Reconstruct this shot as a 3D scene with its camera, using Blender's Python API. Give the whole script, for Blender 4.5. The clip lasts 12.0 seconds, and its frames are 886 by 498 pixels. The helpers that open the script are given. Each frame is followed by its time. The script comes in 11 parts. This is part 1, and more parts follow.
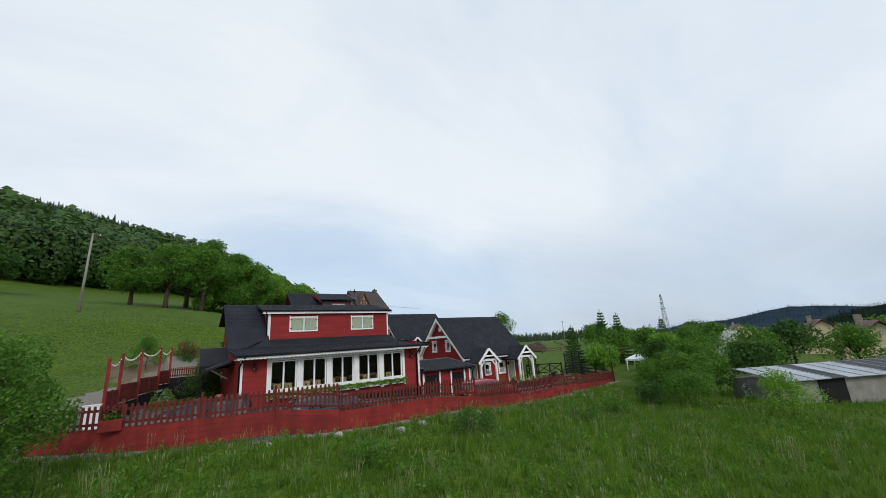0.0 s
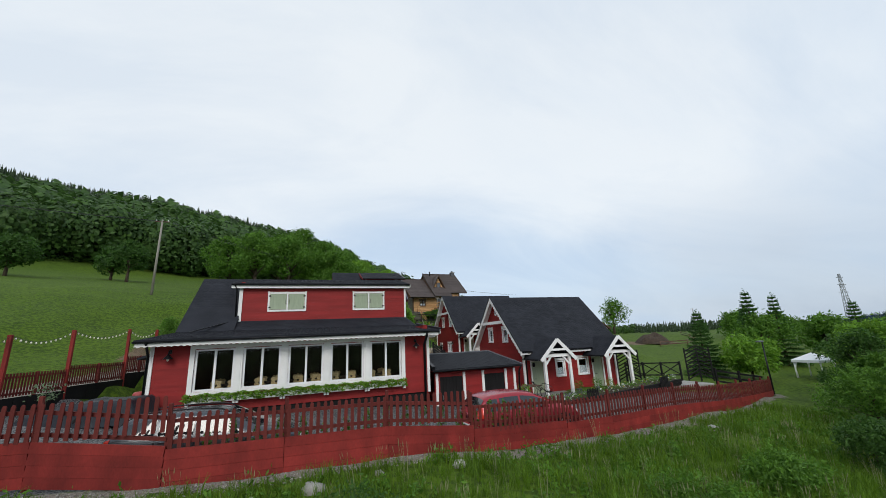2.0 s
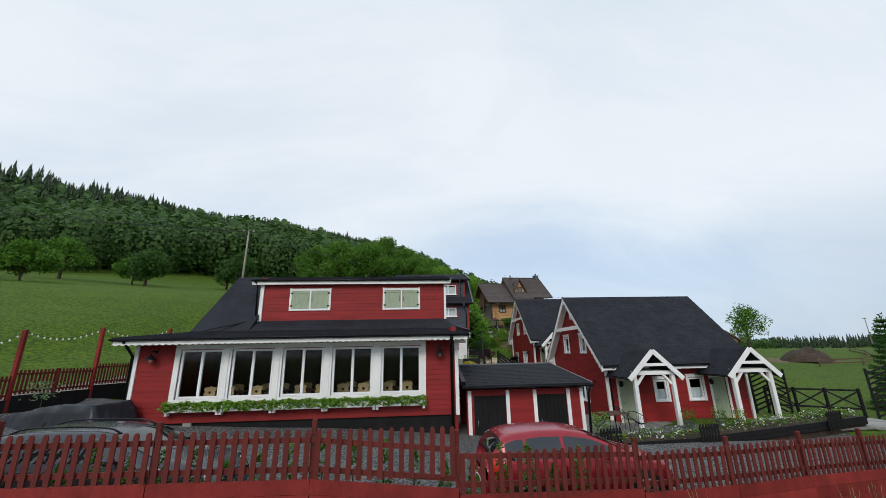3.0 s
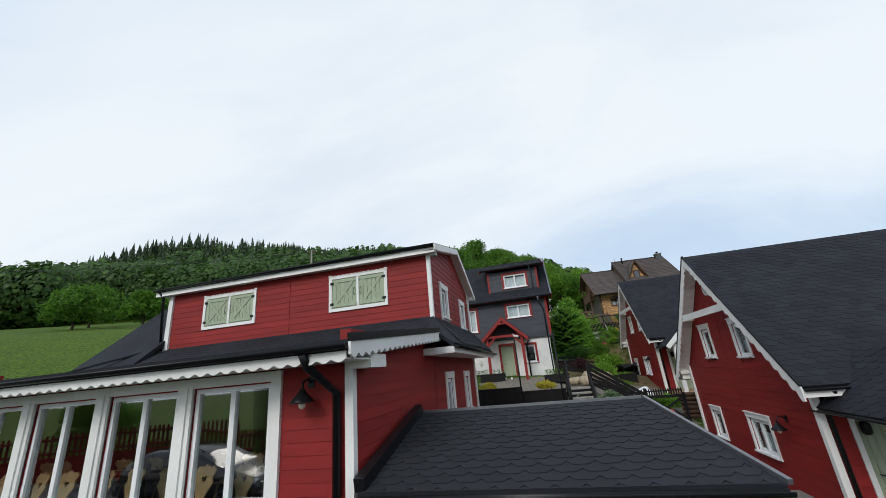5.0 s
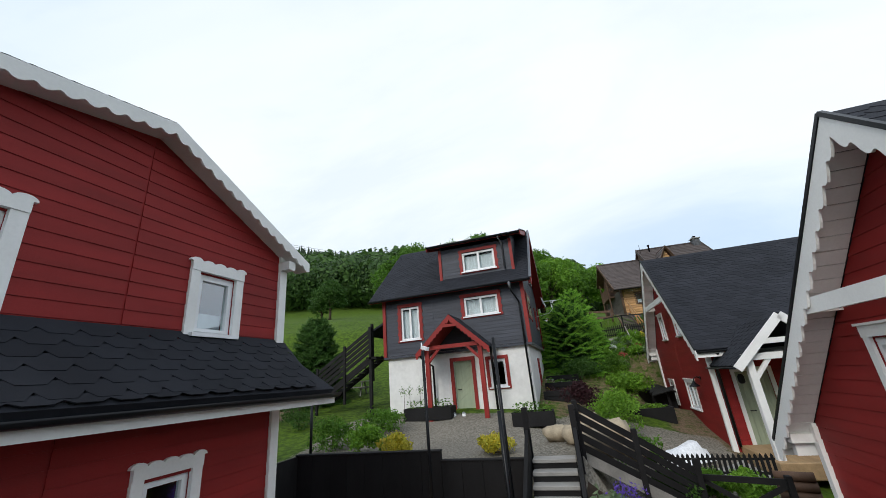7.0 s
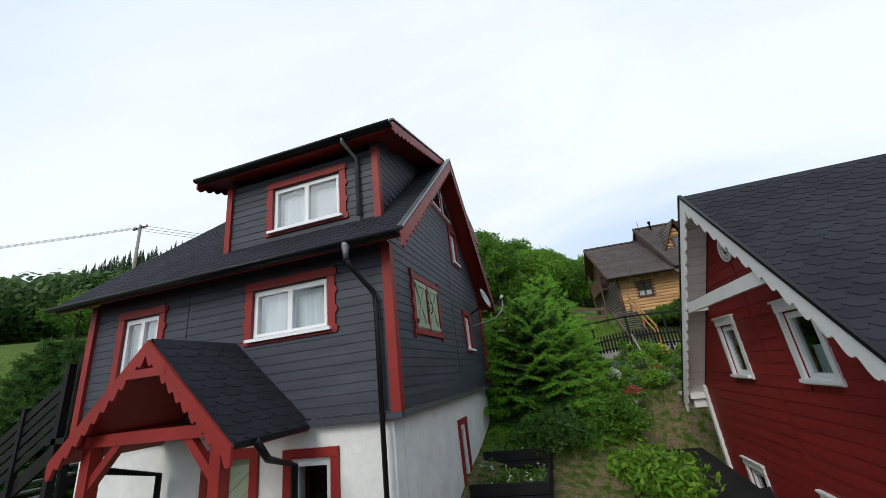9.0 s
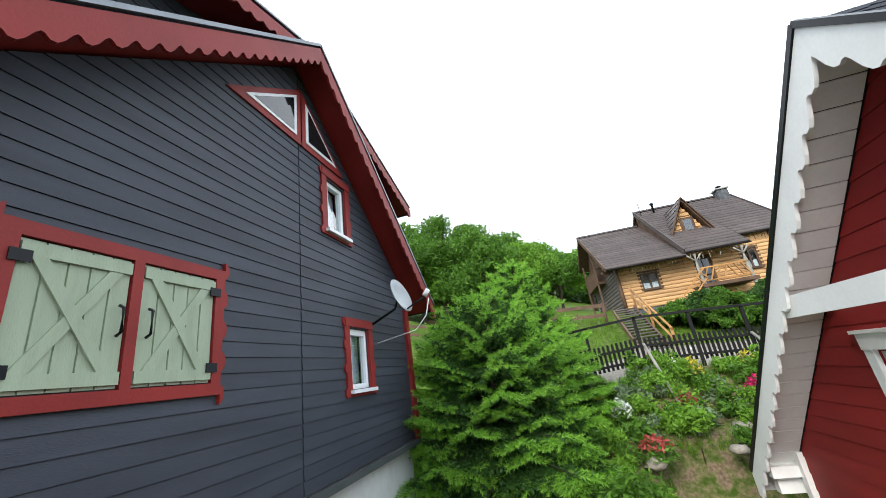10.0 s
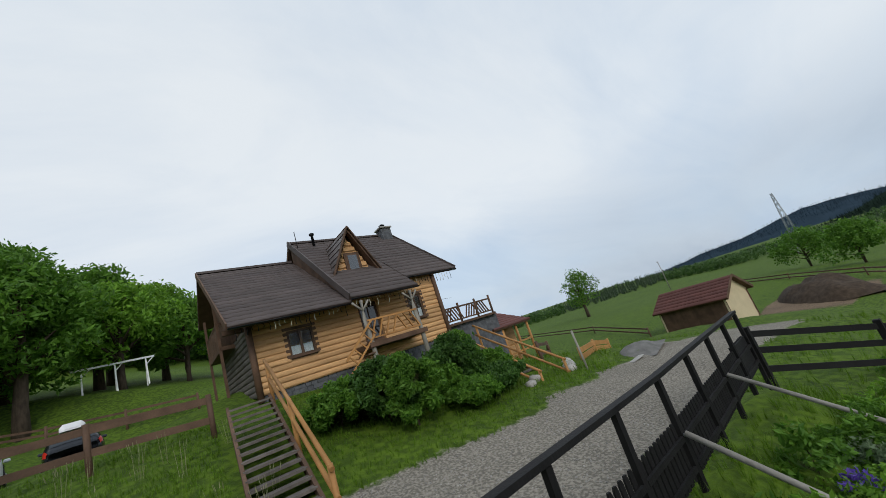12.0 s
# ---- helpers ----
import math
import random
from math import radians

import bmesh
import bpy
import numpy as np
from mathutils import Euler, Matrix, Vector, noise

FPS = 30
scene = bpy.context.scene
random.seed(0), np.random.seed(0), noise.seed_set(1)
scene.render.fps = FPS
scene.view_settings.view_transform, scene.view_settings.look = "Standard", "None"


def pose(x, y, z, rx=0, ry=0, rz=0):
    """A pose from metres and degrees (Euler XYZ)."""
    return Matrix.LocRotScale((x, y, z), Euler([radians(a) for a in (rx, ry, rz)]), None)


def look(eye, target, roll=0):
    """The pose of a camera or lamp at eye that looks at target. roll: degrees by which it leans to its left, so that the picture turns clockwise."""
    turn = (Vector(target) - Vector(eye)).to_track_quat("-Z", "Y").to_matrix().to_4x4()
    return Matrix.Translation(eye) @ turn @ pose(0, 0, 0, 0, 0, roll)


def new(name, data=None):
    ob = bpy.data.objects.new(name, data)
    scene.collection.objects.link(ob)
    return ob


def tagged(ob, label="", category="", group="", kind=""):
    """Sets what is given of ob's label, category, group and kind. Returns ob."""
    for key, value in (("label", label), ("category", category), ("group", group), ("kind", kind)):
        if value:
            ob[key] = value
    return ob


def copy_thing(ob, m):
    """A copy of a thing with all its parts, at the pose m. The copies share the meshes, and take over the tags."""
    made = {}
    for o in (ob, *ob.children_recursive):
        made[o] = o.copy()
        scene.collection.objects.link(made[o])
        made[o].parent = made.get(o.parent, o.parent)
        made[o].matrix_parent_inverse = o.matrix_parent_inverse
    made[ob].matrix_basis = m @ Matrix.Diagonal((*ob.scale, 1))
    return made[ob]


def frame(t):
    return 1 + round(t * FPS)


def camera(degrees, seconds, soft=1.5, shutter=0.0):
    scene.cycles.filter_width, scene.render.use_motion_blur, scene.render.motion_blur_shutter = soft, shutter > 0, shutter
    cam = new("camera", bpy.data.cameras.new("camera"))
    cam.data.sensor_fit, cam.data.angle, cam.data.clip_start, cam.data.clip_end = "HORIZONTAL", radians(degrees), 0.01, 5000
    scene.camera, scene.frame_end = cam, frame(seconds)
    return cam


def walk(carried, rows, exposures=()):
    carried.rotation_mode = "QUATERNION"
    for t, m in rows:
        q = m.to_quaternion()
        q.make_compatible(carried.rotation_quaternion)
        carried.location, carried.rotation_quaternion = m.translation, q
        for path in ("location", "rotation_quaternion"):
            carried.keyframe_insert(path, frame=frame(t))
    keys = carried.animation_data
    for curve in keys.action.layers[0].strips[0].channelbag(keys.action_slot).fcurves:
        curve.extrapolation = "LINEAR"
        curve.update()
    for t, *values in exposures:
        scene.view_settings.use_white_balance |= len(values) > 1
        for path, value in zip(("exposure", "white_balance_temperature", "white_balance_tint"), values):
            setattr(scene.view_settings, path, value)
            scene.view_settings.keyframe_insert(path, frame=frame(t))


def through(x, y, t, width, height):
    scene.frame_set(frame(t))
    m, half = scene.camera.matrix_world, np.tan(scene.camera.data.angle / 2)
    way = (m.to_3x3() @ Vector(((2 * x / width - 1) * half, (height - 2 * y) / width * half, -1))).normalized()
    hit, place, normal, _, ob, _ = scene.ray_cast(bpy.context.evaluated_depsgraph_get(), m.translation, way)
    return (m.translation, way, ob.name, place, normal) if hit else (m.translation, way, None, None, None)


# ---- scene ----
cam = camera(99.6, 12.0, soft=0.6)
PATH = [
    (0, (-0.670, 1.300, 2.874), (0.462, 2.873, 3.371), -4.0),
    (0.5, (1.662, 2.578, 2.742), (2.688, 4.220, 3.241), -4.8),
    (1, (3.792, 3.816, 2.622), (4.690, 5.532, 3.125), -3.6),
    (1.5, (6.025, 5.402, 2.572), (6.832, 7.165, 3.063), -3.5),
    (2, (7.870, 6.754, 2.592), (8.506, 8.590, 3.064), -2.7),
    (2.5, (9.730, 8.391, 2.453), (10.119, 10.288, 2.956), -1.8),
    (3, (11.333, 10.214, 2.394), (11.483, 12.135, 2.930), -1.2),
    (3.2, (11.850, 11.029, 2.402), (11.913, 12.952, 2.946), -1.0),
    (4.8, (15.152, 17.769, 2.569), (14.734, 19.625, 3.188), -4.5),
    (5, (15.374, 18.769, 2.596), (14.944, 20.621, 3.217), -5.3),
    (5.5, (15.951, 21.086, 2.705), (15.481, 22.931, 3.319), -7.0),
    (6, (16.505, 23.371, 2.789), (15.981, 25.197, 3.415), -7.3),
    (6.5, (16.972, 25.664, 2.923), (16.425, 27.478, 3.563), -5.8),
    (6.7, (17.128, 26.582, 2.987), (16.582, 28.393, 3.636), -5.2),
    (8.3, (17.823, 34.454, 4.055), (17.316, 36.271, 4.720), -5.9),
    (8.5, (17.933, 35.413, 4.146), (17.438, 37.230, 4.818), -6.3),
    (9, (18.162, 37.911, 4.524), (17.674, 39.739, 5.170), -7.0),
    (9.5, (18.441, 40.301, 4.831), (17.931, 42.129, 5.464), -7.3),
    (10, (18.702, 42.575, 5.140), (18.231, 44.411, 5.778), -8.3),
    (10.5, (18.985, 44.856, 5.519), (18.701, 46.732, 6.153), -10.3),
    (11, (19.381, 47.192, 5.927), (19.539, 49.077, 6.575), -14.9),
    (11.5, (19.939, 49.238, 6.345), (20.634, 51.005, 6.973), -17.4),
    (12, (21.134, 51.182, 6.852), (22.283, 52.750, 7.323), -18.8),
]
walk(cam, [(t, look(eye, target, roll)) for t, eye, target, roll in PATH],
     exposures=[(0, 0.0), (4.8, 0.05), (6.5, 0.28), (8.3, 0.17), (9, 0.2), (9.5, 0.5), (10, 1.35), (10.5, 1.85), (11, 0.75), (11.5, 0.05), (12, -0.1)])

# ---- light: an overcast afternoon ----
SUN_AZ, SUN_EL = 195.0, 36.0
world = bpy.data.worlds.new("sky")
scene.world = world
world.use_nodes = True
wn, wl = world.node_tree.nodes, world.node_tree.links
wn.clear()


def wnode(kind, **kw):
    n = wn.new(kind)
    for k, v in kw.items():
        n.inputs[k].default_value = v
    return n


def wmath(op, a, b):
    n = wn.new("ShaderNodeMath")
    n.operation = op
    for i, v in enumerate((a, b)):
        if isinstance(v, (int, float)):
            n.inputs[i].default_value = v
        else:
            wl.new(v, n.inputs[i])
    return n.outputs[0]


w_out = wn.new("ShaderNodeOutputWorld")
w_bg = wn.new("ShaderNodeBackground")
w_sky = wn.new("ShaderNodeTexSky")
w_sky.sky_type, w_sky.sun_disc = "NISHITA", False
w_sky.sun_elevation, w_sky.sun_rotation = radians(SUN_EL), radians(SUN_AZ)
w_sky.air_density, w_sky.dust_density = 1.0, 2.0
w_co = wn.new("ShaderNodeTexCoord")
w_sep = wn.new("ShaderNodeSeparateXYZ")
wl.new(w_co.outputs["Generated"], w_sep.inputs[0])
# cloud deck seen in perspective: direction over its own height
w_h = wmath("ADD", wmath("MAXIMUM", w_sep.outputs[2], 0.0), 0.34)
w_cx, w_cy = wmath("DIVIDE", w_sep.outputs[0], w_h), wmath("DIVIDE", w_sep.outputs[1], w_h)
w_com = wn.new("ShaderNodeCombineXYZ")
wl.new(w_cx, w_com.inputs[0]), wl.new(w_cy, w_com.inputs[1])
w_map = wn.new("ShaderNodeMapping")
w_map.inputs["Location"].default_value = (3.1, 1.7, 0.0)
w_map.inputs["Rotation"].default_value = (0, 0, radians(-38))
w_map.inputs["Scale"].default_value = (0.34, 0.62, 1.0)
wl.new(w_com.outputs[0], w_map.inputs[0])
w_n1 = wnode("ShaderNodeTexNoise", Scale=1.0, Detail=6.0, Roughness=0.52, Distortion=0.35)
wl.new(w_map.outputs[0], w_n1.inputs["Vector"])
w_ramp = wn.new("ShaderNodeValToRGB")
w_ramp.color_ramp.interpolation = "EASE"
w_ramp.color_ramp.elements[0].position, w_ramp.color_ramp.elements[0].color = 0.34, (0.64, 0.77, 0.92, 1)
w_ramp.color_ramp.elements[1].position, w_ramp.color_ramp.elements[1].color = 0.62, (0.90, 0.955, 1.0, 1)
wl.new(w_n1.outputs["Fac"], w_ramp.inputs[0])
w_mixs = wn.new("ShaderNodeMix")
w_mixs.data_type = "RGBA"
w_mixs.inputs["Factor"].default_value = 0.9
w_sc = wn.new("ShaderNodeMix")
w_sc.data_type, w_sc.blend_type = "RGBA", "MULTIPLY"
w_sc.inputs["Factor"].default_value = 1.0
wl.new(w_sky.outputs[0], w_sc.inputs["A"])
w_sc.inputs["B"].default_value = (0.12, 0.12, 0.12, 1)
wl.new(w_sc.outputs["Result"], w_mixs.inputs["A"])
# thinner grey wisps below the main deck
w_n2 = wnode("ShaderNodeTexNoise", Scale=2.6, Detail=7.0, Roughness=0.6, Distortion=0.8)
wl.new(w_map.outputs[0], w_n2.inputs["Vector"])
w_wisp = wn.new("ShaderNodeValToRGB")
w_wisp.color_ramp.elements[0].position, w_wisp.color_ramp.elements[0].color = 0.36, (0.88, 0.91, 0.95, 1)
w_wisp.color_ramp.elements[1].position, w_wisp.color_ramp.elements[1].color = 0.58, (1.0, 1.0, 1.0, 1)
wl.new(w_n2.outputs["Fac"], w_wisp.inputs[0])
w_deck = wn.new("ShaderNodeMix")
w_deck.data_type, w_deck.blend_type = "RGBA", "MULTIPLY"
w_deck.inputs["Factor"].default_value = 1.0
wl.new(w_ramp.outputs[0], w_deck.inputs["A"]), wl.new(w_wisp.outputs[0], w_deck.inputs["B"])
# a grey-blue bank of cloud low over the eastern valley
w_east = wn.new("ShaderNodeVectorMath")
w_east.operation = "DOT_PRODUCT"
wl.new(w_co.outputs["Generated"], w_east.inputs[0])
w_east.inputs[1].default_value = (math.sin(radians(72)), math.cos(radians(72)), 0.0)
w_side = wn.new("ShaderNodeMapRange")
w_side.interpolation_type = "SMOOTHSTEP"
w_side.inputs["From Min"].default_value, w_side.inputs["From Max"].default_value = 0.72, 0.97
wl.new(w_east.outputs["Value"], w_side.inputs["Value"])
w_low = wn.new("ShaderNodeMapRange")
w_low.interpolation_type = "SMOOTHSTEP"
w_low.inputs["From Min"].default_value, w_low.inputs["From Max"].default_value = 0.36, 0.05
wl.new(w_sep.outputs[2], w_low.inputs["Value"])
w_puff = wn.new("ShaderNodeMapRange")
w_puff.inputs["From Min"].default_value, w_puff.inputs["From Max"].default_value = 0.36, 0.6
wl.new(w_n1.outputs["Fac"], w_puff.inputs["Value"])
w_bank = wn.new("ShaderNodeMix")
w_bank.data_type = "RGBA"
wl.new(wmath("MULTIPLY", wmath("MULTIPLY", w_side.outputs[0], w_low.outputs[0]), wmath("ADD", wmath("MULTIPLY", w_puff.outputs[0], 0.75), 0.2)), w_bank.inputs["Factor"])
wl.new(w_deck.outputs["Result"], w_bank.inputs["A"])
w_bank.inputs["B"].default_value = (0.47, 0.57, 0.70, 1)
wl.new(w_bank.outputs["Result"], w_mixs.inputs["B"])
# ground half of the sphere
w_gr = wn.new("ShaderNodeMix")
w_gr.data_type = "RGBA"
w_lo = wmath("GREATER_THAN", w_sep.outputs[2], -0.02)
wl.new(w_lo, w_gr.inputs["Factor"])
w_gr.inputs["A"].default_value = (0.05, 0.07, 0.03, 1)
wl.new(w_mixs.outputs["Result"], w_gr.inputs["B"])
wl.new(w_gr.outputs["Result"], w_bg.inputs["Color"])
w_bg.inputs["Strength"].default_value = 1.0
wl.new(w_bg.outputs[0], w_out.inputs[0])

sun = new("sun", bpy.data.lights.new("sun", "SUN"))
sun.data.energy, sun.data.angle, sun.data.color = 1.55, radians(25), (1.0, 0.96, 0.9)
a = radians(SUN_AZ)
sun.matrix_basis = look((0, 0, 60), (-math.sin(a) * 40, -math.cos(a) * 40, 60 - 40 * math.tan(radians(SUN_EL))))

# ---- materials ----
MATS = {}


def mat(name, col, rough=0.6, metal=0.0, var=0.25, scale=4.0, fine=40.0, bump=0.15, stretch=(1, 1, 1), island=0.0, obj=0.0, col2=None, spec=0.25, sheen=0.0, trans=0.0):
    """A surface with colour variation at two scales, grain in the relief, and a shift from piece to piece."""
    m = bpy.data.materials.new(name)
    m.use_nodes = True
    nt = m.node_tree
    n, l = nt.nodes, nt.links
    b = n["Principled BSDF"]
    b.inputs["Roughness"].default_value, b.inputs["Metallic"].default_value = rough, metal
    b.inputs["Specular IOR Level"].default_value = spec
    if trans:
        b.inputs["Subsurface Weight"].default_value = 0.0
    tc = n.new("ShaderNodeTexCoord")
    mp = n.new("ShaderNodeMapping")
    mp.inputs["Scale"].default_value = stretch
    l.new(tc.outputs["Object"], mp.inputs[0])
    n1, n2 = n.new("ShaderNodeTexNoise"), n.new("ShaderNodeTexNoise")
    n1.inputs["Scale"].default_value, n1.inputs["Detail"].default_value = scale, 4.0
    n2.inputs["Scale"].default_value, n2.inputs["Detail"].default_value = fine, 3.0
    l.new(mp.outputs[0], n1.inputs["Vector"]), l.new(mp.outputs[0], n2.inputs["Vector"])
    c2 = col2 or tuple(max(0.0, c * (1 - var)) for c in col)
    r = n.new("ShaderNodeValToRGB")
    r.color_ramp.elements[0].position, r.color_ramp.elements[1].position = 0.32, 0.68
    r.color_ramp.elements[0].color, r.color_ramp.elements[1].color = (*c2, 1), (*col, 1)
    l.new(n1.outputs["Fac"], r.inputs[0])
    ad = n.new("ShaderNodeMath")
    ad.operation = "MULTIPLY_ADD"
    l.new(n2.outputs["Fac"], ad.inputs[0])
    ad.inputs[1].default_value, ad.inputs[2].default_value = var * 1.2, 1 - var * 0.6
    val = ad.outputs[0]
    for amount, kind, out in ((island, "ShaderNodeNewGeometry", "Random Per Island"), (obj, "ShaderNodeObjectInfo", "Random")):
        if amount:
            g = n.new(kind)
            k = n.new("ShaderNodeMath")
            k.operation = "MULTIPLY_ADD"
            l.new(g.outputs[out], k.inputs[0])
            k.inputs[1].default_value, k.inputs[2].default_value = amount, 1 - amount / 2
            q = n.new("ShaderNodeMath")
            q.operation = "MULTIPLY"
            l.new(val, q.inputs[0]), l.new(k.outputs[0], q.inputs[1])
            val = q.outputs[0]
    hs = n.new("ShaderNodeHueSaturation")
    l.new(r.outputs[0], hs.inputs["Color"]), l.new(val, hs.inputs["Value"])
    l.new(hs.outputs[0], b.inputs["Base Color"])
    if bump:
        bp = n.new("ShaderNodeBump")
        bp.inputs["Strength"].default_value, bp.inputs["Distance"].default_value = bump, 0.01
        l.new(n2.outputs["Fac"], bp.inputs["Height"])
        l.new(bp.outputs[0], b.inputs["Normal"])
    MATS[name] = m
    return m


def leaf_mat(name, col, col2, rough=0.55, var=0.5, through=0.35):
    """Leaves: two greens mixed from clump to clump, with light passing through."""
    m = bpy.data.materials.new(name)
    m.use_nodes = True
    n, l = m.node_tree.nodes, m.node_tree.links
    b, out = n["Principled BSDF"], n["Material Output"]
    b.inputs["Roughness"].default_value = rough
    b.inputs["Specular IOR Level"].default_value = 0.25
    g = n.new("ShaderNodeNewGeometry")
    r = n.new("ShaderNodeValToRGB")
    r.color_ramp.elements[0].color, r.color_ramp.elements[1].color = (*col2, 1), (*col, 1)
    l.new(g.outputs["Random Per Island"], r.inputs[0])
    tc, n1 = n.new("ShaderNodeTexCoord"), n.new("ShaderNodeTexNoise")
    n1.inputs["Scale"].default_value = 0.9
    l.new(tc.outputs["Object"], n1.inputs["Vector"])
    k = n.new("ShaderNodeMath")
    k.operation = "MULTIPLY_ADD"
    l.new(n1.outputs["Fac"], k.inputs[0])
    k.inputs[1].default_value, k.inputs[2].default_value = var * 2, 1 - var
    hs = n.new("ShaderNodeHueSaturation")
    l.new(r.outputs[0], hs.inputs["Color"]), l.new(k.outputs[0], hs.inputs["Value"])
    l.new(hs.outputs[0], b.inputs["Base Color"])
    t = n.new("ShaderNodeBsdfTranslucent")
    l.new(hs.outputs[0], t.inputs["Color"])
    mx = n.new("ShaderNodeMixShader")
    mx.inputs[0].default_value = through
    l.new(b.outputs[0], mx.inputs[1]), l.new(t.outputs[0], mx.inputs[2])
    l.new(mx.outputs[0], out.inputs[0])
    MATS[name] = m
    return m


def glass_mat(name, tint=(0.85, 0.9, 0.9), gloss=1.0):
    m = bpy.data.materials.new(name)
    m.use_nodes = True
    n, l = m.node_tree.nodes, m.node_tree.links
    n.remove(n["Principled BSDF"])
    t, g, f, mx = n.new("ShaderNodeBsdfTransparent"), n.new("ShaderNodeBsdfGlossy"), n.new("ShaderNodeFresnel"), n.new("ShaderNodeMixShader")
    t.inputs["Color"].default_value = (*tint, 1)
    g.inputs["Roughness"].default_value = 0.02
    f.inputs["IOR"].default_value = 1.55
    mu = n.new("ShaderNodeMath")
    mu.operation, mu.use_clamp = "MULTIPLY", True
    mu.inputs[1].default_value = 1.15 * gloss
    l.new(f.outputs[0], mu.inputs[0])
    l.new(mu.outputs[0], mx.inputs[0]), l.new(t.outputs[0], mx.inputs[1]), l.new(g.outputs[0], mx.inputs[2])
    l.new(mx.outputs[0], n["Material Output"].inputs[0])
    MATS[name] = m
    return m


RED = mat("red_paint", (0.27, 0.020, 0.019), 0.6, var=0.22, scale=1.2, fine=60, bump=0.25, stretch=(0.6, 0.6, 4), obj=0.16)
FENCE_RED = mat("fence_red", (0.25, 0.027, 0.022), 0.7, var=0.4, scale=2.5, fine=30, bump=0.4, stretch=(1, 1, 0.5), obj=0.3)
TRIM_RED = mat("trim_red", (0.27, 0.026, 0.022), 0.5, var=0.2, scale=2.0, fine=50, bump=0.15)
PICKET_RED = mat("picket_red", (0.15, 0.026, 0.021), 0.75, var=0.4, scale=2.5, fine=30, bump=0.4, stretch=(1, 1, 0.5), obj=0.35)
WHITE = mat("white_paint", (0.83, 0.83, 0.81), 0.45, var=0.1, scale=1.5, fine=30, bump=0.06, obj=0.06)
PVC = mat("white_plastic", (0.82, 0.83, 0.84), 0.3, var=0.04, scale=2, fine=10, bump=0.0)
SLATE = mat("dark_slate_paint", (0.055, 0.061, 0.078), 0.5, var=0.3, scale=1.5, fine=60, bump=0.2, stretch=(0.6, 0.6, 4), obj=0.22)
SAGE = mat("sage_paint", (0.36, 0.42, 0.30), 0.55, var=0.14, scale=3, fine=40, bump=0.2, stretch=(4, 4, 0.6))
SHINGLE = mat("bitumen_shingle", (0.024, 0.026, 0.033), 0.85, var=0.3, scale=1.2, fine=120, bump=0.5, island=0.3, spec=0.2)
BLACK = mat("black_metal", (0.010, 0.011, 0.013), 0.35, metal=0.2, var=0.2, scale=3, fine=30, bump=0.05)
BLACKWOOD = mat("black_wood", (0.011, 0.0105, 0.011), 0.75, spec=0.25, var=0.4, scale=3, fine=40, bump=0.4, stretch=(1, 1, 0.4), obj=0.35)
ZINC = mat("zinc", (0.22, 0.23, 0.25), 0.4, metal=0.7, var=0.2, scale=3, fine=30, bump=0.05)
GLASS = glass_mat("window_glass", (0.85, 0.9, 0.9), 0.32)
CURTAIN = mat("curtain", (0.82, 0.83, 0.86), 0.9, var=0.25, scale=3, fine=20, bump=0.1, stretch=(8, 8, 0.3))
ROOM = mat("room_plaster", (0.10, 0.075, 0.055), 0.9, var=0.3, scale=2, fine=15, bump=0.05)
PINE = mat("pine_wood", (0.66, 0.45, 0.22), 0.5, var=0.3, scale=2, fine=30, bump=0.15, stretch=(0.3, 4, 4), obj=0.2)
SANDROCK = mat("sandy_rock", (0.42, 0.35, 0.25), 0.85, var=0.35, scale=4, fine=30, bump=0.5, obj=0.3)
PLASTER = mat("white_plaster", (0.76, 0.76, 0.74), 0.9, var=0.14, scale=2.2, fine=9, bump=0.9)
STONE = mat("rubble_stone", (0.27, 0.24, 0.20), 0.85, var=0.45, scale=4, fine=30, bump=0.6, obj=0.4, island=0.3)
PALE_ROCK = mat("pale_rock", (0.42, 0.40, 0.37), 0.85, var=0.35, scale=4, fine=30, bump=0.5, obj=0.3)
CONCRETE = mat("concrete", (0.33, 0.32, 0.30), 0.85, var=0.25, scale=2, fine=40, bump=0.3, obj=0.2)
DECK = mat("deck_wood", (0.42, 0.28, 0.15), 0.6, var=0.3, scale=2, fine=30, bump=0.25, stretch=(4, 0.4, 4), obj=0.3)
GREYDECK = mat("weathered_deck", (0.24, 0.23, 0.21), 0.75, var=0.35, scale=2, fine=30, bump=0.3, obj=0.35)
LOG = mat("honey_log", (0.60, 0.35, 0.16), 0.6, var=0.4, scale=1.6, fine=20, bump=0.3, stretch=(0.4, 3, 3), obj=0.3)
GREYLOG = mat("weathered_log", (0.15, 0.13, 0.115), 0.8, var=0.4, scale=2, fine=25, bump=0.4, stretch=(3, 0.4, 3), obj=0.3)
OLDWOOD = mat("brown_wood", (0.12, 0.07, 0.045), 0.7, var=0.4, scale=2, fine=25, bump=0.35, obj=0.3)
RAILWOOD = mat("orange_wood", (0.42, 0.21, 0.07), 0.55, var=0.3, scale=2, fine=25, bump=0.2, obj=0.25)
TILE = mat("brown_tile", (0.085, 0.068, 0.064), 0.5, var=0.25, scale=1.5, fine=30, bump=0.2, island=0.25)
BARNTILE = mat("barn_tile", (0.13, 0.05, 0.042), 0.55, var=0.25, scale=1.5, fine=30, bump=0.2, island=0.25)
GREYSTONE = mat("grey_slate_stone", (0.11, 0.115, 0.125), 0.8, var=0.5, scale=5, fine=30, bump=0.7, island=0.4)
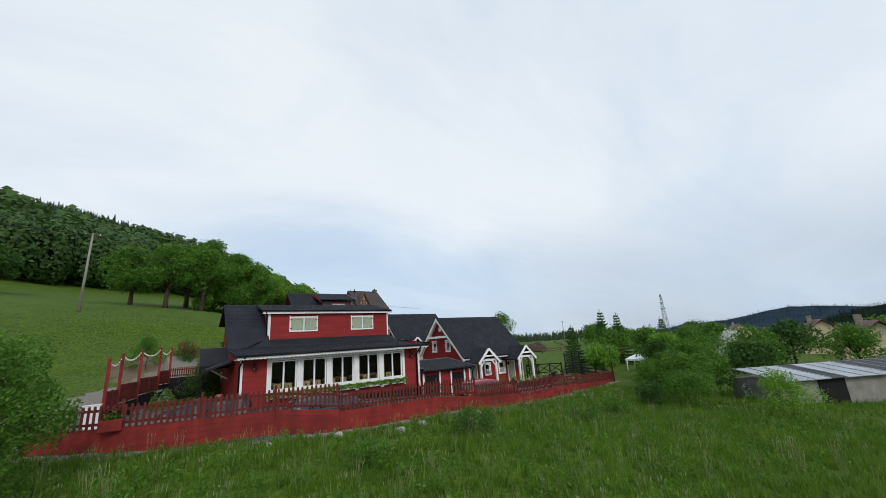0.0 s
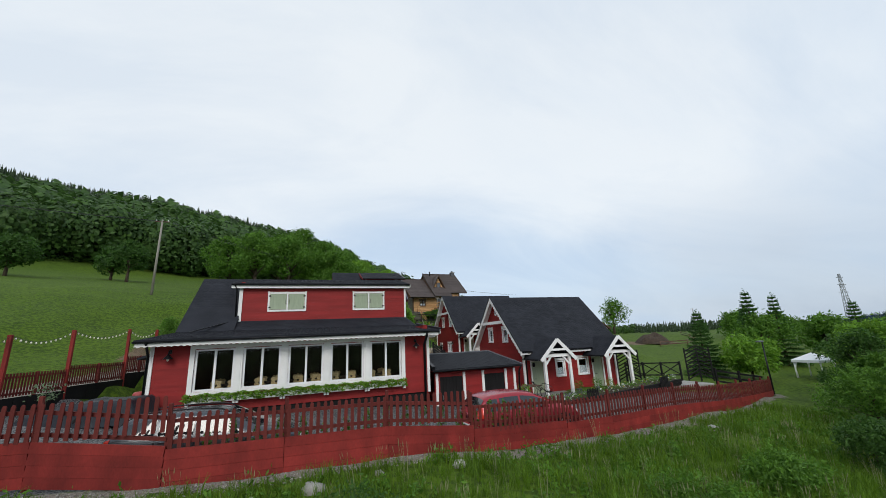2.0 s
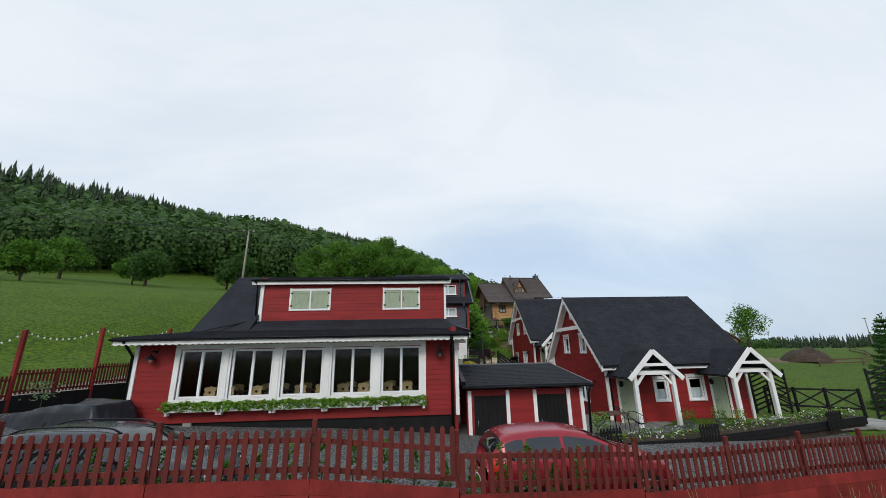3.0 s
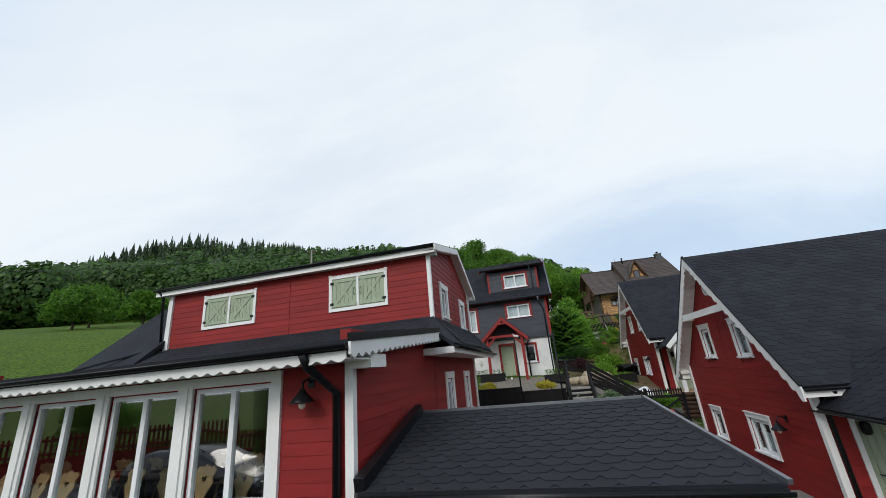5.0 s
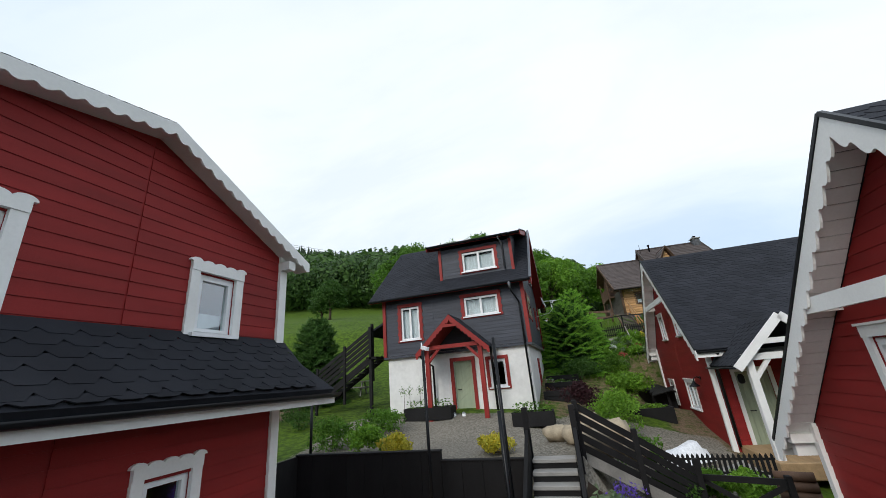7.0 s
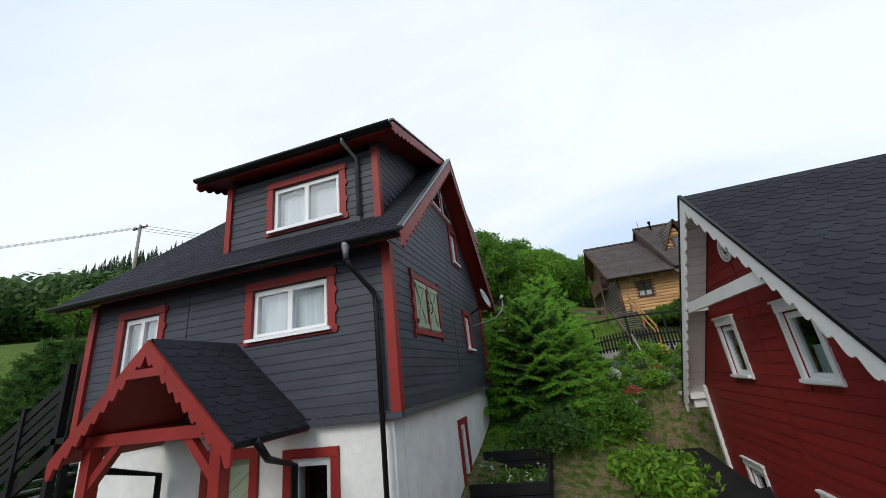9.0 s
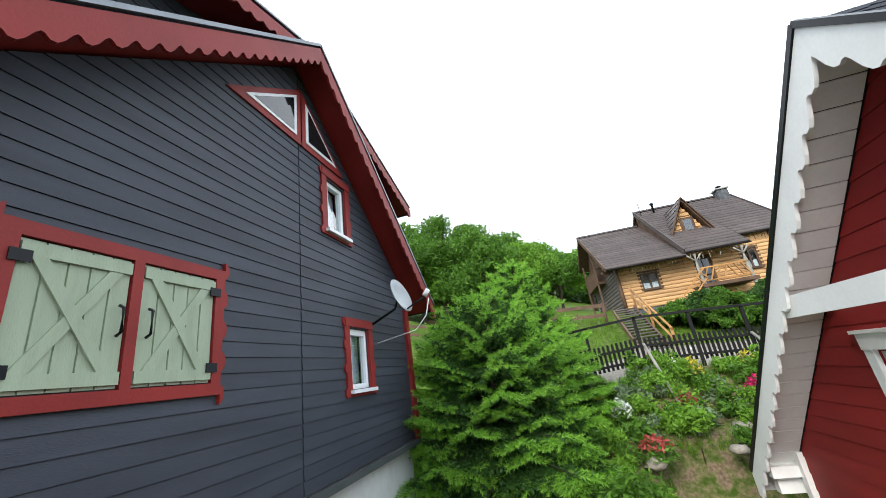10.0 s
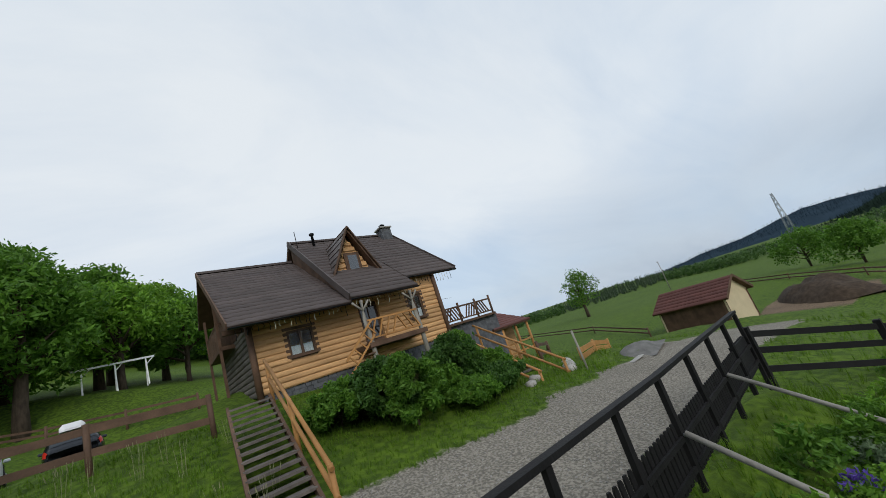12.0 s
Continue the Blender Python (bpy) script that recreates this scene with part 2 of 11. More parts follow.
BARK = mat("bark", (0.085, 0.062, 0.045), 0.9, var=0.5, scale=6, fine=40, bump=0.8, stretch=(1, 1, 0.3))
PALEBARK = mat("grey_pole_wood", (0.30, 0.28, 0.24), 0.8, var=0.3, scale=4, fine=30, bump=0.3, stretch=(1, 1, 0.2))
STEEL = mat("galvanised_steel", (0.33, 0.35, 0.36), 0.45, metal=0.6, var=0.2, scale=3, fine=30, bump=0.05)
CARRED = mat("car_red", (0.30, 0.018, 0.03), 0.22, metal=0.25, var=0.05, scale=1, fine=10, bump=0.0, spec=0.7)
CARGREY = mat("car_grey", (0.075, 0.08, 0.088), 0.22, metal=0.5, var=0.05, scale=1, fine=10, bump=0.0, spec=0.7)
CARWHITE = mat("car_white", (0.72, 0.73, 0.74), 0.25, var=0.05, scale=1, fine=10, bump=0.0, spec=0.6)
CARDARK = mat("car_dark", (0.018, 0.02, 0.025), 0.22, metal=0.3, var=0.05, scale=1, fine=10, bump=0.0, spec=0.7)
CARGLASS = mat("car_glass", (0.012, 0.014, 0.016), 0.05, var=0.1, scale=1, fine=5, bump=0.0, spec=0.9)
RUBBER = mat("rubber", (0.012, 0.012, 0.012), 0.8, var=0.3, scale=8, fine=60, bump=0.2)
LAMPRED = mat("tail_lamp", (0.55, 0.035, 0.02), 0.15, var=0.1, scale=5, fine=20, bump=0.0)
LAMPCLEAR = mat("head_lamp", (0.6, 0.62, 0.64), 0.1, var=0.1, scale=5, fine=20, bump=0.0)
TARP = mat("tarpaulin", (0.022, 0.025, 0.032), 0.35, var=0.4, scale=3, fine=12, bump=0.8)
GREYPLASTER = mat("grey_render", (0.27, 0.255, 0.23), 0.9, var=0.35, scale=1.2, fine=20, bump=0.4)
SHEET = mat("roof_sheet", (0.42, 0.45, 0.48), 0.5, metal=0.2, var=0.3, scale=0.8, fine=10, bump=0.1, obj=0.25)
CREAM = mat("cream_wall", (0.55, 0.46, 0.30), 0.85, var=0.15, scale=1, fine=20, bump=0.2)
SOIL = mat("soil", (0.065, 0.045, 0.03), 0.95, var=0.5, scale=3, fine=25, bump=1.0)
BULB = mat("bulb_glass", (0.75, 0.72, 0.6), 0.2, var=0.1, scale=5, fine=20, bump=0.0)
GREEN = leaf_mat("leaf_green", (0.125, 0.26, 0.030), (0.055, 0.14, 0.016), through=0.4)
DARKGREEN = leaf_mat("leaf_dark", (0.070, 0.155, 0.026), (0.030, 0.080, 0.014), through=0.35)
BRIGHT = leaf_mat("leaf_bright", (0.20, 0.38, 0.038), (0.10, 0.22, 0.022), through=0.4)
SPRUCE = leaf_mat("spruce_new", (0.27, 0.52, 0.055), (0.14, 0.32, 0.035), through=0.4, var=0.3)
SPRUCEDARK = leaf_mat("spruce_old", (0.075, 0.18, 0.034), (0.028, 0.075, 0.016), through=0.3)
FIR = leaf_mat("fir_far", (0.046, 0.080, 0.030), (0.020, 0.040, 0.016), through=0.2)
FAROAK = leaf_mat("far_leaf", (0.075, 0.15, 0.030), (0.030, 0.070, 0.018), through=0.35)
GRASS = leaf_mat("grass_blade", (0.135, 0.245, 0.017), (0.062, 0.132, 0.010), through=0.4, var=0.4)
DRYGRASS = leaf_mat("seed_head", (0.30, 0.30, 0.16), (0.18, 0.20, 0.09))
BUSH = leaf_mat("bush_grey_green", (0.20, 0.27, 0.15), (0.10, 0.16, 0.075))
WHITEFLOWER = leaf_mat("flower_white", (0.75, 0.75, 0.72), (0.55, 0.6, 0.5))
PINKFLOWER = leaf_mat("flower_pink", (0.62, 0.03, 0.16), (0.45, 0.02, 0.10))
SALMON = leaf_mat("flower_salmon", (0.50, 0.10, 0.09), (0.34, 0.06, 0.05))
YELLOW = leaf_mat("flower_yellow", (0.60, 0.48, 0.05), (0.35, 0.36, 0.04))
VIOLET = leaf_mat("flower_violet", (0.20, 0.12, 0.55), (0.12, 0.07, 0.4))
MAROON = leaf_mat("leaf_maroon", (0.06, 0.02, 0.025), (0.03, 0.012, 0.015))


# ---- mesh helpers ----
def V3(p):
    return p if isinstance(p, Vector) else Vector(p)


class Mb:
    """Collects vertices and faces of one mesh."""

    def __init__(self):
        self.v, self.f, self.s = [], [], []

    def add(self, verts, faces, smooth=False):
        k = len(self.v)
        self.v += [tuple(p) for p in verts]
        self.f += [tuple(i + k for i in f) for f in faces]
        self.s += [smooth] * len(faces)
        return self

    def hexa(self, p):
        """Eight corners: four below, four above, each anticlockwise from above."""
        return self.add(p, [(3, 2, 1, 0), (4, 5, 6, 7), (0, 1, 5, 4), (1, 2, 6, 5), (2, 3, 7, 6), (3, 0, 4, 7)])

    def box(self, x0, x1, y0, y1, z0, z1):
        return self.hexa([(x0, y0, z0), (x1, y0, z0), (x1, y1, z0), (x0, y1, z0), (x0, y0, z1), (x1, y0, z1), (x1, y1, z1), (x0, y1, z1)])

    def bevel_box(self, x0, x1, y0, y1, z0, z1, b=0.01):
        """A box whose long edges are rounded off on top and at the sides."""
        ring = lambda z, d: [(x0 + d, y0 + d, z), (x1 - d, y0 + d, z), (x1 - d, y1 - d, z), (x0 + d, y1 - d, z)]
        v = ring(z0, b) + ring(z0 + b, 0) + ring(z1 - b, 0) + ring(z1, b)
        f = [(3, 2, 1, 0), (12, 13, 14, 15)]
        for r in range(3):
            for i in range(4):
                j = (i + 1) % 4
                f.append((r * 4 + i, r * 4 + j, r * 4 + 4 + j, r * 4 + 4 + i))
        return self.add(v, f)

    def extrude(self, poly, off):
        """A flat polygon (3D points) pushed along off, with both ends closed."""
        n, off = len(poly), V3(off)
        a = [V3(p) for p in poly]
        return self.add(a + [p + off for p in a], [tuple(range(n))[::-1], tuple(range(n, 2 * n))] + [(i, (i + 1) % n, n + (i + 1) % n, n + i) for i in range(n)])

    def beam(self, p, q, w, h, up=(0, 0, 1)):
        """A timber of w by h from p to q."""
        p, q = V3(p), V3(q)
        d = (q - p).normalized()
        u = V3(up)
        s = d.cross(u)
        if s.length < 1e-4:
            s = d.cross(Vector((1, 0, 0)))
        s.normalize()
        t = s.cross(d)
        c = [s * (w / 2 * i) + t * (h / 2 * j) for i, j in ((-1, -1), (1, -1), (1, 1), (-1, 1))]
        return self.add([p + o for o in c] + [q + o for o in c], [(0, 1, 2, 3), (7, 6, 5, 4), (0, 4, 5, 1), (1, 5, 6, 2), (2, 6, 7, 3), (3, 7, 4, 0)])

    def tube(self, pts, r, n=8, closed_ends=True):
        """A round tube along points; r is a number or one for each point."""
        pts = [V3(p) for p in pts]
        rs = r if isinstance(r, (list, tuple)) else [r] * len(pts)
        v, f = [], []
        ref = Vector((0, 0, 1))
        for i, p in enumerate(pts):
            d = (pts[min(i + 1, len(pts) - 1)] - pts[max(i - 1, 0)]).normalized()
            s = d.cross(ref)
            if s.length < 0.05:
                s = d.cross(Vector((0, 1, 0)))
            s.normalize()
            t = s.cross(d)
            for k in range(n):
                a = 2 * math.pi * k / n
                v.append(p + s * (rs[i] * math.cos(a)) + t * (rs[i] * math.sin(a)))
        for i in range(len(pts) - 1):
            for k in range(n):
                m = (k + 1) % n
                f.append((i * n + k, i * n + m, (i + 1) * n + m, (i + 1) * n + k))
        self.add(v, f, True)
        if closed_ends:
            k = len(self.v) - len(v)
            self.f += [tuple(k + i for i in range(n))[::-1], tuple(k + (len(pts) - 1) * n + i for i in range(n))]
            self.s += [False, False]
        return self

    def lathe(self, c, prof, n=16, axis=2):
        """A profile of (radius, height) turned about an upright axis through c."""
        c = V3(c)
        v, f = [], []
        for r, z in prof:
            for k in range(n):
                a = 2 * math.pi * k / n
                o = (r * math.cos(a), r * math.sin(a), z)
                v.append(c + Vector((o[2], o[0], o[1]) if axis == 0 else (o[0], o[2], o[1]) if axis == 1 else o))
        for i in range(len(prof) - 1):
            for k in range(n):
                m = (k + 1) % n
                f.append((i * n + k, i * n + m, (i + 1) * n + m, (i + 1) * n + k))
        self.add(v, f, True)
        k = len(self.v) - len(v)
        self.f += [tuple(k + i for i in range(n))[::-1], tuple(k + (len(prof) - 1) * n + i for i in range(n))]
        self.s += [False, False]
        return self

    def rock(self, c, sx, sy, sz, rnd, n=7, m=4):
        """A rounded boulder with uneven faces."""
        c = V3(c)
        v, f = [c + Vector((0, 0, -sz))], []
        ph = rnd.uniform(0, 9)
        for i in range(1, m):
            th = math.pi * i / m
            for k in range(n):
                a = 2 * math.pi * k / n + ph
                q = 1 + rnd.uniform(-0.2, 0.2)
                v.append(c + Vector((sx * q * math.sin(th) * math.cos(a), sy * q * math.sin(th) * math.sin(a), -sz * q * math.cos(th))))
        v.append(c + Vector((0, 0, sz * rnd.uniform(0.8, 1.0))))
        e = len(v) - 1
        for k in range(n):
            j = (k + 1) % n
            f += [(0, 1 + j, 1 + k), (e, e - n + k, e - n + j)]
            for i in range(m - 2):
                f.append((1 + i * n + k, 1 + i * n + j, 1 + (i + 1) * n + j, 1 + (i + 1) * n + k))
        return self.add(v, f, True)

    def weld(self):
        """Joins corners that lie on one another."""
        seen, to, v = {}, [], []
        for p in self.v:
            k = (round(p[0], 4), round(p[1], 4), round(p[2], 4))
            if k not in seen:
                seen[k] = len(v)
                v.append(p)
            to.append(seen[k])
        f, s, done = [], [], set()
        for q, m in zip(self.f, self.s):
            q = tuple(dict.fromkeys(to[i] for i in q))
            if len(q) > 2 and frozenset(q) not in done:
                done.add(frozenset(q))
                f.append(q)
                s.append(m)
        self.v, self.f, self.s = v, f, s
        return self

    def mesh(self, name, material):
        me = bpy.data.meshes.new(name)
        me.from_pydata(self.v, [], self.f)
        me.polygons.foreach_set("use_smooth", self.s)
        me.materials.append(material)
        me.update()
        return me


def part(name, mb, material, parent=None, label=""):
    """Links what was collected as one mesh object under a thing or a part."""
    ob = new(name, mb if isinstance(mb, bpy.types.Mesh) else mb.mesh(name, material))
    ob.parent = parent
    return tagged(ob, label)


def thing(name, m, label, category, group="", kind=""):
    ob = new(name)
    ob.matrix_basis = m
    ob.empty_display_size = 0.2
    return tagged(ob, label, category, group, kind)


def solid(name, mb, material, label, category="", group="", kind="", m=None):
    """A thing that is one mesh."""
    ob = part(name, mb, material)
    if m is not None:
        ob.matrix_basis = m
    return tagged(ob, label, category, group, kind)


def cut(u0, u1, holes):
    """The stretch u0..u1 less the holes."""
    out, a = [], u0
    for h0, h1 in sorted(holes):
        if h1 <= a or h0 >= u1:
            continue
        if h0 > a + 1e-3:
            out.append((a, h0))
        a = max(a, h1)
    if a < u1 - 1e-3:
        out.append((a, u1))
    return out


class Wall:
    """A wall in its own plane: origin, the way along it, and the way out of it. span(z) gives its two ends at a height."""

    def __init__(self, o, u, n, span, z0, z1, holes=(), knots=()):
        self.o, self.u, self.n = V3(o), V3(u).normalized(), V3(n).normalized()
        self.span, self.z0, self.z1, self.holes, self.knots = span, z0, z1, list(holes), list(knots)

    def p(self, a, z, d=0.0):
        return self.o + self.u * a + Vector((0, 0, z)) + self.n * d

    def slab(self, mb, a, b, za, zb, d0, d1, a2=None, b2=None):
        a2, b2 = a if a2 is None else a2, b if b2 is None else b2
        return mb.hexa([self.p(a, za, d0), self.p(b, za, d0), self.p(b, za, d1), self.p(a, za, d1), self.p(a2, zb, d0), self.p(b2, zb, d0), self.p(b2, zb, d1), self.p(a2, zb, d1)])

    def core(self, parent, material, thick=0.16, name="wall", label=""):
        mb = Mb()
        zs = sorted({self.z0, self.z1, *self.knots, *[z for h in self.holes for z in h[2:4] if self.z0 < z < self.z1]})
        for za, zb in zip(zs, zs[1:]):
            (a, b), (a2, b2) = self.span(za), self.span(zb)
            hs = [(h[0], h[1]) for h in self.holes if h[2] < zb - 1e-4 and h[3] > za + 1e-4]
            runs = cut(min(a, a2), max(b, b2), hs)
            marks = sorted({e for h in self.holes for e in h[:2]})
            for i, (r0, r1) in enumerate(runs):
                es = [r0] + [e for e in marks if max(r0, a, a2) + 0.01 < e < min(r1, b, b2) - 0.01] + [r1]
                for j, (e0, e1) in enumerate(zip(es, es[1:])):
                    first, last = i == 0 and j == 0, i == len(runs) - 1 and j == len(es) - 2
                    self.slab(mb, a if first else e0, b if last else e1, za, zb, -thick, 0, a2 if first else e0, b2 if last else e1)
        mb.weld()
        return part(name, mb, material, parent, label)

    def boards(self, parent, material, step=0.17, splits=(), name="board", proud=0.016):
        """Overlapping boards, each an object of its own."""
        z = self.z0
        while z < self.z1 - 0.03:
            zb = min(z + step, self.z1)
            (a, b), (a2, b2) = self.span(z + 0.005), self.span(zb)
            hs = [(h[0] - 0.01, h[1] + 0.01) for h in self.holes if h[2] < zb - 0.03 and h[3] > z + 0.03]
            hs += [(s - 0.012, s + 0.012) for s in splits]
            runs = cut(min(a, a2), max(b, b2), hs)
            for i, (r0, r1) in enumerate(runs):
                if r1 - r0 < 0.04:
                    continue
                l0, l1 = (a, a2) if i == 0 else (r0, r0)
                q0, q1 = (b, b2) if i == len(runs) - 1 else (r1, r1)
                mb = Mb()
                g = 0.005
                mb.hexa([self.p(l0, z, 0.001), self.p(q0, z, 0.001), self.p(q0, z, proud), self.p(l0, z, proud), self.p(l1, zb - g, 0.001), self.p(q1, zb - g, 0.001), self.p(q1, zb - g, proud - 0.009), self.p(l1, zb - g, proud - 0.009)])
                part(name, mb, material, parent)
            z = zb

    def scallop(self, mb, pts, drop, pitch, d0, d1):
        """A fretted board that hangs below a line of (a, z) points."""
        tt, dd = (0, 0.12, 0.3, 0.5, 0.7, 0.88), (0.74, 0.79, 0.94, 1.0, 0.94, 0.79)
        top, bot = [], []
        for (a0, z0), (a1, z1) in zip(pts, pts[1:]):
            k = max(1, round(math.hypot(a1 - a0, z1 - z0) / pitch))
            for i in range(k):
                for t, q in zip(tt, dd):
                    f = (i + t) / k
                    top.append((a0 + (a1 - a0) * f, z0 + (z1 - z0) * f))
                    bot.append((top[-1][0], top[-1][1] - drop * q))
        top.append(pts[-1])
        bot.append((pts[-1][0], pts[-1][1] - drop * 0.74))
        n = len(top)
        v = [self.p(x, z, d) for d in (d0, d1) for x, z in top + bot]
        f = []
        for i in range(n - 1):
            f += [(i, n + i, n + i + 1, i + 1), (2 * n + i, 2 * n + i + 1, 3 * n + i + 1, 3 * n + i), (n + i, 3 * n + i, 3 * n + i + 1, n + i + 1), (i, i + 1, 2 * n + i + 1, 2 * n + i)]
        f += [(0, 2 * n, 3 * n, n), (n - 1, 2 * n - 1, 4 * n - 1, 3 * n - 1)]
        mb.add(v, f)
        return mb


def window(w, parent, a, b, za, zb, trim=WHITE, panes=2, fret=True, sill=True, curtain=0.6, tw=0.1, top=0.12, depth=0.04, name="window", label="", transom=False, bars=0, sash=None):
    """A casement in the hole a..b, za..zb of wall w, with its casing, sashes, panes and a curtain."""
    sash = sash or PVC
    cs = Mb()
    w.slab(cs, a - tw, a, za - tw * 0.6, zb + 0.02, 0.0, depth)
    w.slab(cs, b, b + tw, za - tw * 0.6, zb + 0.02, 0.0, depth)
    w.slab(cs, a, b, za - tw * 0.6, za, 0.0, depth)
    w.slab(cs, a - tw, b + tw, zb + 0.02, zb + top, 0.0, depth + 0.012)
    if fret == "top":
        w.slab(cs, a - tw - 0.03, b + tw + 0.03, zb + top, zb + top + 0.03, 0.0, depth + 0.035)
    elif fret == "wave":
        n = max(3, round((b - a + 2 * tw) / 0.16))
        q = (b - a + 2 * tw + 0.08) / n
        for i in range(n):
            c = a - tw - 0.04 + q * (i + 0.5)
            h = 0.055 if i in (0, n - 1) else 0.028 + 0.02 * math.sin(math.pi * i / (n - 1))
            poly = [w.p(c + q * 0.5 * math.cos(t), zb + top - 0.01 + h * max(0, math.sin(t)), 0.0) for t in [math.pi * k / 8 for k in range(9)]]
            cs.extrude(poly, w.n * (depth + 0.01))
    elif fret == "side":
        for e, sgn in ((a - tw, -1), (b + tw, 1)):
            k = max(3, round((zb - za) / 0.3))
            for i in range(k + 1):
                zc = za - 0.02 + (zb - za + 0.1) * i / k
                poly = [w.p(e + sgn * 0.035 * math.cos(t), zc + 0.06 * math.sin(t), 0.0) for t in [math.pi * q / 6 - math.pi / 2 for q in range(7)]]
                cs.extrude(poly, w.n * depth)
    win = part(name, cs, trim, parent, label)
    if sill:
        sm = Mb()
        w.slab(sm, a - tw * 0.5, b + tw * 0.5, za - 0.035, za + 0.012, -0.02, depth + 0.06)
        part("sill", sm, sash, win)
    fr = Mb()
    t = 0.042
    w.slab(fr, a, a + t, za, zb, -0.09, -0.02), w.slab(fr, b - t, b, za, zb, -0.09, -0.02)
    w.slab(fr, a + t, b - t, za, za + t, -0.09, -0.02), w.slab(fr, a + t, b - t, zb - t, zb, -0.09, -0.02)
    part("window_frame", fr, sash, win)
    step = (b - a - 2 * t) / panes
    for i in range(panes):
        s0, s1 = a + t + step * i, a + t + step * (i + 1)
        sa = Mb()
        e = 0.042
        w.slab(sa, s0, s0 + e, za + t, zb - t, -0.08, -0.005), w.slab(sa, s1 - e, s1, za + t, zb - t, -0.08, -0.005)
        w.slab(sa, s0 + e, s1 - e, za + t, za + t + e, -0.08, -0.005), w.slab(sa, s0 + e, s1 - e, zb - t - e, zb - t, -0.08, -0.005)
        for k in range(bars):
            zz = za + t + (zb - za - 2 * t) * (k + 1) / (bars + 1)
            w.slab(sa, s0 + e, s1 - e, zz - 0.012, zz + 0.012, -0.06, -0.02)
        part("sash", sa, sash, win)
        gl = Mb()
        w.slab(gl, s0 + e, s1 - e, za + t + e, zb - t - e, -0.05, -0.045)
        g = part("pane", gl, GLASS, win)
        g.visible_shadow = False
    if curtain:
        cm = Mb()
        n = max(6, round((b - a) / 0.06))
        zt = za + 0.03 + (zb - za) * curtain
        v, f = [], []
        for i in range(n + 1):
            d = -0.16 - 0.012 * math.sin(i * 1.9)
            x = a + 0.03 + (b - a - 0.06) * i / n
            v += [w.p(x, za + 0.02, d), w.p(x, zt, d)]
            if i:
                f.append((2 * i - 2, 2 * i, 2 * i + 1, 2 * i - 1))
        cm.add(v, f, True)
        part("curtain", cm, CURTAIN, win)
    return win


def grooved(mb, w, a, b, za, zb, d0, d1, n, g=0.006):
    """A leaf of upright boards with a groove at every joint, in one piece."""
    prof, st = [(a, d0), (a, d1)], (b - a) / n
    for i in range(1, n):
        c = a + st * i
        prof += [(c - g, d1), (c - g * 0.5, d1 - 0.012), (c + g * 0.5, d1 - 0.012), (c + g, d1)]
    prof += [(b, d1), (b, d0)]
    return mb.extrude([w.p(x, za, d) for x, d in prof], (0, 0, zb - za))


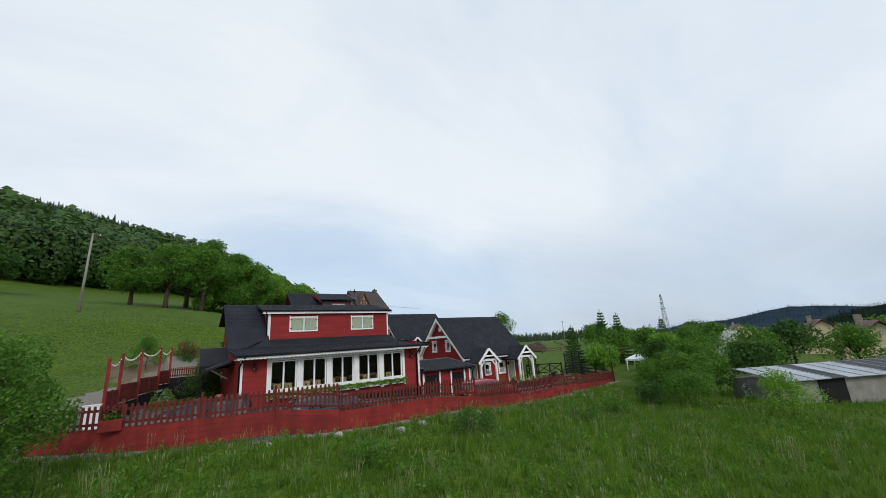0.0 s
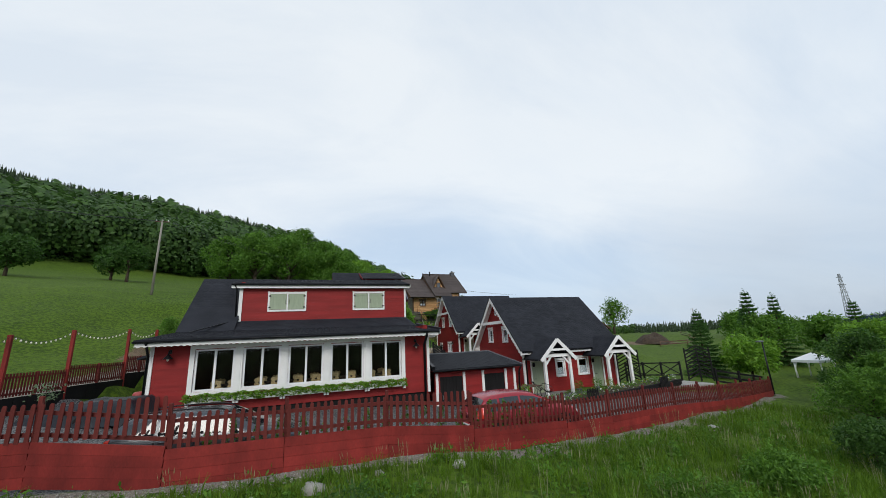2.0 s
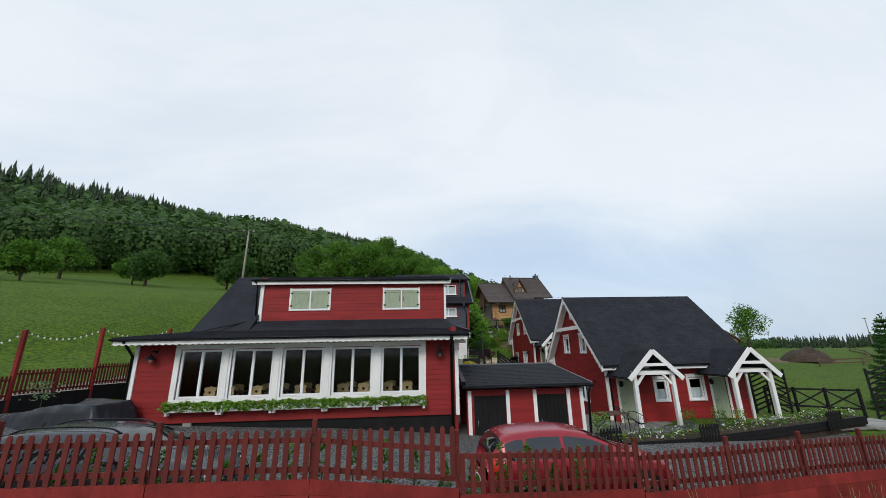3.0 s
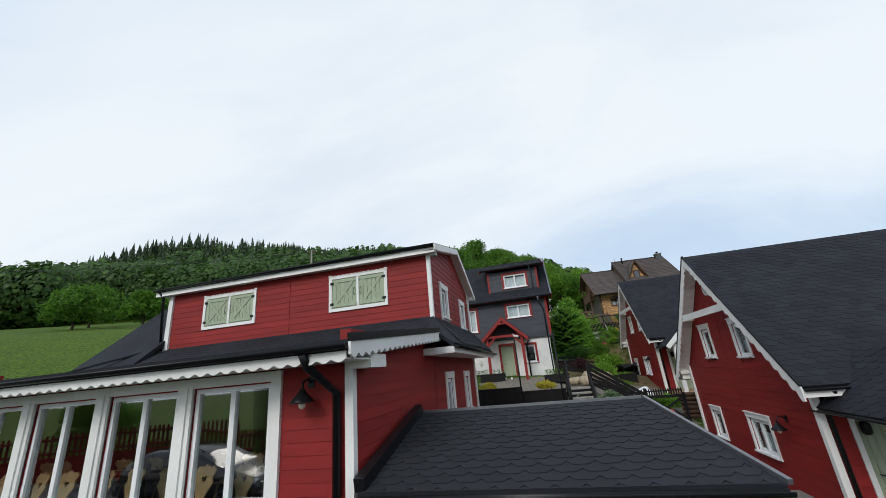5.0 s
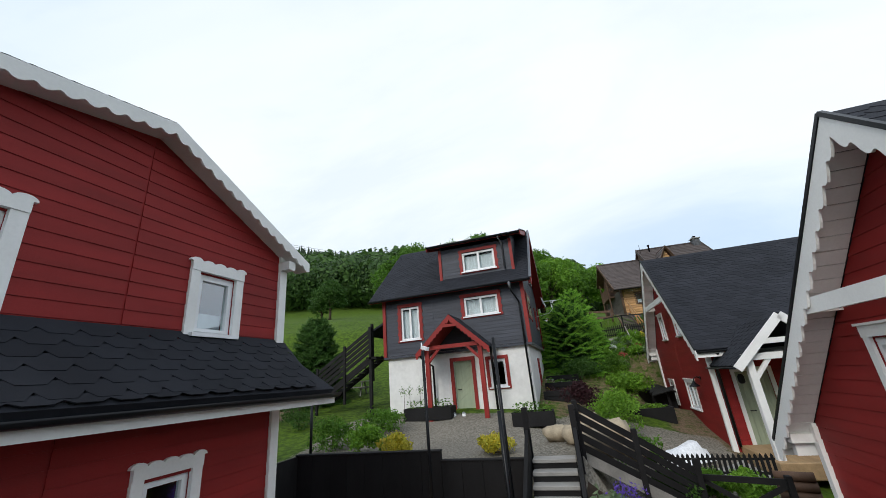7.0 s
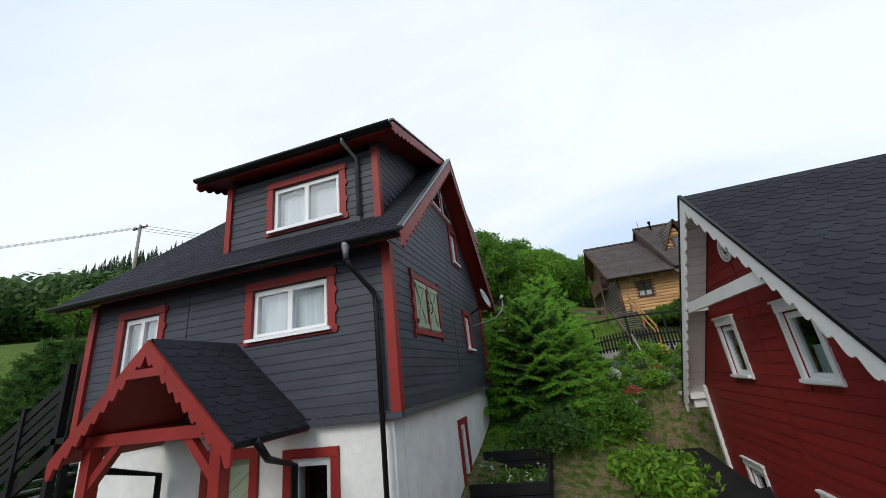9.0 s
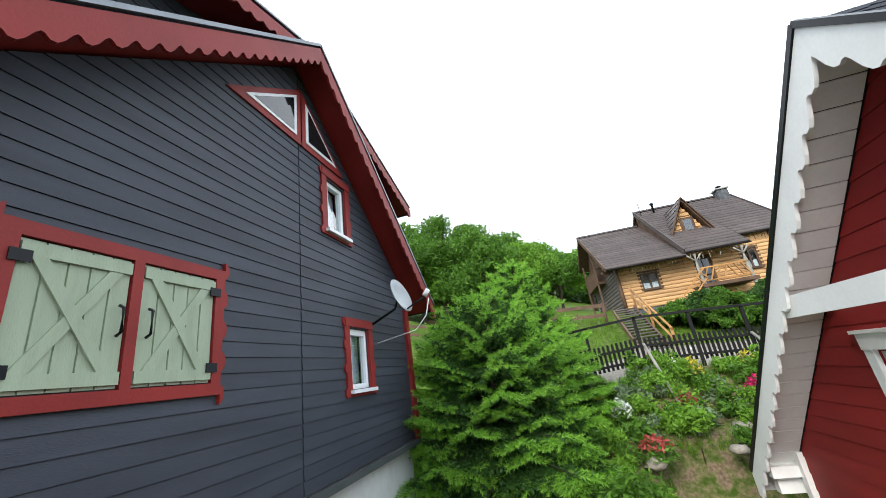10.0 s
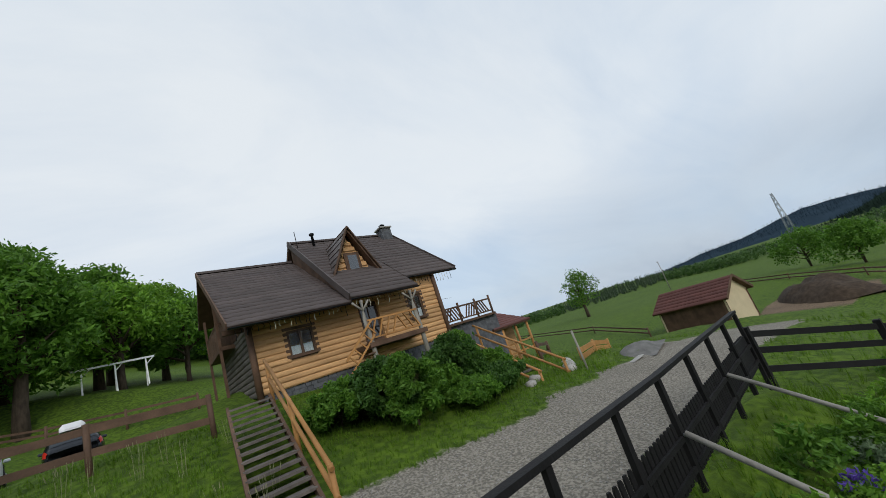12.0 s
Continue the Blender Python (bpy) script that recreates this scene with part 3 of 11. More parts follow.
def shutters(w, parent, a, b, za, zb, trim=WHITE, fret="wave"):
    """A pair of closed board shutters with crossed battens, hinges and handles in a fretted casing."""
    win = None
    cs = Mb()
    tw = 0.09
    w.slab(cs, a - tw, a, za - tw, zb + tw, 0.0, 0.05), w.slab(cs, b, b + tw, za - tw, zb + tw, 0.0, 0.05)
    w.slab(cs, a, b, za - tw, za, 0.0, 0.05), w.slab(cs, a, b, zb, zb + tw, 0.0, 0.05)
    m = (a + b) / 2
    w.slab(cs, m - 0.035, m + 0.035, za, zb, 0.0, 0.05)
    if fret == "wave":
        n = 14
        q = (b - a + 2 * tw + 0.06) / n
        for i in range(n):
            c = a - tw - 0.03 + q * (i + 0.5)
            h = 0.05 if i in (0, n - 1) else 0.03
            cs.extrude([w.p(c + q * 0.5 * math.cos(t), zb + tw - 0.01 + h * math.sin(t), 0) for t in [math.pi * k / 6 for k in range(7)]], w.n * 0.05)
    else:
        for e, sgn in ((a - tw, -1), (b + tw, 1)):
            for i in range(5):
                zc = za - tw + (zb - za + 2 * tw) * i / 4
                cs.extrude([w.p(e + sgn * 0.04 * math.cos(t), zc + 0.075 * math.sin(t), 0) for t in [math.pi * q / 6 - math.pi / 2 for q in range(7)]], w.n * 0.05)
    win = part("window", cs, trim, parent, "shuttered window with a fretted casing")
    for s0, s1, hand in ((a + 0.01, m - 0.045, 1), (m + 0.045, b - 0.01, -1)):
        sh = grooved(Mb(), w, s0, s1, za + 0.01, zb - 0.01, 0.0, 0.03, max(4, round((s1 - s0) / 0.12)))
        leaf = part("shutter", sh, SAGE, win, "sage green board shutter")
        bt = Mb()
        e = 0.05
        for p, q, th in (((s0 + e, za + e), (s1 - e, zb - e), 0.016), ((s0 + e, zb - e), (s1 - e, za + e), 0.021)):
            dx, dz = q[0] - p[0], q[1] - p[1]
            ln = math.hypot(dx, dz)
            ox, oz = -dz / ln * 0.035, dx / ln * 0.035
            bt.extrude([w.p(p[0] - ox, p[1] - oz, 0.03), w.p(q[0] - ox, q[1] - oz, 0.03), w.p(q[0] + ox, q[1] + oz, 0.03), w.p(p[0] + ox, p[1] + oz, 0.03)], w.n * th)
        w.slab(bt, s0, s1, za + 0.03, za + 0.11, 0.03, 0.052), w.slab(bt, s0, s1, zb - 0.11, zb - 0.03, 0.03, 0.052)
        part("batten", bt, SAGE, leaf)
        hw = Mb()
        ax = s1 - 0.05 if hand > 0 else s0 + 0.05
        hw.tube([w.p(ax, (za + zb) / 2 - 0.1, 0.05), w.p(ax, (za + zb) / 2 - 0.08, 0.09), w.p(ax, (za + zb) / 2 + 0.08, 0.09), w.p(ax, (za + zb) / 2 + 0.1, 0.05)], 0.011, 6)
        part("handle", hw, BLACK, leaf, "black iron handle")
        hx = s0 if hand > 0 else s1
        for zz in (za + 0.12, zb - 0.12):
            hg = Mb()
            w.slab(hg, hx - 0.05, hx + 0.05, zz - 0.035, zz + 0.035, 0.052, 0.062)
            part("hinge", hg, BLACK, leaf)
    return win


def shingles(mb, o, u, d, nrm, width, length, tab=0.30, expo=0.16, skip=None):
    """Rows of hexagonal bitumen tabs laid down the slope from o, u along the ridge, d downhill."""
    o, u, d, nrm = V3(o), V3(u), V3(d), V3(nrm)
    rows = int(length / expo)
    for r in range(rows + 1):
        y0 = r * expo
        y1 = min(length, y0 + expo * 1.35)
        off = (r % 2) * tab / 2
        k = int(width / tab) + 2
        for i in range(k):
            x0, x1 = i * tab - off, (i + 1) * tab - off
            if x1 <= 0.01 or x0 >= width - 0.01:
                continue
            x0, x1 = max(0, x0), min(width, x1)
            c = (x1 - x0) * 0.22
            pts = [(x0, y0), (x1, y0), (x1, y0 + (y1 - y0) * 0.62), (x1 - c, y1), (x0 + c, y1), (x0, y0 + (y1 - y0) * 0.62)]
            lo, hi = 0.003, 0.012
            hh = [lo, lo, 0.009, hi, hi, 0.009]
            top = [o + u * x + d * y + nrm * h for (x, y), h in zip(pts, hh)]
            base = [o + u * x + d * y for x, y in pts[2:]]
            mb.add(top + base, [(0, 5, 4, 3, 2, 1), (2, 3, 7, 6), (3, 4, 8, 7), (4, 5, 9, 8)])
    return mb


def gutter(mb, p, q, r=0.06):
    """A half-round channel from p to q."""
    p, q = V3(p), V3(q)
    s = (q - p).cross(Vector((0, 0, 1))).normalized()
    prof = [(s * (r * math.cos(t)) - Vector((0, 0, r * math.sin(t)))) for t in [math.pi * k / 8 for k in range(9)]]
    inner = [o * 0.88 for o in prof[::-1]]
    ring = prof + inner
    n = len(ring)
    mb.add([p + o for o in ring] + [q + o for o in ring], [(i, (i + 1) % n, n + (i + 1) % n, n + i) for i in range(n)] + [tuple(range(n))[::-1], tuple(range(n, 2 * n))], True)
    return mb

# ---- ground ----
HILL = [(-400, -9), (-80, -6.5), (-20, -3.0), (0, -1.6), (8, -0.5), (12.5, 0.25), (22, 0.9), (30, 2.0), (36, 3.6), (44, 6.0), (54, 9.3), (90, 15.5), (130, 23.0), (190, 43.0), (270, 80.0), (400, 120.0), (900, 122.0)]
RIDGE = [(-95, 0.82), (-70, 0.84), (-60, 0.88), (-54, 0.9), (-48, 0.93), (-42, 0.935), (-37, 1.0), (-31, 1.03), (-20, 1.05), (-12, 1.03), (-5, 1.0), (2, 0.96), (10, 0.91), (16, 0.88), (40, 0.88)]
# places that the ground is known to pass through
KNOWN = [(-5, 20, 0.4), (5, 16.6, 0.22), (12, 16.8, -0.12), (15.5, 17.4, -0.5), (19, 18.2, -0.7), (24, 19.6, -0.95), (29, 21.3, -1.45), (35.5, 23.8, -1.95), (5, 19.5, -0.18), (13, 20, -0.58), (2, 23, 0.45), (13, 23, -0.4), (17, 22.5, -0.75),
         (24, 25.5, -0.95), (32, 25, -1.1), (19.5, 31, -1.25), (19.5, 35.5, -1.25), (29, 32, -1.0), (14.5, 30, -0.4), (13, 35, -0.05), (16, 34, -0.1), (-3, 25, 0.9), (-1, 32, 1.6)]
KNOWN2 = [(22, 53.6, 4.45), (25, 53.8, 4.4), (28, 54.3, 4.3), (24.8, 52.8, 3.85), (12.5, 41, 1.7), (16.5, 41, 1.65), (17, 46, 2.3), (18.2, 50.5, 3.1), (20.5, 51.5, 3.6), (21, 55, 4.05), (28, 55, 4.0), (24, 57.5, 4.45), (32, 59, 4.3), (22.5, 44, 0.5), (27, 45, 0.5), (21, 40, 0.3), (9, 41, 1.8),
          (26, 63, 6.0), (36, 58, 4.0), (16, 53, 3.6), (40, 50, 1.5), (6, 44, 2.4), (0, 3, -0.75), (10, 9, -0.75), (20, 12, -1.4), (14, 70, 6.75), (15.5, 75, 7.0), (17, 63.7, 6.6), (21, 63.6, 6.6), (22.3, 61, 6.0), (18, 58.5, 5.0), (12, 63.9, 6.8), (16, 92, 10.6), (10, 85, 9.3), (48, 62, 2.2), (43, 60, 3.0), (31, 54.9, 3.6), (27, 65, 6.4), (31.5, 62.5, 5.0), (1, 45.7, 3.2), (3.5, 48, 3.4), (-2, 44, 3.4), (6, 46.5, 2.3), (39, 9, -2.85), (36, 12, -2.8), (44, 3, -2.9), (34, 8, -2.7), (5, 19.2, -0.2), (-6.5, 27, 0.75), (-5.5, 31, 1.2), (-4, 36, 1.7)]


def lerp_list(tab, s):
    if s <= tab[0][0]:
        return tab[0][1]
    for (a, za), (b, zb) in zip(tab, tab[1:]):
        if s <= b:
            t = (s - a) / (b - a)
            return za + (zb - za) * t
    return tab[-1][1]


def rise(x, y):
    s = -0.5 * x + 0.866 * y
    z = (lerp_list(HILL, s - 4) + 2 * lerp_list(HILL, s) + lerp_list(HILL, s + 4)) / 4
    # the valley opens to the east, where the hill falls back
    az = math.degrees(math.atan2(x - 10, y + 20))
    k = min(1.0, max(0.0, (az + 3) / 36))
    k = k * k * (3 - 2 * k)
    # the ridge is highest to the north-west and falls away on both sides
    w = min(1.0, max(0.0, (s - 105) / 60))
    bearing = math.degrees(math.atan2(x - 8, y - 8))
    z *= 1 + w * (lerp_list(RIDGE, bearing) - 1)
    flat = -2.0 + 0.07 * min(max(0, y - 25), 60) + 0.01 * max(0, y - 85) + 0.5 * math.sin(x * 0.021) - 0.015 * min(120, max(0, x - 20))
    return z * (1 - k) + min(z, flat) * k


DELTA = [(x, y, z - rise(x, y)) for x, y, z in KNOWN + KNOWN2]


def ground(x, y):
    z = rise(x, y)
    if -40 < x < 70 and -25 < y < 90:
        sw = sd = 0.0
        for kx, ky, dz in DELTA:
            d2 = (x - kx) ** 2 + (y - ky) ** 2
            if d2 < 200:
                w = math.exp(-d2 / 14.0)
                sw += w
                sd += w * dz
        z += sd / (sw + 0.02)
        # low bank that carries the black garden fence
        off = abs(y - 53.45 - 0.17 * max(0, x - 22.0))
        if 19.5 < x < 31 and off < 1.3:
            z = max(z, lerp_list([(19.5, 4.2), (20.5, 4.6), (23.2, 4.53), (25.7, 4.42), (29.5, 4.3), (31, 3.9)], x) - 0.02 - 0.42 * off)
        # sunk yard before the black terrace wall
        if 23.6 < y < 33.2 and lerp_list([(23.4, -2.75), (25, -2.45), (27.7, -1.9), (31, -1.15), (33.1, -0.6)], y) < x < 3:
            z = min(z, 0.45)
        # pit of the low garden store
        if 20.0 < x < 21.8 and 46.2 < y < 50.5:
            z = min(z, 1.1)
        if 9 < x < 16.05 and 33.0 < y < 36.75:
            z = min(z, -0.12)
        elif 9 < x < 17.6 and 36.75 <= y < 40:
            z = max(z, 1.38)
    return z


def bumps(x, y):
    return 0.10 * noise.noise((x * 0.35, y * 0.35, 0.0)) + 0.05 * noise.noise((x * 1.1, y * 1.1, 3.0))


def sheet():
    """One ground sheet, fine near the houses and coarser towards the horizon."""
    def axis(lo, hi, fine, far):
        out, v, st = [], lo, fine
        while v <= hi:
            out.append(v)
            v += fine
        a, st = lo, fine
        while a > -far:
            st *= 1.16
            a -= st
            out.insert(0, a)
        b, st = out[-1], fine
        while b < far:
            st *= 1.16
            b += st
            out.append(b)
        return out
    xs, ys = axis(-14, 44, 0.6, 2200), axis(-3, 70, 0.6, 2200)
    v = []
    for y in ys:
        for x in xs:
            near = -40 < x < 80 and -40 < y < 100
            v.append((x, y, ground(x, y) + (bumps(x, y) * soft(x, y) if near else 0.6 * noise.noise((x * 0.02, y * 0.02, 1.0)))))
    n = len(xs)
    f = [(j * n + i, j * n + i + 1, (j + 1) * n + i + 1, (j + 1) * n + i) for j in range(len(ys) - 1) for i in range(n - 1)]
    return v, f


def fence_y(x):
    """The line of the red picket fence."""
    if x < 5:
        return 16.9 + 0.033 * (5 - x) ** 2
    return 16.9 + 0.007 * (x - 5) if x < 12 else 16.95 + 0.16 * (x - 12) + 0.006 * (x - 12) ** 2


def in_yard(x, y):
    return -5 < x < 34 and fence_y(x) + 0.2 < y and (x < 29 or y < 25) and (y < 28.5 if x < 2.4 else y < 36.9) and not (x > 18.5 and y > 27.5 and x < 30)


def in_road(x, y):
    """The gravel road between the black fence and the log house, and the lane up to the west."""
    if 19 < x < 48 and 54.6 + 0.16 * max(0, x - 23) < y < min(58.5 - 0.05 * (x - 22) + 0.25 * max(0, x - 26), 55.4 + 1.2 * (x - 19)):
        return True
    # the lane bends in from the west and climbs past the posts of the terrace
    c = lerp_list([(16, -9.5), (20, -7.8), (25, -5.9), (30, -4.1), (35, -2.2), (40, -0.6), (46, 0.5)], y)
    return abs(x - c) < lerp_list([(20, 2.6), (26, 2.3), (34, 1.5), (46, 1.3)], y) and 16.5 < y < 46


def soft(x, y):
    return 0.25 if in_yard(x, y) or in_road(x, y) else 1.0


def ground_mat():
    """Grass, gravel and bare soil, laid by where they lie on the plan."""
    m = bpy.data.materials.new("ground")
    m.use_nodes = True
    n, l = m.node_tree.nodes, m.node_tree.links
    b = n["Principled BSDF"]
    b.inputs["Roughness"].default_value, b.inputs["Specular IOR Level"].default_value = 0.95, 0.2
    tc = n.new("ShaderNodeTexCoord")

    def tex(scale, detail=5.0):
        t = n.new("ShaderNodeTexNoise")
        t.inputs["Scale"].default_value, t.inputs["Detail"].default_value = scale, detail
        l.new(tc.outputs["Object"], t.inputs["Vector"])
        return t.outputs["Fac"]

    def ramp(fac, stops):
        r = n.new("ShaderNodeValToRGB")
        while len(r.color_ramp.elements) < len(stops):
            r.color_ramp.elements.new(0.5)
        for e, (p, c) in zip(r.color_ramp.elements, stops):
            e.position, e.color = p, (*c, 1)
        l.new(fac, r.inputs[0])
        return r.outputs[0]

    def mix(fac, a, c, kind="MIX"):
        x = n.new("ShaderNodeMix")
        x.data_type, x.blend_type = "RGBA", kind
        if isinstance(fac, float):
            x.inputs["Factor"].default_value = fac
        else:
            l.new(fac, x.inputs["Factor"])
        l.new(a, x.inputs["A"]), l.new(c, x.inputs["B"])
        return x.outputs["Result"]

    big, mid, fine, grit = tex(0.045, 4), tex(0.5, 5), tex(5.0, 5), tex(20.0, 4)
    grass = mix(0.55, ramp(big, [(0.35, (0.036, 0.072, 0.006)), (0.65, (0.074, 0.124, 0.009))]), ramp(mid, [(0.3, (0.030, 0.060, 0.005)), (0.7, (0.076, 0.128, 0.010))]))
    grass = mix(0.45, grass, ramp(fine, [(0.4, (0.014, 0.032, 0.004)), (0.62, (0.112, 0.184, 0.011))]))
    gravel = mix(0.6, ramp(mid, [(0.3, (0.15, 0.135, 0.11)), (0.7, (0.25, 0.225, 0.185))]), ramp(grit, [(0.42, (0.075, 0.068, 0.056)), (0.6, (0.29, 0.265, 0.22))]))
    dark = mix(0.6, ramp(mid, [(0.3, (0.05, 0.052, 0.056)), (0.7, (0.10, 0.10, 0.105))]), ramp(grit, [(0.44, (0.015, 0.015, 0.017)), (0.57, (0.24, 0.235, 0.225))]))
    soil = mix(0.5, ramp(mid, [(0.3, (0.09, 0.06, 0.035)), (0.7, (0.19, 0.13, 0.08))]), ramp(grit, [(0.35, (0.06, 0.04, 0.03)), (0.66, (0.24, 0.18, 0.12))]))
    cover = n.new("ShaderNodeVertexColor")
    cover.layer_name = "cover"
    sp = n.new("ShaderNodeSeparateColor")
    l.new(cover.outputs[0], sp.inputs[0])

    def edge(ch):
        k = n.new("ShaderNodeMath")
        k.operation = "MULTIPLY_ADD"
        l.new(fine, k.inputs[0])
        k.inputs[1].default_value = 0.9
        k.inputs[2].default_value = -0.45
        a = n.new("ShaderNodeMath")
        a.operation = "ADD"
        l.new(sp.outputs[ch], a.inputs[0]), l.new(k.outputs[0], a.inputs[1])
        r = n.new("ShaderNodeMapRange")
        r.inputs["From Min"].default_value, r.inputs["From Max"].default_value = 0.38, 0.62
        l.new(a.outputs[0], r.inputs["Value"])
        return r.outputs[0]

    col = mix(edge(2), grass, soil)
    col = mix(edge(0), col, gravel)
    col = mix(edge(1), col, dark)
    l.new(col, b.inputs["Base Color"])
    bp = n.new("ShaderNodeBump")
    bp.inputs["Strength"].default_value, bp.inputs["Distance"].default_value = 0.7, 0.03
    l.new(grit, bp.inputs["Height"])
    l.new(bp.outputs[0], b.inputs["Normal"])
    return m


def bare(x, y):
    """Worn earth: the cut bank by the lane, the garden paths, the far heap."""
    if math.hypot(x - 0.5, (y - 40) * 0.8) < 5.2:
        return 0.75
    if 17.6 < x < 20 and 45 < y < 49.6:
        return 0.5
    if 20 <= x < 22 and 40 < y < 50:
        return 0.6
    if math.hypot(x - 17.2, (y - 45.5) * 0.5) < 1.6:
        return 0.55
    if 18.5 < x < 26 and 49.5 < y < 54:
        return 0.5
    if math.hypot((x - 66) * 0.6, y - 62) < 4:
        return 0.8
    return 0.0


gv, gf = sheet()
gme = bpy.data.meshes.new("ground")
gme.from_pydata(gv, [], gf)
gme.polygons.foreach_set("use_smooth", [True] * len(gf))
layer = gme.color_attributes.new("cover", "FLOAT_COLOR", "POINT")
buf = []
for x, y, z in gv:
    yard, road = in_yard(x, y), in_road(x, y)
    strip = abs(y - fence_y(x) + 0.35) < 0.3 and -5 < x < 36
    alley = 17 < x < 21.2 and 26.5 < y < 37
    court = (9 < x < 18 and 36.7 < y < 42.6) or (17 < x < 21 and 37 < y < 43)
    buf += [1.0 if road or strip or court else 0.0, 1.0 if (yard or alley) else 0.0, bare(x, y), 1.0]
layer.data.foreach_set("color", buf)
gme.materials.append(ground_mat())
tagged(new("ground", gme), "sloping meadow ground with grass, grey gravel road and bare soil", "ground", kind="structure")


# ---- red cottages ----
def lamp_on(w, parent, a, z, material=BLACK):
    """A barn lamp on a curved arm."""
    mb = Mb()
    mb.tube([w.p(a, z + 0.16, 0.02), w.p(a, z + 0.22, 0.12), w.p(a, z + 0.18, 0.22), w.p(a, z + 0.08, 0.24)], 0.016, 8)
    w.slab(mb, a - 0.05, a + 0.05, z + 0.1, z + 0.24, 0.02, 0.035)
    lamp = part("wall_lamp", mb, material, parent, "black metal wall lamp with a conical shade")
    part("shade", Mb().lathe(w.p(a, z - 0.08, 0.24), [(0.16, 0.0), (0.155, 0.02), (0.10, 0.08), (0.05, 0.13), (0.035, 0.17)], 16), material, lamp)
    part("bulb", Mb().lathe(w.p(a, z - 0.16, 0.24), [(0.01, 0.0), (0.045, 0.03), (0.045, 0.07), (0.02, 0.11)], 10), BULB, lamp)


def downpipe(parent, pts, material=BLACK, r=0.045, label="black downpipe"):
    return part("downpipe", Mb().tube(pts, r, 8), material, parent, label)


def cottage(m, label):
    """A red gabled cottage: the ridge runs along x from the gable at x = 0; the porches face -y."""
    L, HW, S, APEX, EAVE = 7.3, 3.45, 0.975, 6.68, 4.0
    OVER = 0.4
    house = thing("red_cottage", m, label, "house", "red cottages")
    roofz = lambda y: APEX - S * abs(y)
    wt = roofz(HW) - 0.16
    up, lo = [(-1.52, -0.88, 3.4, 4.3), (0.8, 1.44, 3.4, 4.3)], [(-1.24, -0.18, 0.85, 1.7), (1.75, 2.42, 0.8, 1.62)]
    top = APEX - 0.2
    span = lambda z: (-HW, HW) if z <= wt else (-(top - z) / S, (top - z) / S)
    g = Wall((0, 0, 0), (0, 1, 0), (-1, 0, 0), span, -0.5, top - 0.02, up + lo, [wt])
    gw = g.core(house, RED, label="red painted gable wall")
    g2 = Wall((0, 0, 0), (0, 1, 0), (-1, 0, 0), span, -0.45, top - 0.05, up + lo, [wt])
    g2.boards(gw, RED, 0.185, splits=(0.0,))
    for a, b, za, zb in up:
        window(g, house, a, b, za, zb, panes=1, fret="top", curtain=0.45, top=0.16)
    for i, (a, b, za, zb) in enumerate(lo):
        window(g, house, a, b, za, zb, panes=2 if i == 0 else 1, fret="top", curtain=0.55, top=0.14)
    lamp_on(g, house, -2.15, 1.75)
    # front wall towards the yard
    fh = [(0.55, 1.4, 0.1, 2.08), (2.45, 3.05, 1.05, 2.02), (4.2, 4.95, 1.05, 2.1), (5.4, 6.2, 0.1, 2.08)]
    fr = Wall((0, -HW, 0), (1, 0, 0), (0, -1, 0), lambda z: (0, L), -0.5, wt, fh)
    fw = fr.core(house, RED, label="red painted front wall")
    fr.boards(fw, RED, 0.185)
    for a, b, za, zb in fh[1:3]:
        window(fr, house, a, b, za, zb, panes=2 if b - a > 0.8 else 1, fret="top", curtain=0.5, top=0.14)
    for a, b, za, zb in (fh[0], fh[3]):
        fm = Mb()
        fr.slab(fm, a - 0.1, a, za, zb + 0.1, 0, 0.04), fr.slab(fm, b, b + 0.1, za, zb + 0.1, 0, 0.04), fr.slab(fm, a, b, zb, zb + 0.1, 0, 0.04)
        d = part("door", fm, WHITE, house, "sage green plank door in a white frame")
        lm = Mb()
        for i in range(6):
            fr.slab(lm, a + (b - a) * i / 6 + 0.004, a + (b - a) * (i + 1) / 6 - 0.004, za, zb, -0.08, -0.03)
        part("door_leaf", lm, SAGE, d)
        part("handle", Mb().tube([fr.p(a + 0.12, 1.0, -0.03), fr.p(a + 0.12, 1.0, 0.03), fr.p(a + 0.26, 1.0, 0.03)], 0.012, 6), BLACK, d)
    bk = Wall((0, HW, 0), (1, 0, 0), (0, 1, 0), lambda z: (0, L), -0.5, wt)
    part("boarding", Mb().box(0, L, HW, HW + 0.02, -0.45, wt), RED, bk.core(house, RED))
    ee = Wall((L, 0, 0), (0, 1, 0), (1, 0, 0), span, -0.5, top - 0.02, (), [wt])
    ew = ee.core(house, RED)
    ee.boards(ew, RED, 0.185)
    # corner boards
    for x, y in ((-0.03, -HW - 0.03), (-0.03, HW + 0.03), (L + 0.03, -HW - 0.03), (L + 0.03, HW + 0.03)):
        part("corner_board", Mb().bevel_box(x - 0.045, x + 0.085 if x < 1 else x + 0.045, y - 0.06, y + 0.06, -0.4, wt - 0.05, 0.01) if x < 1 else Mb().bevel_box(x - 0.085, x + 0.045, y - 0.06, y + 0.06, -0.4, wt - 0.05, 0.01), WHITE, house)
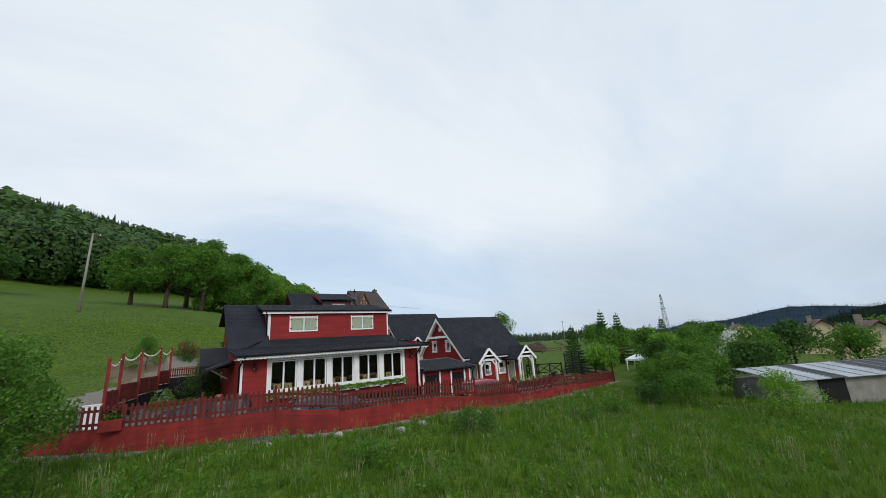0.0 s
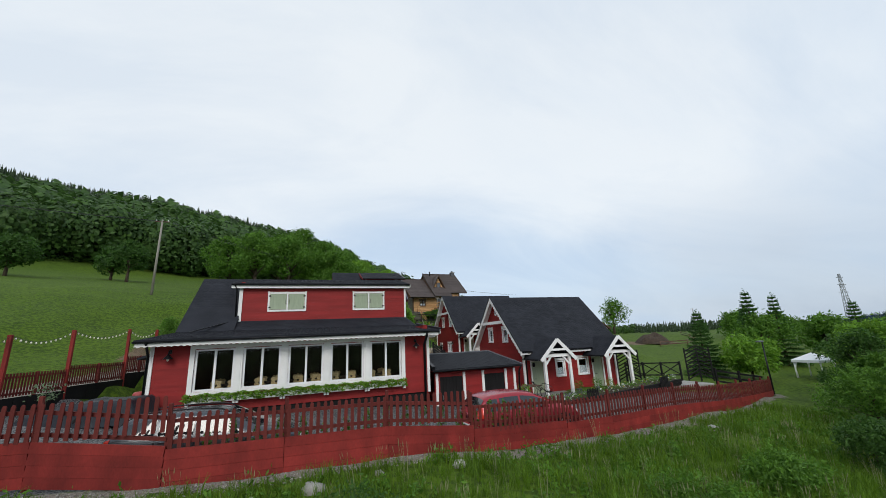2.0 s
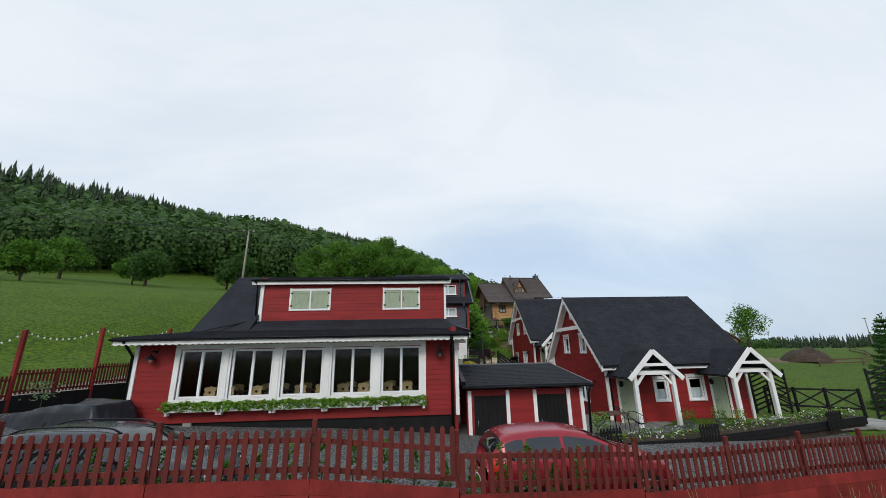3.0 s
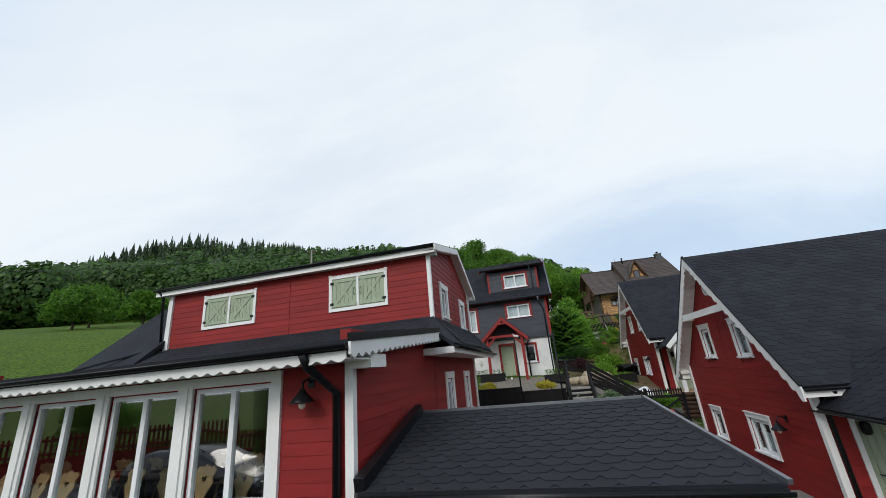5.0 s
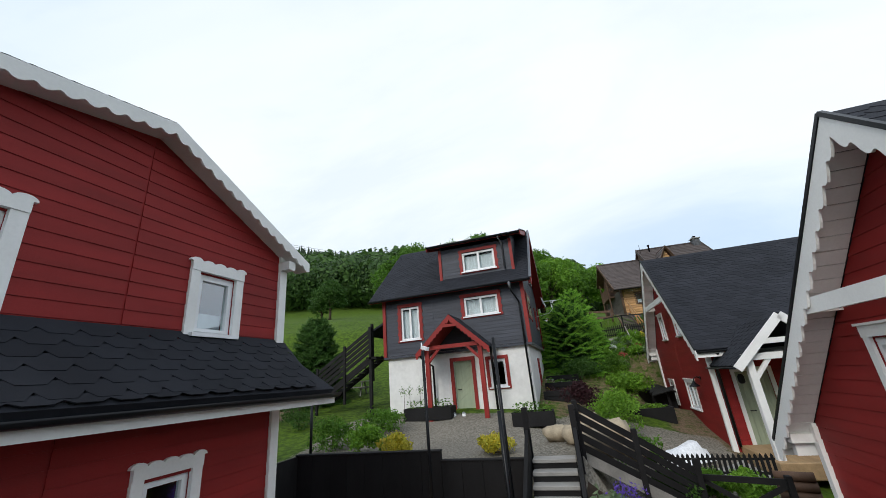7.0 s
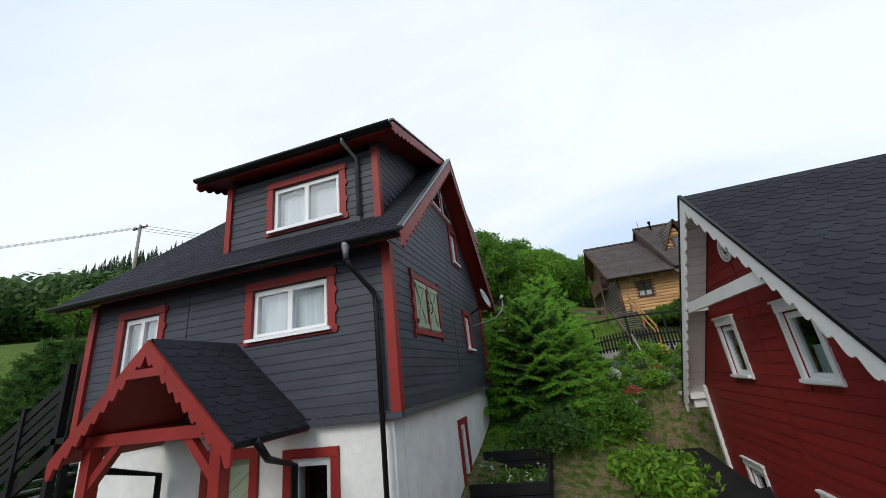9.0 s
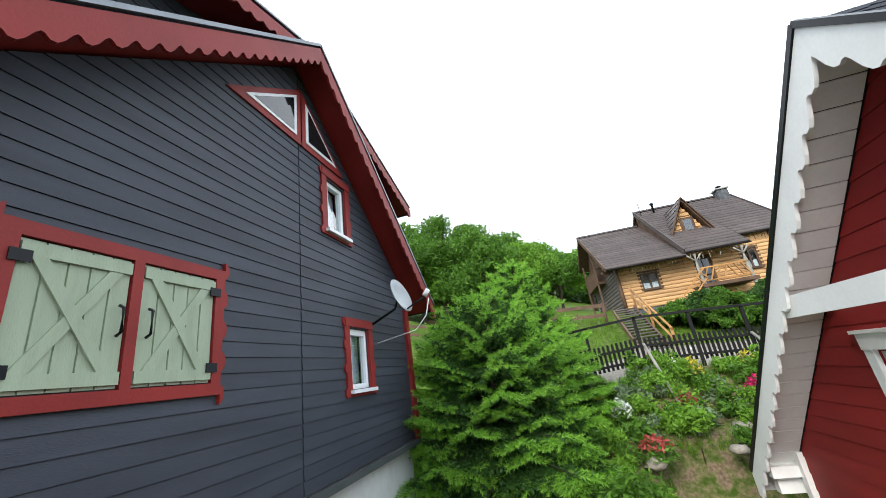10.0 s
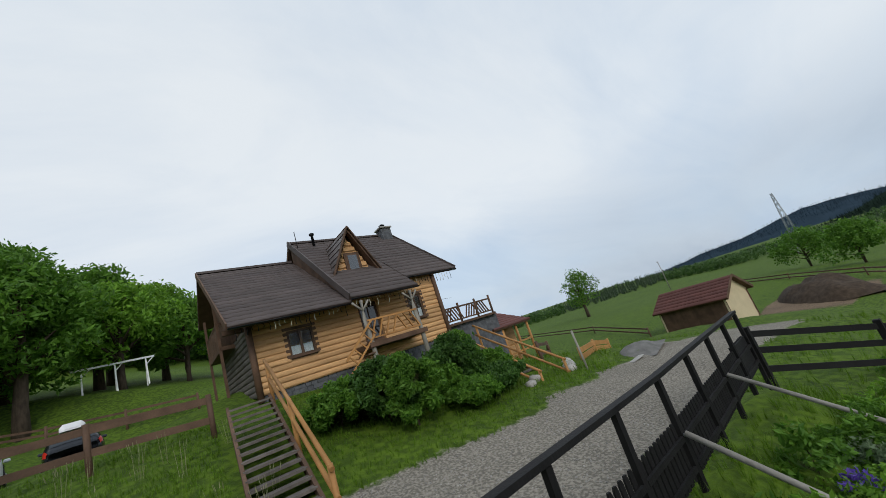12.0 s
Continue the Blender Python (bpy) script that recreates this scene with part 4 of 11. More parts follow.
    # roof: two thick slabs, tabs on top, boarded soffit, fretted barge boards
    for sg in (-1, 1):
        x0, x1 = -OVER, L + OVER
        n = Vector((0, sg * S, 1)).normalized()
        d = Vector((0, sg, -S)).normalized()
        ln = math.hypot(EAVE, EAVE * S)
        o = Vector((x0, 0, APEX))
        rb = Mb().extrude([o, o + d * ln, o + d * ln + Vector((x1 - x0, 0, 0)), o + Vector((x1 - x0, 0, 0))] if sg > 0 else [o, o + Vector((x1 - x0, 0, 0)), o + d * ln + Vector((x1 - x0, 0, 0)), o + d * ln], -n * 0.13)
        roof = part("roof", rb, SHINGLE, house, "black bitumen shingle roof")
        tabs = part("shingles", shingles(Mb(), o, (1, 0, 0), d, n, x1 - x0, ln, 0.33, 0.16), SHINGLE, roof)
        tagged(tabs, kind="stuff")
        k = 26
        for i in range(k):
            p = o - n * 0.131 + d * (ln * i / k + 0.006)
            q = o - n * 0.131 + d * (ln * (i + 1) / k - 0.006)
            part("soffit_board", Mb().extrude([p, q, q + Vector((OVER - 0.03, 0, 0)), p + Vector((OVER - 0.03, 0, 0))], -n * 0.018), WHITE, roof)
        bw = Wall((x0 - 0.02, 0, 0), (0, sg, 0), (-1, 0, 0), None, 0, 0)
        bm = Mb()
        bw.scallop(bm, [(0.0, APEX - 0.02), (EAVE, APEX - S * EAVE - 0.02)], 0.36, 0.30, -0.012, 0.02)
        part("barge_board", bm, WHITE, house, "white barge board with a scalloped edge")
        part("verge", Mb().beam((x0 - 0.03, 0, APEX + 0.02), (x0 - 0.03, sg * EAVE, APEX - S * EAVE + 0.02), 0.05, 0.05), BLACK, house)
        gm = Mb()
        gutter(gm, (x0, sg * (EAVE + 0.05), APEX - S * EAVE - 0.04), (x1, sg * (EAVE + 0.05), APEX - S * EAVE - 0.04))
        part("gutter", gm, BLACK, house, "black half-round gutter")
        fb = Mb().box(x0, x1, min(sg * EAVE, sg * EAVE - sg * 0.03), max(sg * EAVE, sg * EAVE - sg * 0.03), APEX - S * EAVE - 0.22, APEX - S * EAVE - 0.06)
        part("fascia", fb, WHITE, house)
    # collar beam, side brackets and round ornament of the gable
    cb = Mb()
    cb.beam((-OVER + 0.03, -1.85, 4.78), (-OVER + 0.03, 1.85, 4.78), 0.07, 0.2)
    cb.box(-OVER, 0, -1.85, -1.7, 4.69, 4.86), cb.box(-OVER, 0, 1.7, 1.85, 4.69, 4.86)
    part("collar_beam", cb, WHITE, house, "white collar beam across the gable")
    for sg in (-1, 1):
        bx = Mb()
        bx.box(-OVER + 0.02, 0.0, sg * 3.6 - 0.1, sg * 3.6 + 0.1, 2.82, 2.95)
        bx.box(-OVER + 0.08, -0.02, sg * 3.66 - 0.06, sg * 3.66 + 0.06, 2.62, 2.82)
        part("bracket", bx, WHITE, house)
    orn = Mb()
    orn.lathe((-0.06, 0, 5.55), [(0.04, 0.02), (0.04, 0.04)], 12, axis=0)
    for k in range(12):
        t = 2 * math.pi * k / 12
        orn.lathe((-0.06, 0.15 * math.cos(t), 5.55 + 0.15 * math.sin(t)), [(0.03, 0.02), (0.03, 0.04)], 8, axis=0)
    ring = [Vector((-0.04, 0.21 * math.cos(2 * math.pi * k / 24), 5.55 + 0.21 * math.sin(2 * math.pi * k / 24))) for k in range(25)]
    orn.tube(ring, 0.02, 6, False)
    ring = [Vector((-0.04, 0.105 * math.cos(2 * math.pi * k / 18), 5.55 + 0.105 * math.sin(2 * math.pi * k / 18))) for k in range(19)]
    orn.tube(ring, 0.015, 6, False)
    part("ornament", orn, WHITE, house, "round white fretwork ornament")
    # two open porches with gabled roofs
    for c in (1.2, 5.9):
        yb, yf, ha, hw = -HW, -5.6, 3.52, 1.25
        s2 = (ha - 2.3) / hw
        for sg in (-1, 1):
            n = Vector((sg * s2, 0, 1)).normalized()
            d = Vector((sg, 0, -s2)).normalized()
            ln = math.hypot(hw, hw * s2)
            o = Vector((c, yf, ha))
            poly = [o, o + d * ln, o + d * ln + Vector((0, yb - yf + 0.1, 0)), o + Vector((0, yb - yf + 0.1, 0))]
            pr = part("porch_roof", Mb().extrude(poly if sg < 0 else poly[::-1], -n * 0.1), SHINGLE, house, "black shingle porch roof")
            tb = part("shingles", shingles(Mb(), o, (0, 1, 0), d, n, yb - yf + 0.1, ln, 0.33, 0.16), SHINGLE, pr)
            tagged(tb, kind="stuff")
            part("porch_rafter", Mb().beam((c, yf - 0.03, ha - 0.08), (c + sg * hw, yf - 0.03, ha - hw * s2 - 0.08), 0.05, 0.2), WHITE, house)
            px = c + sg * (hw - 0.36)
            part("porch_post", Mb().bevel_box(px - 0.08, px + 0.08, yf + 0.12, yf + 0.28, 0.0, 2.42, 0.015), WHITE, house, "white porch post")
            part("brace", Mb().beam((px, yf + 0.2, 1.9), (px - sg * 0.45, yf + 0.2, 2.42), 0.08, 0.1), WHITE, house)
            part("plate", Mb().beam((px, yf + 0.1, 2.46), (px, yb, 2.46), 0.14, 0.14), WHITE, house)
            gm = Mb()
            gutter(gm, (c + sg * (hw + 0.05), yf, ha - hw * s2 - 0.03), (c + sg * (hw + 0.05), yb, ha - hw * s2 - 0.03), 0.05)
            part("gutter", gm, BLACK, house)
        part("tie_beam", Mb().beam((c - hw + 0.25, yf + 0.2, 2.48), (c + hw - 0.25, yf + 0.2, 2.48), 0.14, 0.16), WHITE, house)
        part("collar", Mb().beam((c - 0.7, yf - 0.02, ha - 0.68), (c + 0.7, yf - 0.02, ha - 0.68), 0.05, 0.13), WHITE, house)
        part("porch_ceiling", Mb().box(c - hw + 0.3, c + hw - 0.3, yf + 0.3, yb, 2.54, 2.57), WHITE, house)
        part("porch_floor", Mb().bevel_box(c - hw + 0.2, c + hw - 0.2, yf - 0.1, yb, -0.25, 0.12, 0.02), DECK, house, "timber porch step")
        lamp = Mb().lathe((c - 0.55, yb - 0.12, 1.75), [(0.05, 0), (0.09, 0.05), (0.09, 0.2), (0.05, 0.27)], 8)
        part("lantern", lamp, BLACK, house, "small black lantern")
    downpipe(house, [(0.12, -EAVE, 2.65), (0.12, -HW - 0.1, 2.4), (0.12, -HW - 0.1, 0.1)])
    part("plinth", Mb().box(-0.02, L + 0.02, -HW - 0.02, HW + 0.02, -1.6, -0.42), CONCRETE, house)
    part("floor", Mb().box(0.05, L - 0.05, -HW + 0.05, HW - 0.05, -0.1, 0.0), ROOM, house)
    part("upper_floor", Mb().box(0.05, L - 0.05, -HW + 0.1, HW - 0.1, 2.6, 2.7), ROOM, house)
    return house


COTTAGE1 = cottage(pose(20.83, 32.65, -1.13), "red wooden cottage with white trim and steep black roof beside yard")
COTTAGE2 = copy_thing(COTTAGE1, pose(21.3, 45.42, 0.53))
tagged(COTTAGE2, "red wooden cottage with white trim and black roof below garden")


# ---- the red inn ----
def chair(m):
    """A farmhouse chair with a carved heart in its back."""
    ch = thing("farmhouse_chair", m, "pale pine farmhouse chair with a carved board back", "chair", "chairs in the inn")
    part("seat", Mb().extrude([(-0.19, -0.2, 0.44), (0.19, -0.2, 0.44), (0.22, 0.2, 0.44), (-0.22, 0.2, 0.44)], (0, 0, 0.03)), PINE, ch)
    prof = [(-0.07, 0.47), (-0.12, 0.6), (-0.2, 0.72), (-0.17, 0.82), (-0.22, 0.9), (-0.15, 0.97), (-0.07, 0.95), (0.0, 1.0), (0.07, 0.95), (0.15, 0.97), (0.22, 0.9), (0.17, 0.82), (0.2, 0.72), (0.12, 0.6), (0.07, 0.47)]
    hole = [(0.0, 0.72), (-0.05, 0.78), (-0.045, 0.83), (0, 0.81), (0.045, 0.83), (0.05, 0.78)]
    bk = Mb()
    n = len(prof)
    y = lambda z: -0.19 - (z - 0.47) * 0.22
    # two halves round the heart
    left = [p for p in prof if p[0] <= 0] + [(0, 0.81), (-0.045, 0.83), (-0.05, 0.78), (0, 0.72), (0, 0.47)]
    for sg in (1, -1):
        bk.extrude([(sg * a, y(z), z) for a, z in left], (0, 0.028, 0))
    part("backrest", bk, PINE, ch)
    for sx in (-1, 1):
        for sy in (-1, 1):
            part("leg", Mb().tube([(sx * 0.14, sy * 0.14, 0.44), (sx * 0.2, sy * 0.2, 0.0)], [0.022, 0.016], 6), PINE, ch)
    return ch


def inn():
    house = thing("red_inn", pose(0, 0, 0), "large red wooden inn with white trim and long dormer", "house")
    X0, X1, Y0, Y1 = 2.25, 12.77, 23.7, 33.2
    W0, W1, WZ0, WZ1 = 3.62, 11.55, 1.12, 2.68
    # front wall with the long window band
    units = []
    post = 0.27
    uw = (W1 - W0 - 4 * post) / 5
    for i in range(5):
        units.append((W0 + i * (uw + post), W0 + i * (uw + post) + uw, WZ0, WZ1))
    f = Wall((0, Y0, 0), (1, 0, 0), (0, -1, 0), lambda z: (X0, X1), 0.42, 2.98, units)
    fw = f.core(house, RED, label="red boarded front wall")
    f.boards(fw, RED, 0.16, splits=(7.5,))
    for i in range(4):
        cs = Mb()
        f.slab(cs, units[i][1] + 0.0, units[i + 1][0], WZ0 - 0.02, WZ1 + 0.02, 0.0, 0.06)
        f.slab(cs, units[i][1] + 0.07, units[i + 1][0] - 0.07, WZ0 - 0.02, WZ1 + 0.02, 0.06, 0.085)
        part("mullion", cs, WHITE, house, "white boxed post between the windows")
    cs = Mb()
    f.slab(cs, W0 - 0.16, W0, WZ0 - 0.1, WZ1 + 0.14, 0, 0.06), f.slab(cs, W1, W1 + 0.16, WZ0 - 0.1, WZ1 + 0.14, 0, 0.06)
    f.slab(cs, W0, W1, WZ1, WZ1 + 0.14, 0, 0.055), f.slab(cs, W0, W1, WZ0 - 0.1, WZ0, 0, 0.055)
    part("window_surround", cs, WHITE, house)
    for a, b, za, zb in units:
        window(f, house, a, b, za, zb, panes=2, fret=False, curtain=0, tw=0.02, top=0.04, depth=0.02, sill=False, label="tall white casement with two leaves")
    # flower boxes
    rnd = random.Random(5)
    for i, (a, b, za, zb) in enumerate(units):
        bx = Mb()
        f.slab(bx, a - 0.12, b + 0.12, 0.76, 0.94, 0.06, 0.26)
        f.slab(bx, a - 0.12, a - 0.04, 0.66, 0.76, 0.06, 0.2), f.slab(bx, b + 0.04, b + 0.12, 0.66, 0.76, 0.06, 0.2)
        box = tagged(part("flower_box", bx, WHITE), "white flower box with trailing green plants on the window band", "flower box", "flower boxes")
        lf = Mb()
        for k in range(850):
            u = rnd.uniform(a - 0.18, b + 0.18)
            d = abs(rnd.gauss(0.2, 0.09)) + 0.05
            z = 0.93 + rnd.uniform(-0.16, 0.15) * (0.5 + 0.5 * abs(math.sin(u * 5)))
            leaf(lf, f.p(u, z, d), rnd.uniform(0.035, 0.07), rnd)
        tagged(part("foliage", lf, BRIGHT, box), kind="stuff")
        fl = Mb()
        for k in range(34):
            leaf(fl, f.p(rnd.uniform(a - 0.1, b + 0.1), 0.98 + rnd.uniform(-0.1, 0.12), rnd.uniform(0.22, 0.36)), 0.025, rnd)
        tagged(part("blossom", fl, WHITEFLOWER, box), kind="stuff")
    for a in (2.82, 12.18):
        lamp_on(f, house, a, 2.45)
    # plinth, corner boards
    pl = Mb()
    pl.box(X0 + 0.06, X1 - 0.06, Y0 + 0.06, Y1, -1.6, 0.42)
    part("plinth", pl, BLACKWOOD, house, "black boarded plinth")
    part("support_block", Mb().box(4.0, 4.25, Y0 - 0.02, Y0 + 0.15, -0.2, 0.42), CONCRETE, house)
    for x, y in ((X0, Y0), (X1, Y0)):
        part("corner_board", Mb().bevel_box(x - 0.06, x + 0.06, y - 0.06, y + 0.05, 0.4, 2.98, 0.012), WHITE, house)
    part("corner_board", Mb().bevel_box(X1 - 0.06, X1 + 0.06, Y1 - 0.1, Y1 + 0.06, -0.2, 3.1, 0.012), WHITE, house)
    # east wall, lower
    lo = [(28.94, 29.58, 1.3, 2.4), (31.3, 31.86, 1.42, 2.38)]
    e = Wall((X1, 0, 0), (0, 1, 0), (1, 0, 0), lambda z: (Y0, Y1), -0.2, 3.3, lo)
    ew = e.core(house, RED, label="red boarded side wall")
    e.boards(ew, RED, 0.16, splits=(27.9, 30.45))
    for a, b, za, zb in lo:
        window(e, house, a, b, za, zb, panes=1, fret="wave", curtain=0.0 if a < 30 else 0.4, tw=0.13, top=0.15, depth=0.05)
    # east wall, upper
    RY, RZ = 30.85, 6.55
    hi = [(29.1, 29.72, 4.05, 4.88), (31.63, 32.22, 3.95, 4.76)]
    def span(z):
        a = 28.1 if z <= 5.74 else 28.1 + (z - 5.74) / (RZ - 0.12 - 5.74) * (RY - 28.1)
        b = Y1 if z <= 5.45 else Y1 - (z - 5.45) / (RZ - 0.12 - 5.45) * (Y1 - RY)
        return a, b
    u = Wall((X1, 0, 0), (0, 1, 0), (1, 0, 0), span, 3.35, RZ - 0.14, hi, [5.45, 5.74])
    uw2 = u.core(house, RED)
    u.boards(uw2, RED, 0.16, splits=(30.8,))
    for a, b, za, zb in hi:
        window(u, house, a, b, za, zb, panes=1, fret="wave", curtain=0.35, tw=0.13, top=0.15, depth=0.05)
    part("corner_board", Mb().bevel_box(X1 - 0.05, X1 + 0.045, 28.05, 28.16, 3.7, 5.82, 0.012), WHITE, house)
    part("corner_board", Mb().bevel_box(X1 - 0.06, X1 + 0.06, Y1 - 0.1, Y1 + 0.06, 3.5, 5.44, 0.012), WHITE, house)
    # dormer front
    DX0 = 4.25
    d = Wall((0, 28.1, 0), (1, 0, 0), (0, -1, 0), lambda z: (DX0, X1), 3.6, 5.87)
    dw = d.core(house, RED, label="red boarded dormer wall")
    d.boards(dw, RED, 0.16, splits=(8.55,))
    part("corner_board", Mb().bevel_box(DX0 - 0.06, DX0 + 0.1, 28.03, 28.16, 3.7, 5.85, 0.012), WHITE, house)
    for a, b in ((5.62, 7.32), (9.91, 11.49)):
        shutters(d, house, a, b, 4.51, 5.34)
    dl = Wall((DX0, 0, 0), (0, 1, 0), (-1, 0, 0), lambda z: (28.1, 28.1 + (z - 3.6) / 2.4 * 0.1 + 2.4), 3.6, 5.95)
    dl.core(house, RED)
    # other walls close the house
    wb = Mb()
    wb.box(X0, X0 + 0.15, Y0, Y1, -0.2, 3.0)
    wb.extrude([(X0, 27.35, 3.0), (X0, Y1, 3.0), (X0, Y1, 5.3), (X0, RY, RZ - 0.3)], (0.15, 0, 0))
    part("wall", wb, RED, house)
    part("wall", Mb().box(X0, X1 - 0.17, Y1 - 0.15, Y1, -0.2, 5.4), RED, house)
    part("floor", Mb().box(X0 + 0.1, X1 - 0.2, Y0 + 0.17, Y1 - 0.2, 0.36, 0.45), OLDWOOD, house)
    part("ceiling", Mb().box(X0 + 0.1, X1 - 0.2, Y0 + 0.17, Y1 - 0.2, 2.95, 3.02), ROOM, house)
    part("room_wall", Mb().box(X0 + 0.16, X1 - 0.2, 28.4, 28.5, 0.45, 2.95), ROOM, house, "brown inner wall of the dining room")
    # roofs
    EY, EZ = 22.95, 3.06
    # flat lower slope, then a steeper skirt up to the dormer
    KY, KZ = 27.1, 3.47
    fl = lambda x, y: Vector((x, y, EZ + (y - EY) * (KZ - EZ) / (KY - EY) if y <= KY else KZ + (y - KY) * (3.98 - KZ) / (28.1 - KY)))
    def plane(name, pts, label="", tabs=None):
        n = (pts[1] - pts[0]).cross(pts[2] - pts[1]).normalized()
        if n.z < 0:
            pts, n = pts[::-1], -n
        r = part(name, Mb().extrude(pts, -n * 0.12), SHINGLE, house, label)
        if tabs:
            o, uu, dd, w, l = tabs
            tagged(part("shingles", shingles(Mb(), V3(o), V3(uu), V3(dd).normalized(), n, w, l, 0.33, 0.16), SHINGLE, r), kind="stuff")
        return r
    XL, XR = 1.88, 13.15
    lo, sk = fl(0, EY) - fl(0, KY), fl(0, KY) - fl(0, 28.1)
    plane("roof", [fl(XL, EY), fl(XR, EY), fl(XR, KY), fl(XL, KY)], "black shingle front roof", (fl(XL, KY), (1, 0, 0), lo, XR - XL, lo.length))
    plane("roof_skirt", [fl(XL, KY), fl(XR, KY), fl(X1, 28.1), fl(XL, 28.1)], "steeper black shingle skirt below the dormer", (fl(XL, 28.1), (1, 0, 0), sk, X1 + 0.05 - XL, sk.length))
    part("verge_cap", Mb().beam(fl(XR + 0.02, EY - 0.02) + Vector((0, 0, 0.035)), fl(XR + 0.02, KY) + Vector((0, 0, 0.035)), 0.07, 0.1), BLACK, house, "black folded metal verge cap")
    part("gable_fill", Mb().extrude([(X1 - 0.02, Y0 + 0.1, 2.9), (X1 - 0.02, KY + 0.4, 2.9), (X1 - 0.02, KY + 0.4, 3.4), (X1 - 0.02, Y0 + 0.1, 3.02)], (-0.12, 0, 0)), RED, house)
    part("verge_soffit", Mb().extrude([fl(X1 - 0.02, Y0) + Vector((0, 0, -0.14)), fl(XR, Y0) + Vector((0, 0, -0.14)), fl(XR, KY) + Vector((0, 0, -0.14)), fl(X1 - 0.02, KY) + Vector((0, 0, -0.14))], (0, 0, 0.015)), RED, house)
    part("bracket", Mb().box(X1 + 0.03, XR - 0.03, Y0 - 0.1, Y0 + 0.42, 2.74, 2.92), WHITE, house)
    ky = 27.1
    k0 = fl(0, ky).z
    st = Vector((0, ky - RY, k0 - RZ))
    plane("roof", [Vector((XL, ky, k0 + 0.02)), Vector((DX0, ky, k0 + 0.02)), Vector((DX0, RY, RZ)), Vector((XL, RY, RZ))], "steep black shingle roof", ((XL, RY, RZ), (1, 0, 0), st, DX0 - XL, st.length))
    part("roof_flashing", Mb().beam((2.6, 26.6, fl(0, 26.6).z + 0.03), (DX0, 28.0, 4.05), 0.1, 0.04), BLACK, house)
    de = Vector((0, 27.85, 5.85))
    dv = de - Vector((0, RY, RZ))
    plane("dormer_roof", [Vector((3.85, 27.85, 5.85)), Vector((13.03, 27.85, 5.85)), Vector((13.03, RY, RZ)), Vector((3.85, RY, RZ))], "black shingle dormer roof", ((3.85, RY, RZ), (1, 0, 0), dv, 9.18, dv.length))
    rv = Vector((0, 33.55 - RY, 5.36 - RZ))
    plane("roof", [Vector((XL, RY, RZ)), Vector((13.03, RY, RZ)), Vector((13.03, 33.55, 5.36)), Vector((XL, 33.55, 5.36))], "", ((XL, RY, RZ), (1, 0, 0), rv, 13.03 - XL, rv.length))
    # pent roof round the east side
    PX, PZ = 13.5, 3.2
    p0, p1, p2, p3 = Vector((X1, 28.1, 3.98)), Vector((X1, 33.3, 3.82)), Vector((PX, 33.75, PZ - 0.06)), Vector((PX, 27.05, PZ))
    plane("pent_roof", [p0, p3, p2, p1], "black shingle pent roof", ((X1, 28.1, 3.98), (0, 1, 0), (PX - X1, 0, PZ - 3.98), 5.2, (p3 - Vector((X1, 27.05, 3.98))).length))
    hp = Vector((XR, 27.05, fl(0, 27.05).z))
    part("pent_hip", Mb().extrude([hp + Vector((0, 0, -0.02)), p3 + Vector((0, 0, 0.004)), p0 + Vector((0, 0, 0.004))], (0, 0, -0.1)), SHINGLE, house)
    part("pent_fascia", Mb().beam(p3 + Vector((-0.02, 0, -0.15)), p2 + Vector((-0.02, 0, -0.15)), 0.04, 0.13), WHITE, house, "white fascia under the pent roof")
    part("pent_soffit", Mb().box(X1, PX - 0.03, 27.05, 33.75, PZ - 0.225, PZ - 0.205), WHITE, house)
    part("pent_end", Mb().extrude([(X1, 27.06, PZ - 0.08), (X1, 27.06, PZ - 0.2), (PX - 0.04, 27.06, PZ - 0.2), (PX - 0.04, 27.06, PZ - 0.08)], (0, 0.03, 0)), WHITE, house)
    gm = Mb()
    gutter(gm, p3 + Vector((0.07, 0, -0.06)), p2 + Vector((0.07, 0, -0.06)), 0.065)
    part("gutter", gm, BLACK, house, "black half-round gutter")
    gm = Mb()
    gutter(gm, (XL, EY - 0.06, EZ - 0.04), (XR, EY - 0.06, EZ - 0.04), 0.065)
    part("gutter", gm, BLACK, house, "black half-round gutter")
    gm = Mb()
    gutter(gm, (3.85, 27.78, 5.81), (13.03, 27.78, 5.81), 0.06)
    part("gutter", gm, BLACK, house, "black half-round gutter")
    # fretted white boards
    ef = Wall((0, EY + 0.03, 0), (1, 0, 0), (0, -1, 0), None, 0, 0)
    part("valance", ef.scallop(Mb(), [(XL + 0.05, EZ - 0.1), (XR - 0.05, EZ - 0.1)], 0.15, 0.2, -0.01, 0.015), WHITE, house, "white scalloped valance below the eaves")
    part("eaves_soffit", Mb().box(XL, XR - 0.04, EY + 0.05, Y0, 2.84, 2.86), WHITE, house)
    part("dormer_fascia", Mb().box(3.85, 13.03, 27.85, 27.853, 5.61, 5.75), WHITE, house)
    part("dormer_soffit", Mb().box(3.85, 13.03, 27.853, 28.1, 5.63, 5.65), WHITE, house)
    vb = Wall((XR + 0.01, 0, 0), (0, 1, 0), (1, 0, 0), None, 0, 0)
    part("barge_board", vb.scallop(Mb(), [(EY - 0.02, fl(0, EY).z - 0.02), (27.2, fl(0, KY).z - 0.01)], 0.2, 0.2, -0.015, 0.02), WHITE, house, "white barge board with a scalloped edge")
    ub = Wall((13.04, 0, 0), (0, 1, 0), (1, 0, 0), None, 0, 0)
